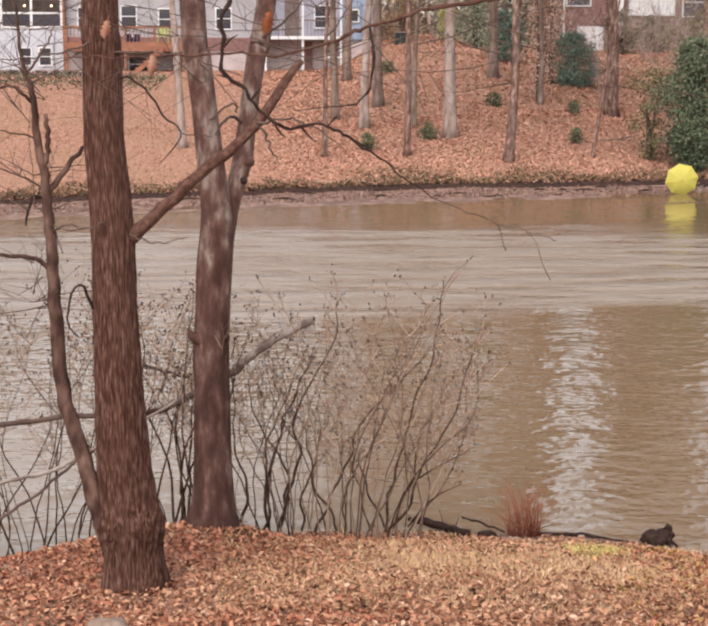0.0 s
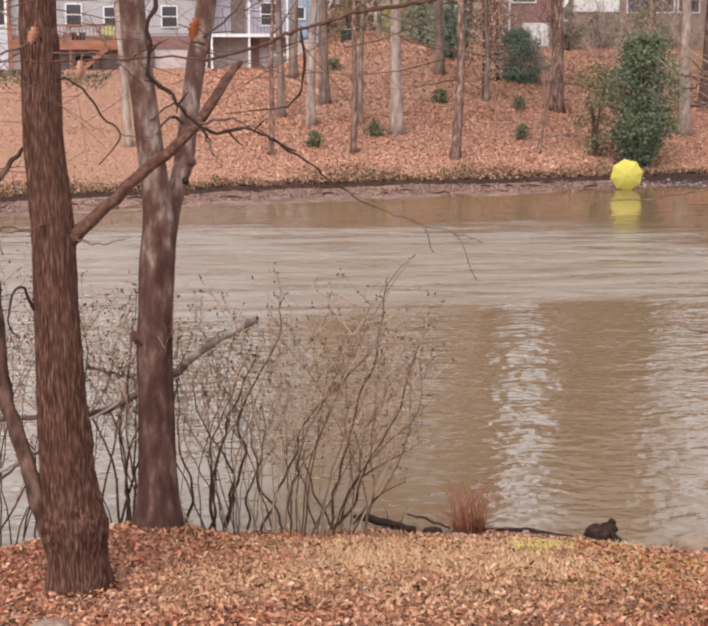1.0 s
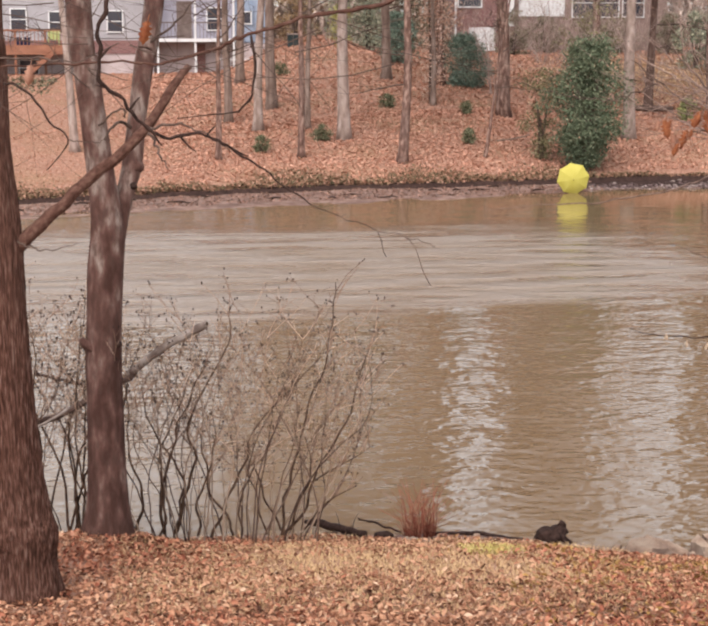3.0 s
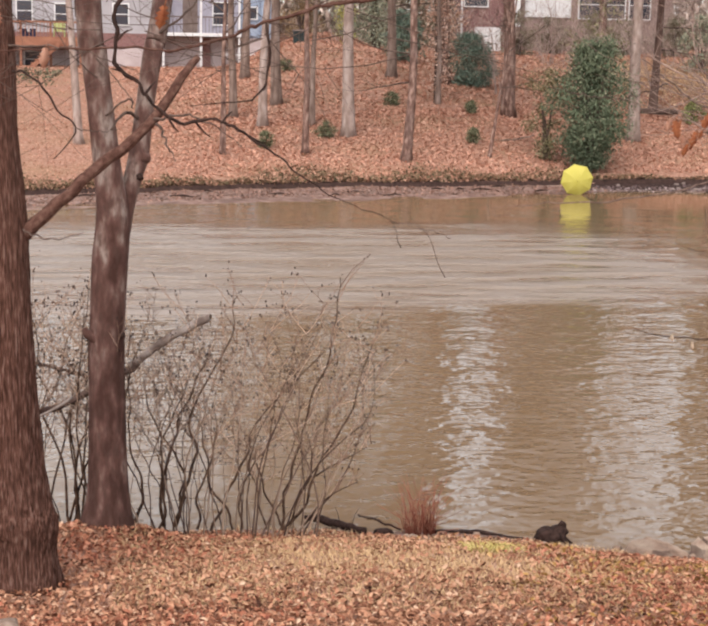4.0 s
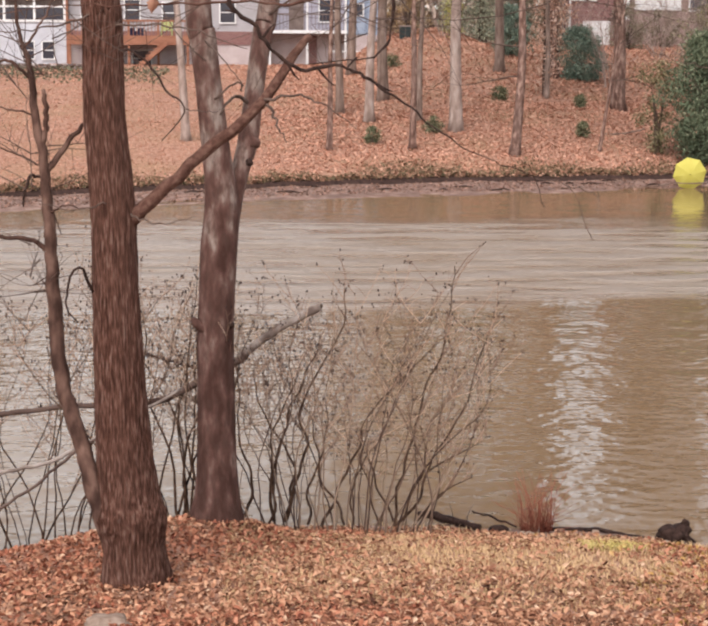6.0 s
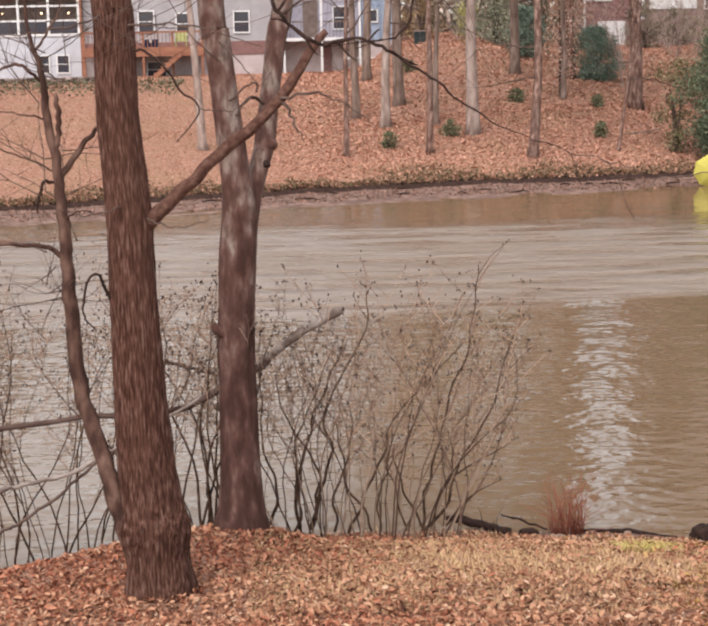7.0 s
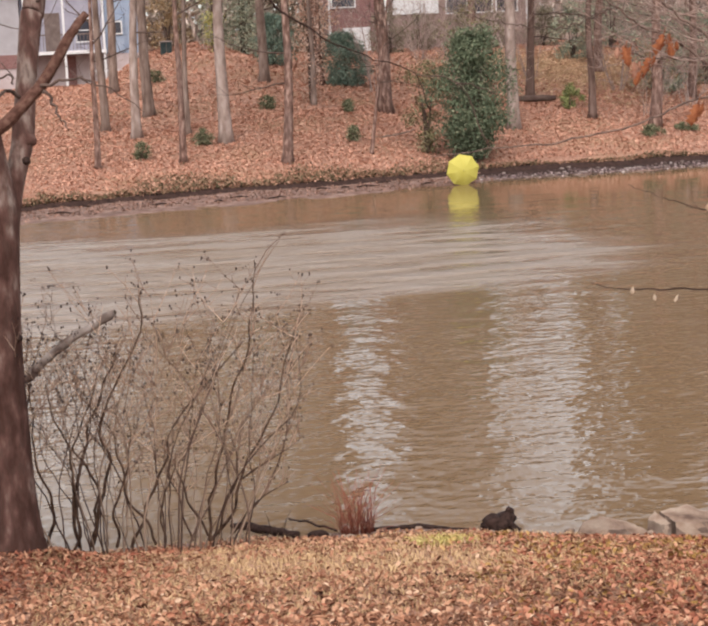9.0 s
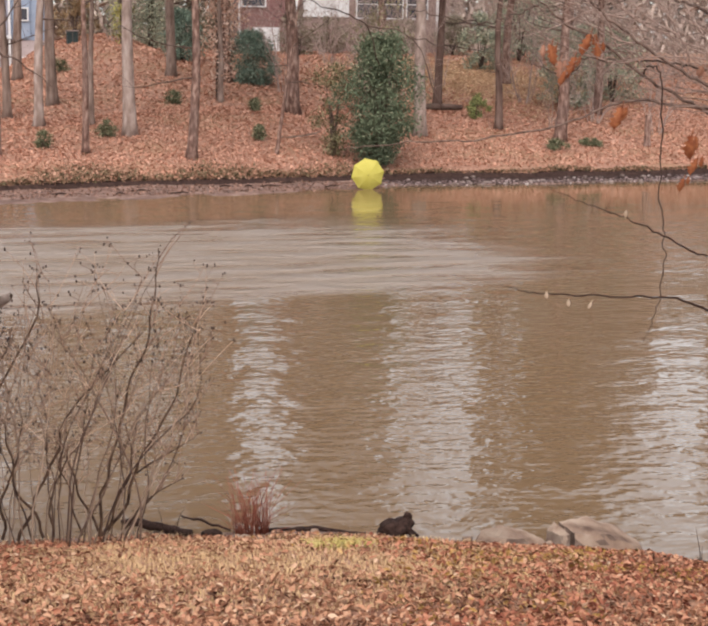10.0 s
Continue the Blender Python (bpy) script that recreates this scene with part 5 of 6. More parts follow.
def young_tree():
    t = thing("young_tree", (-0.64, 11.3, 0.95), "slender curved young tree beside the oak's foot", "tree")
    s = Shape()
    limb(s, [(-0.52, 11.26, 0.80, 0.055), (-0.60, 11.21, 1.13, 0.066), (-0.672, 11.20, 1.37, 0.073), (-0.75, 11.21, 1.64, 0.068), (-0.825, 11.27, 1.91, 0.063), (-0.905, 11.32, 2.17, 0.060), (-0.98, 11.35, 2.45, 0.056), (-1.03, 11.37, 3.01, 0.052), (-1.04, 11.39, 3.36, 0.048), (-1.06, 11.41, 3.70, 0.041), (-1.08, 11.43, 3.98, 0.036), (-1.13, 11.45, 4.35, 0.031), (-1.16, 11.46, 4.62, 0.025), (-1.22, 11.48, 4.89, 0.017), (-1.26, 11.50, 5.12, 0.012), (-1.3, 11.5, 5.6, 0.008)], 90, 20, 0.02, 8, ridge=lambda a, u, p: 1 + 0.09 * noise.noise(Vector((math.cos(a), math.sin(a), p.z * 5))) + 0.05 * noise.noise(p * 40))
    part("trunk", s, M_YOUNG, t)
    def branch(k, bark, *ctrl):
        s = Shape()
        limb(s, ctrl, 24, 7, 0.018, 50 + k)
        part("branch", s, bark, t)

    branch(0, M_YOUNG, (-1.07, 11.45, 3.96, 0.027), (-0.99, 11.52, 4.05, 0.024), (-0.89, 11.58, 4.20, 0.019), (-0.80, 11.65, 4.30, 0.014), (-0.68, 11.7, 4.5, 0.006))
    branch(1, M_YOUNG, (-1.10, 11.45, 4.1, 0.018), (-1.05, 11.4, 4.35, 0.020), (-1.06, 11.35, 4.55, 0.016))
    branch(2, M_YOUNG, (-1.05, 11.4, 3.36, 0.022), (-1.2, 11.35, 3.47, 0.017), (-1.5, 11.3, 3.50, 0.014), (-1.9, 11.3, 3.52, 0.012))
    branch(3, M_DARKTWIG, (-1.08, 11.43, 3.9, 0.012), (-1.18, 11.4, 3.92, 0.012), (-1.22, 11.4, 3.78, 0.010), (-1.23, 11.4, 3.7, 0.006))
    branch(4, M_YOUNG, (-1.16, 11.46, 4.62, 0.014), (-1.3, 11.4, 4.75, 0.012), (-1.45, 11.4, 4.72, 0.010), (-1.6, 11.4, 4.65, 0.012))
    branch(5, M_YOUNG, (-1.06, 11.4, 3.65, 0.008), (-0.9, 11.3, 3.72, 0.006), (-0.75, 11.3, 3.68, 0.003))
    branch(6, M_YOUNG, (-1.1, 11.43, 4.0, 0.008), (-1.35, 11.4, 4.12, 0.006), (-1.6, 11.4, 4.2, 0.003))
    branch(7, M_YOUNG, (-1.2, 11.46, 4.85, 0.010), (-1.05, 11.4, 5.05, 0.008), (-0.98, 11.4, 5.2, 0.004))
    branch(8, M_YOUNG, (-1.13, 11.45, 4.35, 0.008), (-1.4, 11.4, 4.42, 0.006), (-1.7, 11.4, 4.35, 0.003))
    rng = random.Random(61)
    c = Shape()
    for k in range(34):
        p0 = Vector((rng.uniform(-1.25, -0.95), 11.4 + rng.uniform(-0.2, 0.2), rng.uniform(2.6, 5.2)))
        grow(c, p0, (rng.uniform(-1, 1), rng.uniform(-0.4, 0.4), rng.uniform(-0.1, 0.8)), rng.uniform(0.35, 0.9), 0.005, 1, rng, droop=0.15, thin=0.0028)
    tagged(part("twig_mass", c, M_TWIG, t), kind="stuff")


def sycamore():
    t = thing("sycamore_tree", (0.09, 13.5, 0.6), "two-stemmed sycamore with pale blotched bark at the water's edge", "tree")
    ridge = lambda a, u, p: 1 + 0.06 * noise.noise(Vector((math.cos(a) * 1.5, math.sin(a) * 1.5, p.z * 2.2))) + 0.02 * noise.noise(Vector((math.cos(a) * 6, math.sin(a) * 6, p.z * 9)))
    s = Shape()
    limb(s, [(0.08, 13.5, 0.45, 0.36), (0.09, 13.50, 0.64, 0.275), (0.10, 13.50, 0.80, 0.222), (0.10, 13.50, 0.98, 0.190), (0.10, 13.50, 1.20, 0.176), (0.10, 13.50, 1.81, 0.166), (0.10, 13.50, 2.44, 0.162), (0.13, 13.50, 3.05, 0.162), (0.16, 13.50, 3.50, 0.150), (0.12, 13.50, 3.94, 0.122), (0.06, 13.50, 4.46, 0.115), (0.01, 13.50, 4.93, 0.113), (-0.04, 13.50, 5.44, 0.110), (-0.2, 13.5, 9.5, 0.08)], 120, 40, ridge=ridge)
    part("trunk", s, M_SYC, t)
    s = Shape()
    limb(s, [(0.17, 13.47, 2.95, 0.09), (0.21, 13.50, 3.22, 0.084), (0.27, 13.58, 3.57, 0.080), (0.34, 13.67, 3.85, 0.083), (0.39, 13.75, 4.04, 0.090), (0.44, 13.83, 4.44, 0.084), (0.52, 13.92, 4.97, 0.088), (0.61, 14.00, 5.45, 0.088), (1.1, 14.3, 9.0, 0.06)], 80, 28, ridge=ridge)
    part("second_stem", s, M_SYC, t)
    for x, z, r in ((0.235, 2.46, 0.03), (0.44, 4.02, 0.06), (0.40, 3.87, 0.035)):
        s = Shape()
        s.blob((x, 13.4 + (0.3 if x > 0.4 else 0), z), r, 1.0, 0.5, 6, 9, x)
        part("knot", s, M_DARKTWIG if r < 0.04 else M_SYC, t)
    for k, ctrl in enumerate([
        [(0.42, 13.8, 4.35, 0.03), (0.30, 13.6, 4.42, 0.024), (0.22, 13.5, 4.38, 0.02), (0.17, 13.4, 4.28, 0.016)],
        [(0.10, 13.4, 4.40, 0.015), (0.3, 13.3, 4.55, 0.012), (0.34, 13.3, 4.48, 0.012)],
        [(0.02, 13.4, 4.9, 0.012), (0.2, 13.3, 4.72, 0.008), (0.36, 13.3, 4.52, 0.006)],
        [(0.05, 13.4, 4.7, 0.01), (-0.2, 13.3, 4.95, 0.008), (-0.4, 13.3, 5.3, 0.005)],
        [(0.55, 13.9, 5.1, 0.02), (0.75, 13.8, 5.25, 0.016), (1.0, 13.8, 5.5, 0.01)],
    ]):
        s = Shape()
        limb(s, [(*p[:3], 0.62 * p[3]) for p in ctrl], 16, 8, 0.02, 70 + k)
        part("branch", s, M_TWIG, t)
    s = Shape()
    limb(s, [(0.06, 13.42, 2.40, 0.05), (-0.05, 13.40, 2.46, 0.042), (-0.10, 13.40, 2.52, 0.022)], 10, 10, 0.0, 3, ridge=lambda a, u, p: 1 + 0.3 * noise.noise(p * 22))
    part("branch_stub", s, M_SYC, t, "short broken branch stub")
    c = Shape()
    rng = random.Random(14)
    for k in range(9):
        a = 2.4 * k
        grow(c, (0.3, 13.7, 7.0 + 0.25 * k), (math.cos(a), math.sin(a), 0.6), 3.0, 0.05, 2, rng)
    part("crown", c, M_TWIG, t)


M_SYC = sycamore_material()
near_oak()
young_tree()
sycamore()


M_PALEWOOD = mat("bleached_wood", [(0.35, (0.26, 0.19, 0.16)), (0.5, (0.5, 0.40, 0.34)), (0.65, (0.74, 0.63, 0.56))], 7, 0.9, 0.4, 30, tone=0.42)


def dead_limbs():
    for label, ctrl in [
        ("long leaning dead limb with a pale broken end", [(-2.6, 14.1, 1.40, 0.02), (-2.16, 14.10, 1.48, 0.025), (-1.91, 14.10, 1.51, 0.030), (-1.07, 14.10, 1.60, 0.030), (-0.52, 14.10, 1.61, 0.038), (-0.09, 14.10, 1.79, 0.038), (0.28, 14.10, 2.01, 0.041), (0.36, 14.10, 2.07, 0.038)]),
        ("thin dark dead branch behind the trunks", [(-0.59, 14.30, 2.04, 0.017), (-0.14, 14.30, 1.90, 0.019), (0.08, 14.2, 1.80, 0.017), (0.1, 13.62, 1.72, 0.017)]),
        ("pale bare dead branch low over the water", [(-2.4, 12.5, 0.75, 0.025), (-1.84, 12.60, 1.30, 0.023), (-1.70, 12.70, 1.33, 0.023), (-1.25, 12.80, 1.42, 0.023), (-0.85, 12.90, 1.61, 0.020), (-0.2, 13.4, 1.9, 0.016)]),
        ("thin pale dead branch low over the water", [(-2.1, 12.4, 0.75, 0.017), (-1.78, 12.40, 1.05, 0.017), (-1.68, 12.50, 1.07, 0.017), (-1.35, 12.60, 1.28, 0.017), (-1.08, 12.70, 1.49, 0.017), (-0.84, 12.80, 1.64, 0.016)]),
    ]:
        t = thing("dead_branch", ctrl[0][:3], label, "branch", "dead branches at the water's edge")
        s = Shape()
        limb(s, [(*p[:3], p[3] * (0.85 if "long" in label else 0.75)) for p in ctrl], 50, 10, 0.022, len(label), ridge=lambda a, u, p: 1 + 0.2 * noise.noise(p * 14))
        part("stem", s, M_PALEWOOD if "pale bare" in label else M_DEADWOOD, t)
        if "long" in label:
            s = Shape()
            limb(s, [(0.30, 14.1, 2.03, 0.036), (0.64, 14.10, 2.29, 0.038), (1.0, 14.10, 2.48, 0.040), (1.04, 14.1, 2.5, 0.022)], 24, 12, 0.012, 3, ridge=lambda a, u, p: 1 + 0.25 * noise.noise(p * 12))
            part("broken_end", s, M_PALEWOOD, t, "pale barkless broken end")


dead_limbs()


# ---- shrubs in the water's edge ----
def cane_shrub(x0, x1, y, seed, count, hm, fan, label, twiggy=4, heads=True, bent=(), stout=1.0):
    """A clump of many thin forking canes with round seed heads at the tips."""
    rng = random.Random(seed)
    xc = (x0 + x1) / 2
    t = thing("shrub", (xc, y, ground_z(xc, y) - 0.02), label, "shrub", "bare shrubs at the water's edge")
    twigs, seeds = Shape(), Shape()

    def seed_at(p):
        for _ in range(rng.randint(1, 2)):
            q = Vector(p) + Vector((rng.uniform(-0.02, 0.02), rng.uniform(-0.02, 0.02), rng.uniform(-0.01, 0.03)))
            seeds.blob(q, rng.uniform(0.0045, 0.0095), 1.5, 0.2, 3, 5, rng.random())

    def bent_cane(r0, *way):
        path = smooth([(*p, 0) for p in way], 26)
        pts = [Vector((p[0] + 0.06 * noise.noise(Vector((p[2] * 4.5, r0 * 900, 1))), y + 0.05 * noise.noise(Vector((p[2] * 3, r0 * 700, 5))), p[2])) for p in path]
        s = Shape()
        s.tube(pts, [1.12 * r0 * (1 - 0.7 * i / 25) for i in range(len(pts))], 7, cap=False)
        part("cane", s, M_DARKCANE, t)
        for j in range(9):
            i = rng.randint(8, 25)
            e = Vector((rng.uniform(-0.6, 1), rng.uniform(-0.4, 0.4), rng.uniform(0.3, 1.1))).normalized()
            end = pts[i] + e * rng.uniform(0.15, 0.45)
            mid = pts[i].lerp(end, 0.5) + Vector((rng.uniform(-0.03, 0.03), 0, 0.02))
            twigs.tube([pts[i], mid, end], [0.0045, 0.0034, 0.002], 4, cap=False)
            seed_at(end)
        seed_at(pts[-1])

    for way in bent:
        bent_cane(*way)
    for k in range(count):
        u = k / max(1, count - 1)
        bx, by = x0 + (x1 - x0) * u + rng.uniform(-0.07, 0.07), y + rng.uniform(-0.22, 0.25)
        bz = max(ground_z(bx, by), -0.3) - 0.03
        h = hm * rng.uniform(0.62, 1.05)
        side = max(-0.9, min(0.62, fan * (u - 0.42) * 2 + rng.uniform(-0.22, 0.22)))
        n = 12
        q, d = Vector((bx, by, bz)), Vector((side * 0.45, rng.uniform(-0.12, 0.12), 1)).normalized()
        pts, rad = [q.copy()], [rng.uniform(0.004, 0.010) * stout]
        r0 = rad[0]
        for i in range(n):
            d = (d + Vector((rng.uniform(-0.27, 0.27) + side * 0.05, rng.uniform(-0.2, 0.2), 0.07))).normalized()
            if q.x > x1 + 0.35:
                d.x = 0.6 * d.x - 0.06
            q = q + d * h / n
            pts.append(q.copy())
            rad.append(r0 * (1 - 0.72 * (i + 1) / n))
        s = Shape()
        s.tube(pts, rad, 6, cap=False)
        part("cane", s, M_CANE if stout == 1.0 else M_DARKCANE, t)
        if heads:
            seed_at(pts[-1])
        for j in range(twiggy):
            i = rng.randint(5, n)
            e = Vector((rng.uniform(-1, 1) + side * 0.25, rng.uniform(-0.6, 0.6), rng.uniform(0.3, 1.1))).normalized()
            q2, tw, L = pts[i].copy(), [pts[i].copy()], rng.uniform(0.2, 0.6)
            for m in range(5):
                e = (e + Vector((rng.uniform(-0.25, 0.25), rng.uniform(-0.2, 0.2), 0.10))).normalized()
                q2 = q2 + e * L / 5
                tw.append(q2.copy())
            twigs.tube(tw, [0.0036, 0.0032, 0.0028, 0.0025, 0.0022, 0.0018], 4, cap=False)
            if heads and tw[-1].z > 1.3:
                seed_at(tw[-1])
            for m in (1, 2, 4):
                f = Vector((rng.uniform(-1, 1), rng.uniform(-0.6, 0.6), rng.uniform(0.1, 1.0))).normalized()
                end = tw[m] + f * rng.uniform(0.06, 0.22)
                mid = tw[m].lerp(end, 0.5) + Vector((rng.uniform(-0.015, 0.015), 0, 0.012))
                twigs.tube([tw[m], mid, end], [0.0028, 0.0022, 0.0016], 3, cap=False)
                if heads and rng.random() < (0.9 if end.z > 1.9 else 0.25 if end.z > 1.6 else 0.04):
                    seed_at(end)
    tagged(part("twig_mass", twigs, M_FINETWIG, t), kind="stuff")
    if heads:
        tagged(part("seed_mass", seeds, M_SEED, t, "dark round dry seed heads"), kind="stuff")


M_DARKCANE = mat("dark_cane", [(0.35, (0.05, 0.028, 0.019)), (0.65, (0.16, 0.094, 0.062))], 14, 0.8, 0.2, tone=0.55)
LONG_CANES = (
    (0.015, (1.75, 14.15, 0.40), (1.97, 14.15, 0.63), (2.13, 14.15, 1.08), (2.38, 14.15, 1.57), (2.55, 14.15, 2.23)),
    (0.014, (1.07, 14.15, 0.40), (1.30, 14.15, 1.00), (1.60, 14.15, 1.57), (2.14, 14.15, 2.16)),
    (0.013, (1.71, 14.15, 0.40), (1.92, 14.15, 1.40), (2.20, 14.15, 2.16), (2.26, 14.15, 2.87)),
    (0.016, (0.61, 14.15, 0.45), (0.60, 14.15, 1.04), (0.86, 14.15, 1.76), (1.04, 14.15, 2.12)),
    (0.0145, (0.72, 14.15, 0.45), (0.90, 14.15, 1.14), (0.87, 14.15, 1.57), (1.23, 14.15, 2.29), (1.28, 14.15, 2.67)),
    (0.0155, (0.36, 14.15, 0.50), (0.41, 14.15, 0.84), (0.30, 14.15, 1.24), (0.28, 14.15, 1.93)),
)
SHORT_CANES = (
    (0.009, (1.95, 14.15, 0.45), (2.20, 14.15, 0.73), (2.46, 14.15, 0.86)),
    (0.0085, (2.10, 14.15, 0.93), (2.32, 14.15, 1.08), (2.58, 14.15, 1.26)),
    (0.011, (1.72, 14.15, 0.45), (1.51, 14.15, 0.97), (1.47, 14.15, 1.15)),
    (0.0105, (1.80, 14.15, 0.45), (2.00, 14.15, 1.03), (1.99, 14.15, 1.35)),
    (0.0135, (0.71, 14.15, 0.45), (0.80, 14.15, 0.93), (0.65, 14.15, 1.24), (0.47, 14.15, 1.64), (0.41, 14.15, 1.90)),
    (0.0115, (1.30, 14.15, 0.42), (1.08, 14.15, 0.84), (1.01, 14.15, 1.20), (0.91, 14.15, 1.47), (0.64, 14.15, 1.86)),
    (0.0125, (0.91, 14.15, 0.42), (0.95, 14.15, 0.84), (1.06, 14.15, 1.11), (1.10, 14.15, 1.64)),
    (0.0095, (1.35, 14.15, 0.42), (1.37, 14.15, 0.83), (1.48, 14.15, 1.01), (1.62, 14.15, 1.37), (1.72, 14.15, 2.00)),
    (0.0120, (0.58, 14.15, 0.43), (0.62, 14.15, 0.84), (0.60, 14.15, 1.33), (0.77, 14.15, 1.73), (0.90, 14.15, 2.05)),
    (0.0090, (1.59, 14.15, 0.42), (1.48, 14.15, 0.83), (1.41, 14.15, 1.20)),
)
cane_shrub(0.30, 2.10, 14.15, 3, 50, 2.5, 0.75, "wide bare buttonbush with dry seed heads", 6, bent=LONG_CANES + SHORT_CANES)
cane_shrub(-0.62, -0.05, 14.3, 5, 17, 2.5, 0.25, "bare upright shrub between two trunks", 10, stout=1.65)
cane_shrub(-2.6, -0.9, 14.6, 7, 30, 2.7, 0.15, "thin bare shrub stems standing in shallow water", 10, stout=1.4)


def red_tuft():
    rng = random.Random(6)
    x, y = 3.24, 14.98
    z = ground_z(x, y)
    t = thing("grass_clump", (x, y, z), "clump of thin reddish dry stems at the water's edge", "grass")
    for k in range(130):
        s = Shape()
        a, w = rng.uniform(-1, 1), rng.uniform(-0.5, 0.5)
        h = rng.uniform(0.12, 0.66)
        bx, by = x + 0.16 * rng.uniform(-1, 1), y + 0.12 * rng.uniform(-1, 1)
        s.tube([(bx, by, z - 0.02), (bx + 0.06 * a, by + 0.03 * w, z + h * 0.5), (bx + (0.12 + 0.3 * rng.random()) * a, by + 0.12 * w, z + h)], [0.003, 0.0022, 0.0009], 4)
        part("stem", s, M_RED, t)


M_RED = mat("red_dry_stem", [(0.2, (0.24, 0.06, 0.04)), (0.8, (0.46, 0.17, 0.11))], by="object", rough=0.8, bump=0)
red_tuft()


def dark_stump():
    x, y = 4.56, 14.66
    z = ground_z(x, y)
    t = thing("driftwood_stump", (x, y, z), "dark wet rotted stump with a raised knob at the water's edge", "stump")
    rough = lambda a, u, p: 1 + 0.30 * noise.noise(p * 14) + 0.18 * math.cos(5 * a + 9 * p.x)
    s = Shape()
    limb(s, [(x - 0.16, y, z + 0.02, 0.05), (x - 0.10, y, z + 0.07, 0.085), (x, y, z + 0.09, 0.10), (x + 0.08, y, z + 0.10, 0.085), (x + 0.12, y, z + 0.08, 0.05)], 24, 18, 0.01, 2, ridge=rough)
    part("body", s, M_DARKTWIG, t)
    s = Shape()
    limb(s, [(x + 0.04, y, z + 0.08, 0.065), (x + 0.08, y, z + 0.15, 0.045), (x + 0.09, y - 0.01, z + 0.20, 0.040), (x + 0.095, y - 0.02, z + 0.235, 0.026)], 18, 14, 0.01, 4, ridge=rough)
    part("knob", s, M_DARKTWIG, t)
    for k, (dx, dz) in enumerate(((0.20, 0.0), (-0.24, 0.0), (0.15, 0.0))):
        s = Shape()
        limb(s, [(x + 0.4 * dx, y - 0.03 * k, z + 0.09, 0.03), (x + dx, y - 0.05 * k, z + dz, 0.012)], 6, 7)
        part("root", s, M_DARKTWIG, t)


dark_stump()


def bank_wood():
    for ctrl, label in [
        ([(2.08, 15.42, 0.14, 0.02), (2.2, 15.36, 0.14, 0.042), (2.45, 15.18, 0.12, 0.042), (2.66, 15.02, 0.10, 0.036)], "dark wet log on the bank"),
        ([(2.64, 15.40, 0.16, 0.009), (2.85, 15.25, 0.13, 0.012), (3.05, 15.05, 0.10, 0.010)], "dark stick on the bank"),
        ([(3.35, 15.1, 0.36, 0.03), (3.55, 15.0, 0.36, 0.02), (3.85, 14.95, 0.37, 0.022), (4.3, 14.82, 0.33, 0.012)], "thin dark branch along the bank"),
        ([(2.76, 14.86, 0.08, 0.045), (2.84, 14.90, 0.09, 0.05), (2.94, 14.94, 0.10, 0.03)], "short dark broken piece of wood on the bank"),
        ([(6.2, 13.75, 0.26, 0.02), (6.6, 13.6, 0.22, 0.03), (7.1, 13.35, 0.18, 0.03)], "dark wet branch by the rock"),
    ]:
        c = [(x, y, max(ground_z(x, y) + r * 0.8, z if x < 3.1 else 0.0), r) for x, y, z, r in ctrl]
        s = Shape()
        limb(s, c, 18, 9, 0.02, len(label))
        t = thing("driftwood", c[0][:3], label, "log", "driftwood on the near bank")
        part("stem", s, M_DARKTWIG, t)


bank_wood()


def bank_sprig(x, y, seed):
    """A few thin bare stems standing at the water's edge."""
    gen = random.Random(seed)
    z = max(ground_z(x, y), -0.05)
    t = thing("bare_sprig", (x, y, z), "thin leafless sprig standing at the water's edge", "plant", "sprigs at the near water's edge")
    for k in range(5):
        s = Shape()
        bx, lean, h = x + gen.uniform(-0.1, 0.1), gen.uniform(-0.12, 0.12), gen.uniform(0.15, 0.42)
        limb(s, [(bx, y, z - 0.02, 0.005), (bx + 0.4 * lean, y, z + 0.5 * h, 0.004), (bx + lean, y + gen.uniform(-0.05, 0.05), z + h, 0.0015)], 8, 5, 0.012, seed + k)
        part("stem", s, M_DARKTWIG, t)


bank_sprig(6.95, 13.15, 3)
bank_sprig(7.35, 12.95, 5)
bank_sprig(2.45, 14.85, 7)


M_SHADEROCK = mat("shaded_rock", [(0.36, (0.10, 0.065, 0.05)), (0.5, (0.26, 0.18, 0.14)), (0.66, (0.42, 0.32, 0.25))], 5, 0.7, 0.5, 16, tone=0.5)


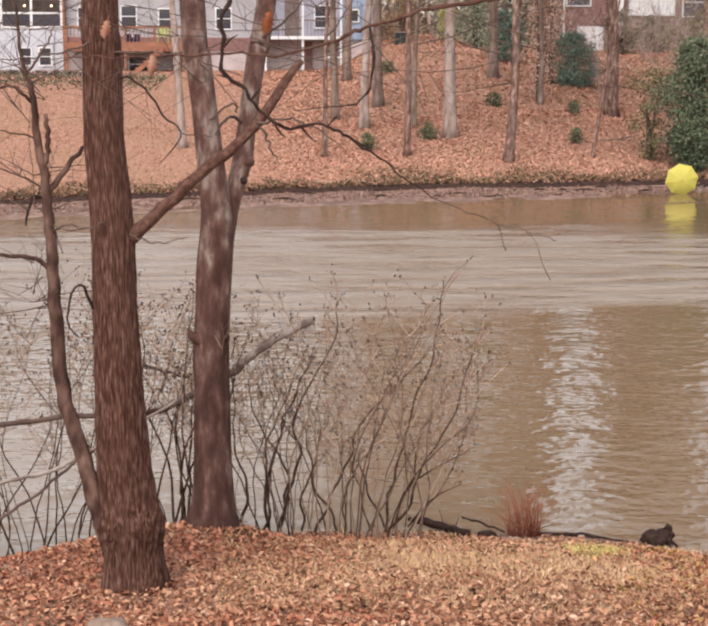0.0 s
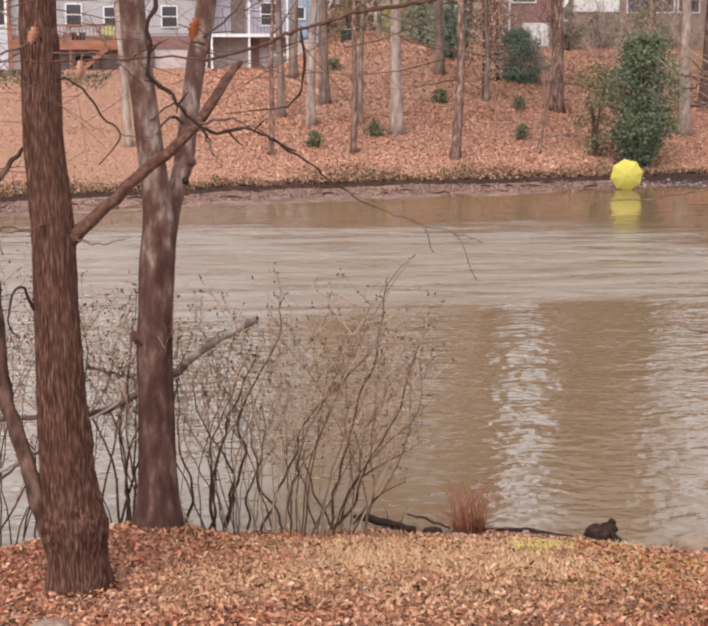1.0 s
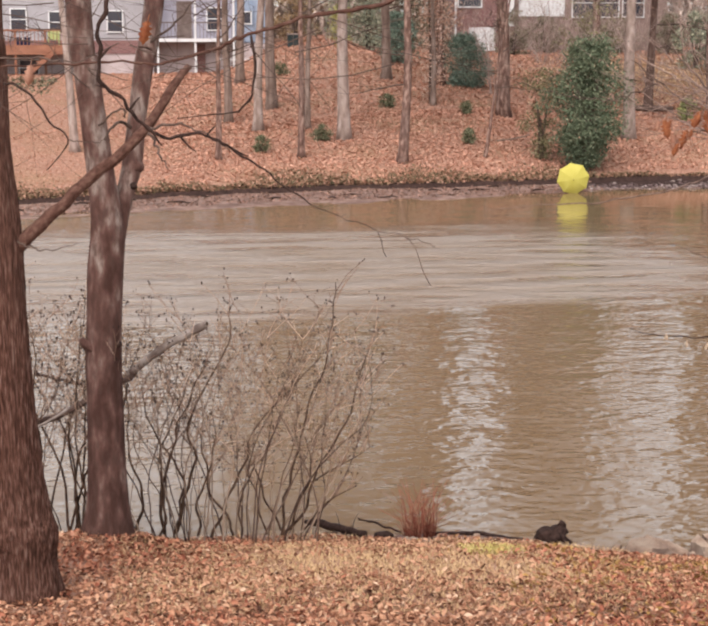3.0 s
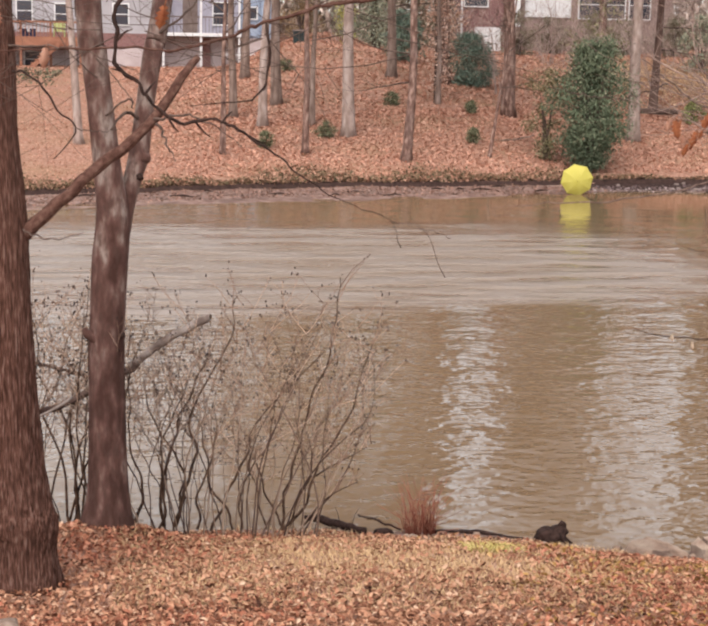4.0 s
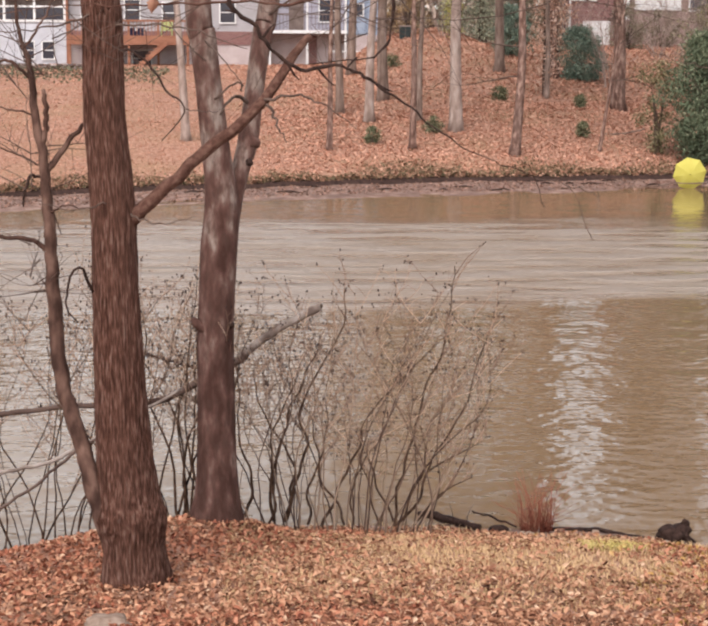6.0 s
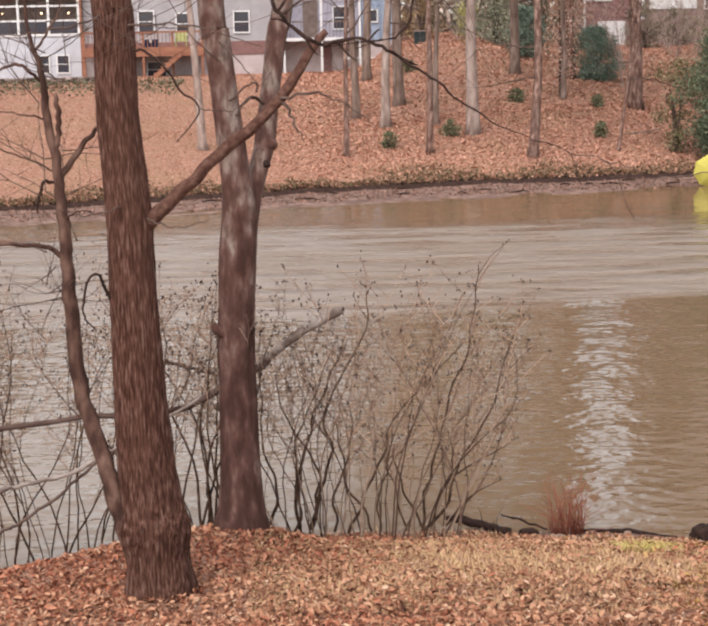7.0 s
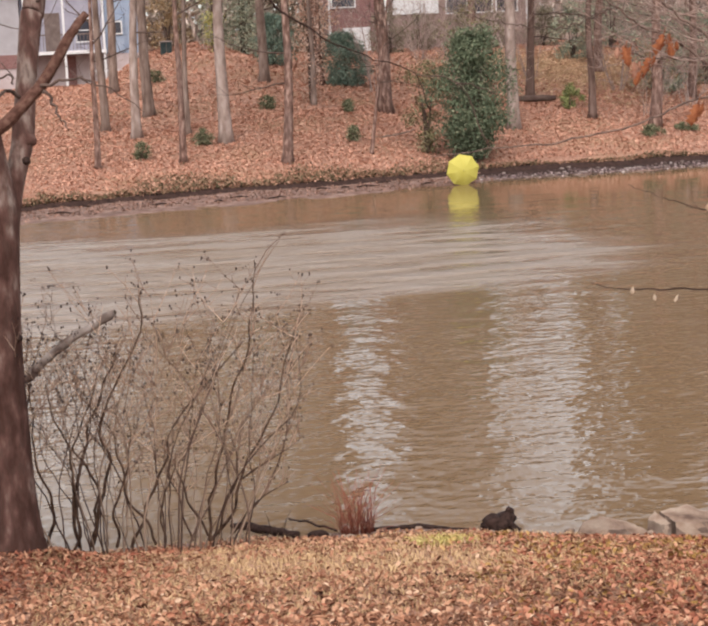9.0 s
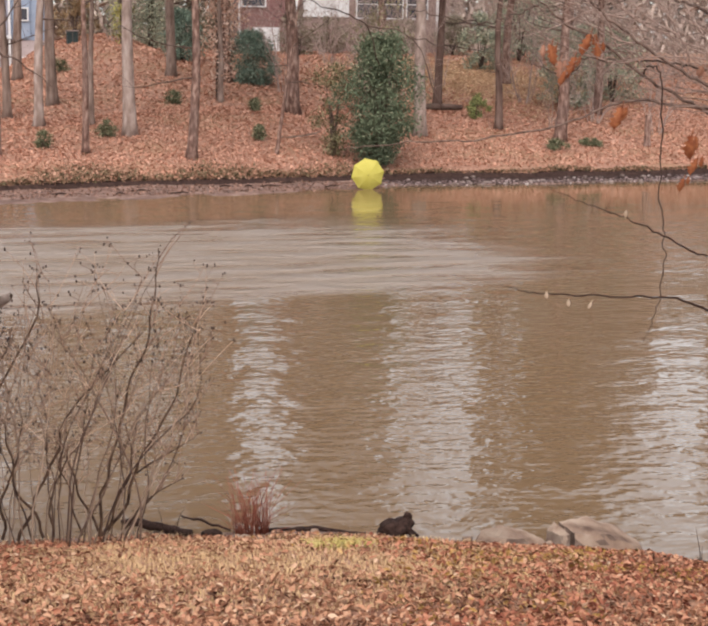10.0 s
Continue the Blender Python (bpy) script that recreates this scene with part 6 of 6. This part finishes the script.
def rock(name, at, label, lumps, turn=0.0):
    """A broken rock: each lump is the hull of a few corners, chipped and roughened."""
    t = thing(name, at, label, "rock")
    for n, corners in enumerate(lumps):
        bm = bmesh.new()
        for c in corners:
            bm.verts.new(c)
        bmesh.ops.convex_hull(bm, input=bm.verts)
        bmesh.ops.triangulate(bm, faces=bm.faces)
        bmesh.ops.subdivide_edges(bm, edges=bm.edges, cuts=5, use_grid_fill=True)
        for v in bm.verts:
            p = v.co.copy()
            v.co += Vector((noise.noise(p * 6), noise.noise(p * 6 + Vector((9, 0, 0))), noise.noise(p * 6 + Vector((0, 9, 0))))) * 0.022 + Vector((0, 0, noise.noise(p * 22) * 0.008))
        bmesh.ops.transform(bm, matrix=Matrix.Translation(at) @ Matrix.Rotation(turn, 4, "Z"), verts=bm.verts)
        bm.normal_update()
        # steep faces take the darker rock: their shade is painted by slope
        for f in bm.faces:
            f.material_index = int(f.normal.z < 0.42 + 0.25 * noise.noise(f.calc_center_median() * 9))
        me = bpy.data.meshes.new("stone")
        bm.to_mesh(me)
        bm.free()
        me.materials.append(M_ROCK)
        me.materials.append(M_SHADEROCK)
        part("stone", me, M_ROCK, t, smooth_shade=False)


rock("rock", (6.36, 13.98, 0.01), "large angular tan rock with a dark crack in the shallows", (
    ((-0.35, 0.30, 0.19), (-0.05, 0.34, 0.21), (0.22, 0.28, 0.12), (0.38, 0.10, 0.0), (-0.32, -0.02, 0.17), (0.02, -0.07, 0.14), (0.30, -0.12, 0.03), (-0.35, -0.14, -0.1), (0.0, -0.2, -0.1), (0.34, -0.2, -0.1), (-0.36, 0.34, -0.1), (0.36, 0.3, -0.1)),
    ((-0.47, 0.30, 0.13), (-0.395, 0.32, 0.19), (-0.44, 0.10, 0.13), (-0.365, -0.0, 0.16), (-0.40, -0.12, -0.1), (-0.52, 0.2, -0.1), (-0.40, 0.34, -0.1)),
))
rock("rock", (5.52, 14.32, 0.045), "low pale rounded rock at the bank's edge", (
    ((-0.32, 0.0, 0.0), (-0.2, 0.16, 0.07), (0.0, 0.18, 0.085), (0.2, 0.1, 0.065), (0.34, -0.05, 0.0), (-0.2, -0.12, 0.05), (0.1, -0.16, 0.06), (-0.3, 0.2, -0.15), (0.3, 0.2, -0.15), (-0.3, -0.2, -0.15), (0.32, -0.2, -0.15)),
))


# ---- near branches overhead and at the side ----
def overhead_tree():
    t = thing("overhanging_tree", (3.6, 3.2, 2.4), "dark bare branches of a tree that overhangs the slope", "tree")
    z = ground_z(3.6, 3.2)
    s = Shape()
    limb(s, [(3.6, 3.2, z - 0.1, 0.30), (3.6, 3.2, z + 0.4, 0.22), (3.55, 3.25, z + 3, 0.19), (3.5, 3.3, z + 7, 0.14)], 40, 24, ridge=bark_ridge(13, 0.06, 3))
    part("trunk", s, M_OAK, t)
    def branch(k, bark, *ctrl):
        s = Shape()
        thin = {0: 0.60, 1: 0.62}.get(k, 0.65)
        ctrl = [(*p[:3], p[3] * thin) for p in ctrl]
        limb(s, ctrl, 110 if k < 2 else 12, 9, 0.010 if k < 10 else 0.0, 20 + k, ridge=lambda a, u, p: 1 + 0.45 * noise.noise(p * 42))
        part("branch", s, bark, t)

    branch(0, M_DARKTWIG, (3.55, 3.3, 6.3, 0.06), (2.4, 3.5, 6.6, 0.04), (1.2, 3.7, 6.2, 0.025), (0.62, 3.82, 5.6, 0.014), (0.45, 3.82, 5.29, 0.011), (0.44, 3.82, 5.23, 0.011), (0.41, 3.82, 5.18, 0.0105), (0.42, 3.82, 5.12, 0.010), (0.42, 3.82, 5.03, 0.010), (0.48, 3.82, 4.98, 0.0095), (0.52, 3.82, 4.92, 0.009), (0.60, 3.82, 4.87, 0.008), (0.69, 3.82, 4.88, 0.008), (0.74, 3.82, 4.86, 0.007), (0.78, 3.82, 4.84, 0.007), (0.86, 3.82, 4.79, 0.005), (0.94, 3.82, 4.73, 0.004), (1.02, 3.82, 4.67, 0.0028), (1.11, 3.82, 4.63, 0.0022), (1.19, 3.82, 4.60, 0.0018), (1.23, 3.82, 4.58, 0.0014), (1.26, 3.82, 4.50, 0.0008))
    branch(4, M_TWIG, (1.23, 3.82, 4.58, 0.0015), (1.32, 3.82, 4.56, 0.0013), (1.40, 3.82, 4.41, 0.001))
    branch(5, M_TWIG, (1.32, 3.82, 4.56, 0.0018), (1.37, 3.82, 4.55, 0.0015), (1.41, 3.82, 4.53, 0.001))
    branch(1, M_LIMB, (3.5, 3.4, 6.0, 0.05), (2.4, 4.6, 5.8, 0.03), (1.58, 5.20, 5.35, 0.014), (1.40, 5.20, 5.27, 0.014), (1.18, 5.20, 5.24, 0.012), (1.04, 5.20, 5.20, 0.011), (0.91, 5.20, 5.16, 0.011), (0.81, 5.20, 5.12, 0.010), (0.60, 5.20, 5.06, 0.008), (0.45, 5.20, 5.07, 0.007), (0.23, 5.20, 5.06, 0.006), (0.0, 5.20, 5.05, 0.005), (-0.20, 5.20, 5.05, 0.003), (-0.5, 5.2, 5.0, 0.002))
    branch(2, M_DARKTWIG, (0.94, 5.20, 5.17, 0.008), (0.95, 5.20, 5.07, 0.008), (0.95, 5.20, 4.97, 0.007), (0.93, 5.20, 4.92, 0.007), (0.89, 5.20, 4.88, 0.005))
    branch(3, M_DARKTWIG, (0.89, 5.20, 4.88, 0.005), (0.78, 5.2, 4.87, 0.004), (0.66, 5.2, 4.86, 0.002))
    for k, (x, z, dx, dz) in enumerate(((0.42, 5.10, 0.03, 0.03), (0.44, 5.01, -0.04, 0.01), (0.50, 4.95, 0.03, 0.035), (0.56, 4.89, 0.035, -0.05), (0.64, 4.875, 0.05, -0.05), (0.72, 4.87, 0.03, 0.03), (0.80, 4.83, 0.045, -0.02))):
        branch(10 + k, M_DARKTWIG, (x, 3.82, z, 0.006), (x + 0.6 * dx, 3.82, z + 0.7 * dz, 0.0045), (x + dx, 3.83, z + dz, 0.002))
    rng = random.Random(31)
    c = Shape()
    for k in range(46):
        x, y = rng.uniform(-0.5, 1.5), rng.uniform(4.6, 5.8)
        p0 = Vector((x, y, rng.uniform(5.05, 5.5)))
        grow(c, p0, (rng.uniform(-1, 1), rng.uniform(-0.3, 0.3), rng.uniform(-0.3, 0.3)), rng.uniform(0.4, 0.8), 0.0022, 1, rng, droop=0.3, thin=0.0012)
    tagged(part("twig_mass", c, M_TWIG, t), kind="stuff")
    for x, y, z, r, lab in ((0.07, 4.0, 5.145, 0.03, "tan"), (0.555, 4.0, 5.165, 0.038, "orange"), (0.205, 4.0, 5.04, 0.034, "tan")):
        hanging_leaf(t, x, y, z, r, lab)


def hanging_leaf(t, x, y, z, r, word):
    """A dry lobed leaf that hangs curled from its stalk."""
    s = Shape()
    gen = random.Random(int(1000 * (x + z)))
    turn, curl, lean = gen.uniform(-0.5, 0.5), gen.uniform(0.3, 0.9), gen.uniform(-0.35, 0.35)
    widths = (0.10, 0.34, 0.22, 0.55, 0.30, 0.66, 0.36, 0.48, 0.22, 0.04)
    vs = []
    for i, w in enumerate(widths):
        u = i / (len(widths) - 1)
        w = w * r * gen.uniform(0.8, 1.15)
        cx, cz, cy = x + lean * r * u * 1.4, z + r * (0.9 - 1.8 * u), y + curl * r * u * u
        for side in (-1, -0.5, 0, 0.5, 1):
            vs.append((cx + side * w * math.cos(turn), cy + abs(side) ** 1.5 * w * curl + side * w * math.sin(turn), cz + 0.15 * r * abs(side)))
    fs = [(5 * i + k, 5 * i + k + 1, 5 * i + k + 6, 5 * i + k + 5) for i in range(len(widths) - 1) for k in range(4)]
    s.add(vs, fs)
    s.tube([(x, y, z + r * 0.9), (x + 0.2 * r, y, z + r * 1.6)], [r * 0.05, r * 0.03], 4)
    part("leaf", s, M_ORANGE if word == "orange" else M_PALELEAF if word == "pale" else M_TANLEAF, t, "dry " + word + " leaf still hanging")


M_PALELEAF = mat("bleached_leaf", [(0.3, (0.55, 0.42, 0.30)), (0.7, (0.70, 0.58, 0.45))], 25, 0.65, 0.2, tone=0.8)
M_TANLEAF = mat("tan_leaf", [(0.3, (0.42, 0.19, 0.12)), (0.7, (0.60, 0.35, 0.25))], 25, 0.65, 0.2)
overhead_tree()


M_SIDEBARK = mat("side_branch_bark", [(0.3, (0.08, 0.052, 0.042)), (0.7, (0.26, 0.18, 0.145))], 20, 0.85, 0.3, tone=0.8)
M_SIDETWIG = mat("pale_young_twig", [(0.3, (0.20, 0.14, 0.115)), (0.7, (0.40, 0.29, 0.24))], 20, 0.8, 0, tone=0.9)


def side_tree():
    t = thing("side_tree", (7.4, 10.3, 1.2), "bare tree reaching thin branches with a few orange leaves over water", "tree")
    z = ground_z(7.4, 10.3)
    s = Shape()
    limb(s, [(7.4, 10.3, z - 0.1, 0.22), (7.4, 10.3, z + 0.3, 0.16), (7.35, 10.3, z + 2.5, 0.13), (7.3, 10.3, z + 7, 0.08)], 40, 24, ridge=bark_ridge(11, 0.06, 4))
    part("trunk", s, M_GREYBARK, t)
    def branch(k, bark, *ctrl):
        s = Shape()
        ctrl = [(*p[:3], p[3] * (0.55 if k in (1, 2) else 0.75)) for p in ctrl]
        limb(s, ctrl, 70, 8, 0.024, 90 + k)
        part("branch", s, bark, t)

    branch(0, M_SIDEBARK, (7.38, 10.3, 3.6, 0.045), (6.4, 10.45, 4.0, 0.03), (5.65, 10.50, 4.13, 0.021), (5.41, 10.50, 4.17, 0.018), (5.12, 10.50, 4.20, 0.014), (4.83, 10.50, 4.22, 0.011), (4.52, 10.50, 4.11, 0.009), (4.18, 10.50, 4.03, 0.008), (3.78, 10.50, 3.97, 0.007), (3.33, 10.50, 3.95, 0.005), (2.95, 10.50, 3.93, 0.003))
    branch(1, M_SIDEBARK, (7.38, 10.3, 3.0, 0.05), (6.3, 10.45, 3.5, 0.03), (5.73, 10.50, 3.90, 0.024), (5.41, 10.50, 4.15, 0.021), (5.19, 10.50, 4.25, 0.019), (4.92, 10.50, 4.39, 0.017), (4.66, 10.50, 4.58, 0.015), (4.41, 10.50, 4.69, 0.012), (4.22, 10.50, 4.84, 0.010), (4.0, 10.5, 5.0, 0.006))
    branch(2, M_SIDEBARK, (7.38, 10.3, 3.9, 0.05), (6.2, 10.2, 4.15, 0.03), (5.48, 10.20, 4.28, 0.020), (5.25, 10.20, 4.33, 0.019), (5.00, 10.20, 4.45, 0.017), (4.78, 10.20, 4.58, 0.016), (4.56, 10.20, 4.74, 0.014), (4.40, 10.20, 4.87, 0.012), (4.2, 10.2, 5.1, 0.007))
    branch(3, M_DARKTWIG, (7.38, 10.3, 2.2, 0.03), (6.5, 10.7, 2.4, 0.02), (5.89, 10.80, 2.65, 0.014), (5.64, 10.80, 2.76, 0.012), (5.33, 10.80, 2.86, 0.010), (4.89, 10.80, 2.88, 0.008), (4.39, 10.80, 2.92, 0.006), (4.13, 10.80, 2.97, 0.003))
    branch(4, M_DARKTWIG, (7.38, 10.3, 2.5, 0.03), (6.4, 10.7, 2.8, 0.016), (5.73, 10.80, 3.10, 0.010), (5.48, 10.80, 3.19, 0.009), (5.21, 10.80, 3.32, 0.008), (4.97, 10.80, 3.42, 0.006), (4.70, 10.80, 3.52, 0.004), (4.40, 10.80, 3.64, 0.002))
    branch(5, M_DARKTWIG, (4.92, 10.45, 4.39, 0.008), (4.80, 10.1, 4.45, 0.006), (4.77, 9.90, 4.39, 0.006), (4.80, 9.90, 4.03, 0.006), (4.80, 9.90, 3.69, 0.005), (4.84, 9.90, 3.41, 0.005), (4.85, 9.90, 3.15, 0.005), (4.79, 9.90, 2.89, 0.004), (4.73, 9.90, 2.72, 0.002))
    branch(6, M_TWIG, (7.38, 10.3, 4.3, 0.03), (6.3, 10.3, 4.45, 0.018), (5.53, 10.30, 4.44, 0.012), (5.30, 10.30, 4.43, 0.011), (5.02, 10.30, 4.47, 0.009), (4.70, 10.30, 4.48, 0.008), (4.39, 10.30, 4.49, 0.005))
    branch(7, M_TWIG, (7.35, 10.3, 4.6, 0.04), (6.3, 10.3, 4.7, 0.022), (5.6, 10.3, 4.75, 0.015), (5.1, 10.3, 4.85, 0.011), (4.7, 10.3, 5.05, 0.007))
    branch(8, M_TWIG, (4.2, 10.5, 4.82, 0.008), (3.9, 10.5, 4.72, 0.006), (3.5, 10.5, 4.75, 0.004), (3.0, 10.5, 4.9, 0.002))
    rng = random.Random(8)
    c = Shape()
    for k in range(85):
        u = rng.random()
        p0 = Vector((5.8 - 1.5 * u + rng.uniform(-0.1, 0.1), 10.3 + rng.uniform(-0.3, 0.5), 4.15 + 0.65 * u + rng.uniform(-0.15, 0.25)))
        grow(c, p0, (-1 + rng.uniform(-0.4, 0.8), rng.uniform(-0.3, 0.3), rng.uniform(-0.3, 0.8)), rng.uniform(0.3, 0.8), 0.005, 1, rng, droop=0.1, thin=0.0025)
    tagged(part("twig_mass", c, M_SIDETWIG, t), kind="stuff")
    for x, y, z, r, word in ((4.17, 10.2, 4.50, 0.085, "orange"), (4.23, 10.2, 4.41, 0.075, "tan"), (4.33, 10.2, 4.44, 0.070, "orange"), (4.27, 10.2, 4.36, 0.06, "orange"), (4.43, 10.20, 4.57, 0.085, "orange"), (4.48, 10.20, 4.53, 0.065, "orange"), (4.66, 10.20, 4.11, 0.092, "orange"), (5.15, 10.20, 3.92, 0.105, "orange"), (5.20, 10.2, 3.80, 0.07, "orange"), (5.11, 10.20, 3.68, 0.058, "orange"), (4.12, 10.2, 4.53, 0.05, "tan"), (5.22, 10.2, 4.42, 0.06, "tan"), (5.27, 10.2, 4.34, 0.05, "tan"), (5.30, 10.2, 4.62, 0.06, "orange")):
        hanging_leaf(t, x, y, z, 0.85 * r, word)
        hanging_leaf(t, x + 0.05, y + 0.03, z + 0.03, 0.5 * r, word)
    for x, z in ((4.42, 2.90), (4.58, 2.84), (4.75, 2.82), (4.98, 3.44)):
        hanging_leaf(t, x, 10.78, z, 0.028, "pale")


side_tree()


# ---- fallen leaves and grass of the near bank ----
M_GOLD = mat("gold_leaf", [(0.0, (0.17, 0.095, 0.03)), (0.4, (0.36, 0.20, 0.06)), (0.8, (0.50, 0.30, 0.11)), (1.0, (0.56, 0.36, 0.16))], by="island", rough=0.75, bump=0, tone=0.75)


M_DARKLEAF = mat("dark_brown_leaf", [(0.0, (0.07, 0.03, 0.02)), (0.5, (0.19, 0.085, 0.05)), (1.0, (0.36, 0.18, 0.11))], by="island", rough=0.6, bump=0, tone=0.7)


def near_litter():
    rng = np.random.default_rng(21)
    n = 108000
    x, y = rng.uniform(-3.2, 7.6, n), rng.uniform(8.8, 15.6, n)
    s = near_shore(x) - y

    def field(scale, seed):
        return np.array([noise.noise(Vector((a * scale, b * scale, seed))) for a, b in zip(x, y)])

    straw = np.clip(1.5 - np.abs(x - 2.6) / 1.55, 0, 1) * np.clip(1.5 - np.abs(y - 12.6) / 1.35, 0, 1)
    keep = (s > np.interp(x, [4.4, 5.0], [0.45, 0.72]) + 0.35 * field(2.5, 8.0)) & (rng.uniform(0, 1, n) < 0.9 + 0.5 * field(0.8, 3.0) - 0.72 * straw)
    rust = rng.uniform(0, 1, n) < 0.24 + 0.8 * field(0.6, 5.0) + 0.35 * np.clip((0.6 - x) / 1.5, 0, 1) + 0.12 * np.clip((x - 3.6) / 1.5, 0, 1) - 0.3 * straw
    z = height(x, y) + field(0.7, 1.5) * 0.05 + field(2.7, 4.5) * 0.02 + rng.uniform(0.004, 0.05, n)
    gold = ~rust & (rng.uniform(0, 1, n) < 0.9 * np.clip((x - 3.0) / 1.5, 0, 1) * np.clip(0.45 + 2.6 * field(1.1, 9.0), 0, 1))
    dark = ~gold & (rng.uniform(0, 1, n) < np.clip(0.05 + 1.5 * (field(1.7, 13.0) + 0.6 * field(4.0, 17.0) - 0.20), 0, 0.65) * (1 - 0.8 * straw))
    keep &= ~(dark & (rng.uniform(0, 1, n) < 0.25))
    rust &= ~dark
    gold &= ~dark
    for chosen, material, label in ((keep & dark, M_DARKLEAF, "dark brown leaves lying in patches"), (keep & gold, M_GOLD, "gold and moss-tinted leaves on the near bank"), (keep & ~rust & ~gold & ~dark, M_LEAF, "thick litter of tan oak leaves on the near bank"), (keep & rust, M_RUST, "darker rust-brown leaves among the tan ones")):
        m = int(chosen.sum())
        ob = leaves("fallen_leaves", np.stack([x, y, z], -1)[chosen], 0.025 + 0.046 * rng.uniform(0, 1, m) ** 1.8, material, rng, 0.55, 0.8)
        tagged(ob, label, "leaves", kind="stuff")


near_litter()


def grass(name, label, n, x0, x1, y0, y1, tall, seed, material=None):
    rng = np.random.default_rng(seed)
    x, y = rng.uniform(x0, x1, n), rng.uniform(y0, y1, n)
    keep = near_shore(x) - y > 0.15
    x, y = x[keep], y[keep]
    s = Shape()
    for a, b in zip(x, y):
        z = ground_z(a, b)
        ang, h = rng.uniform(0, 6.28), tall * rng.uniform(0.5, 1.2)
        dx, dy = math.cos(ang), math.sin(ang)
        bend = h * rng.uniform(0.3, 1.4)
        w = 0.004
        s.add([(a - dy * w, b + dx * w, z), (a + dy * w, b - dx * w, z), (a + dx * bend * 0.4 + dy * w * 0.7, b + dy * bend * 0.4 - dx * w * 0.7, z + h * 0.7), (a + dx * bend * 0.4 - dy * w * 0.7, b + dy * bend * 0.4 + dx * w * 0.7, z + h * 0.7), (a + dx * bend, b + dy * bend, z + h)], [(0, 1, 2, 3), (3, 2, 4)])
    tagged(part(name, s, material or M_STRAW, smooth_shade=False), label, "grass", kind="stuff")


M_YGRASS = mat("yellow_green_blade", [(0.0, (0.34, 0.27, 0.09)), (0.6, (0.46, 0.38, 0.12)), (1.0, (0.54, 0.44, 0.20))], by="island", rough=0.8, bump=0, tone=0.95)
grass("dry_grass", "flattened straw-coloured dry grass among leaves", 34000, 0.2, 5.4, 10.4, 14.6, 0.04, 3)
grass("yellow_grass", "tuft of yellow-green grass on the bank", 1100, 3.30, 3.82, 12.75, 13.35, 0.06, 4, M_YGRASS)
grass("bank_straw", "fringe of pale dry stalks below the bare shrub", 500, -0.3, 2.7, 14.2, 15.3, 0.07, 6)


def bank_stones():
    gen = random.Random(23)
    for k in range(44):
        x = gen.uniform(2.1, 3.2) if k % 3 == 0 else gen.uniform(2.2, 6.0)
        y = float(near_shore(x)) - gen.uniform(0.0, 0.45)
        s = Shape()
        r = gen.uniform(0.02, 0.055)
        s.blob((x, y, ground_z(x, y) + r * 0.3), r, 0.55, 0.4, 5, 8, k + 300)
        tagged(part("bank_stone", s, M_ROCK), "small pale stone on the near bank's edge", "stone", "stones along the near waterline")


bank_stones()


def flat_stone():
    z = ground_z(-0.52, 9.6)
    s = Shape()
    s.blob((-0.52, 9.6, z + 0.03), 0.16, 0.32, 0.5, 12, 20, 71)
    tagged(part("flat_stone", s, M_PALESTONE), "flat pale stone half buried in fallen leaves", "stone")


M_PALESTONE = mat("pale_flat_stone", [(0.3, (0.26, 0.175, 0.13)), (0.55, (0.40, 0.29, 0.225)), (0.75, (0.52, 0.40, 0.32))], 14, 0.9, 0.5, 40)
flat_stone()
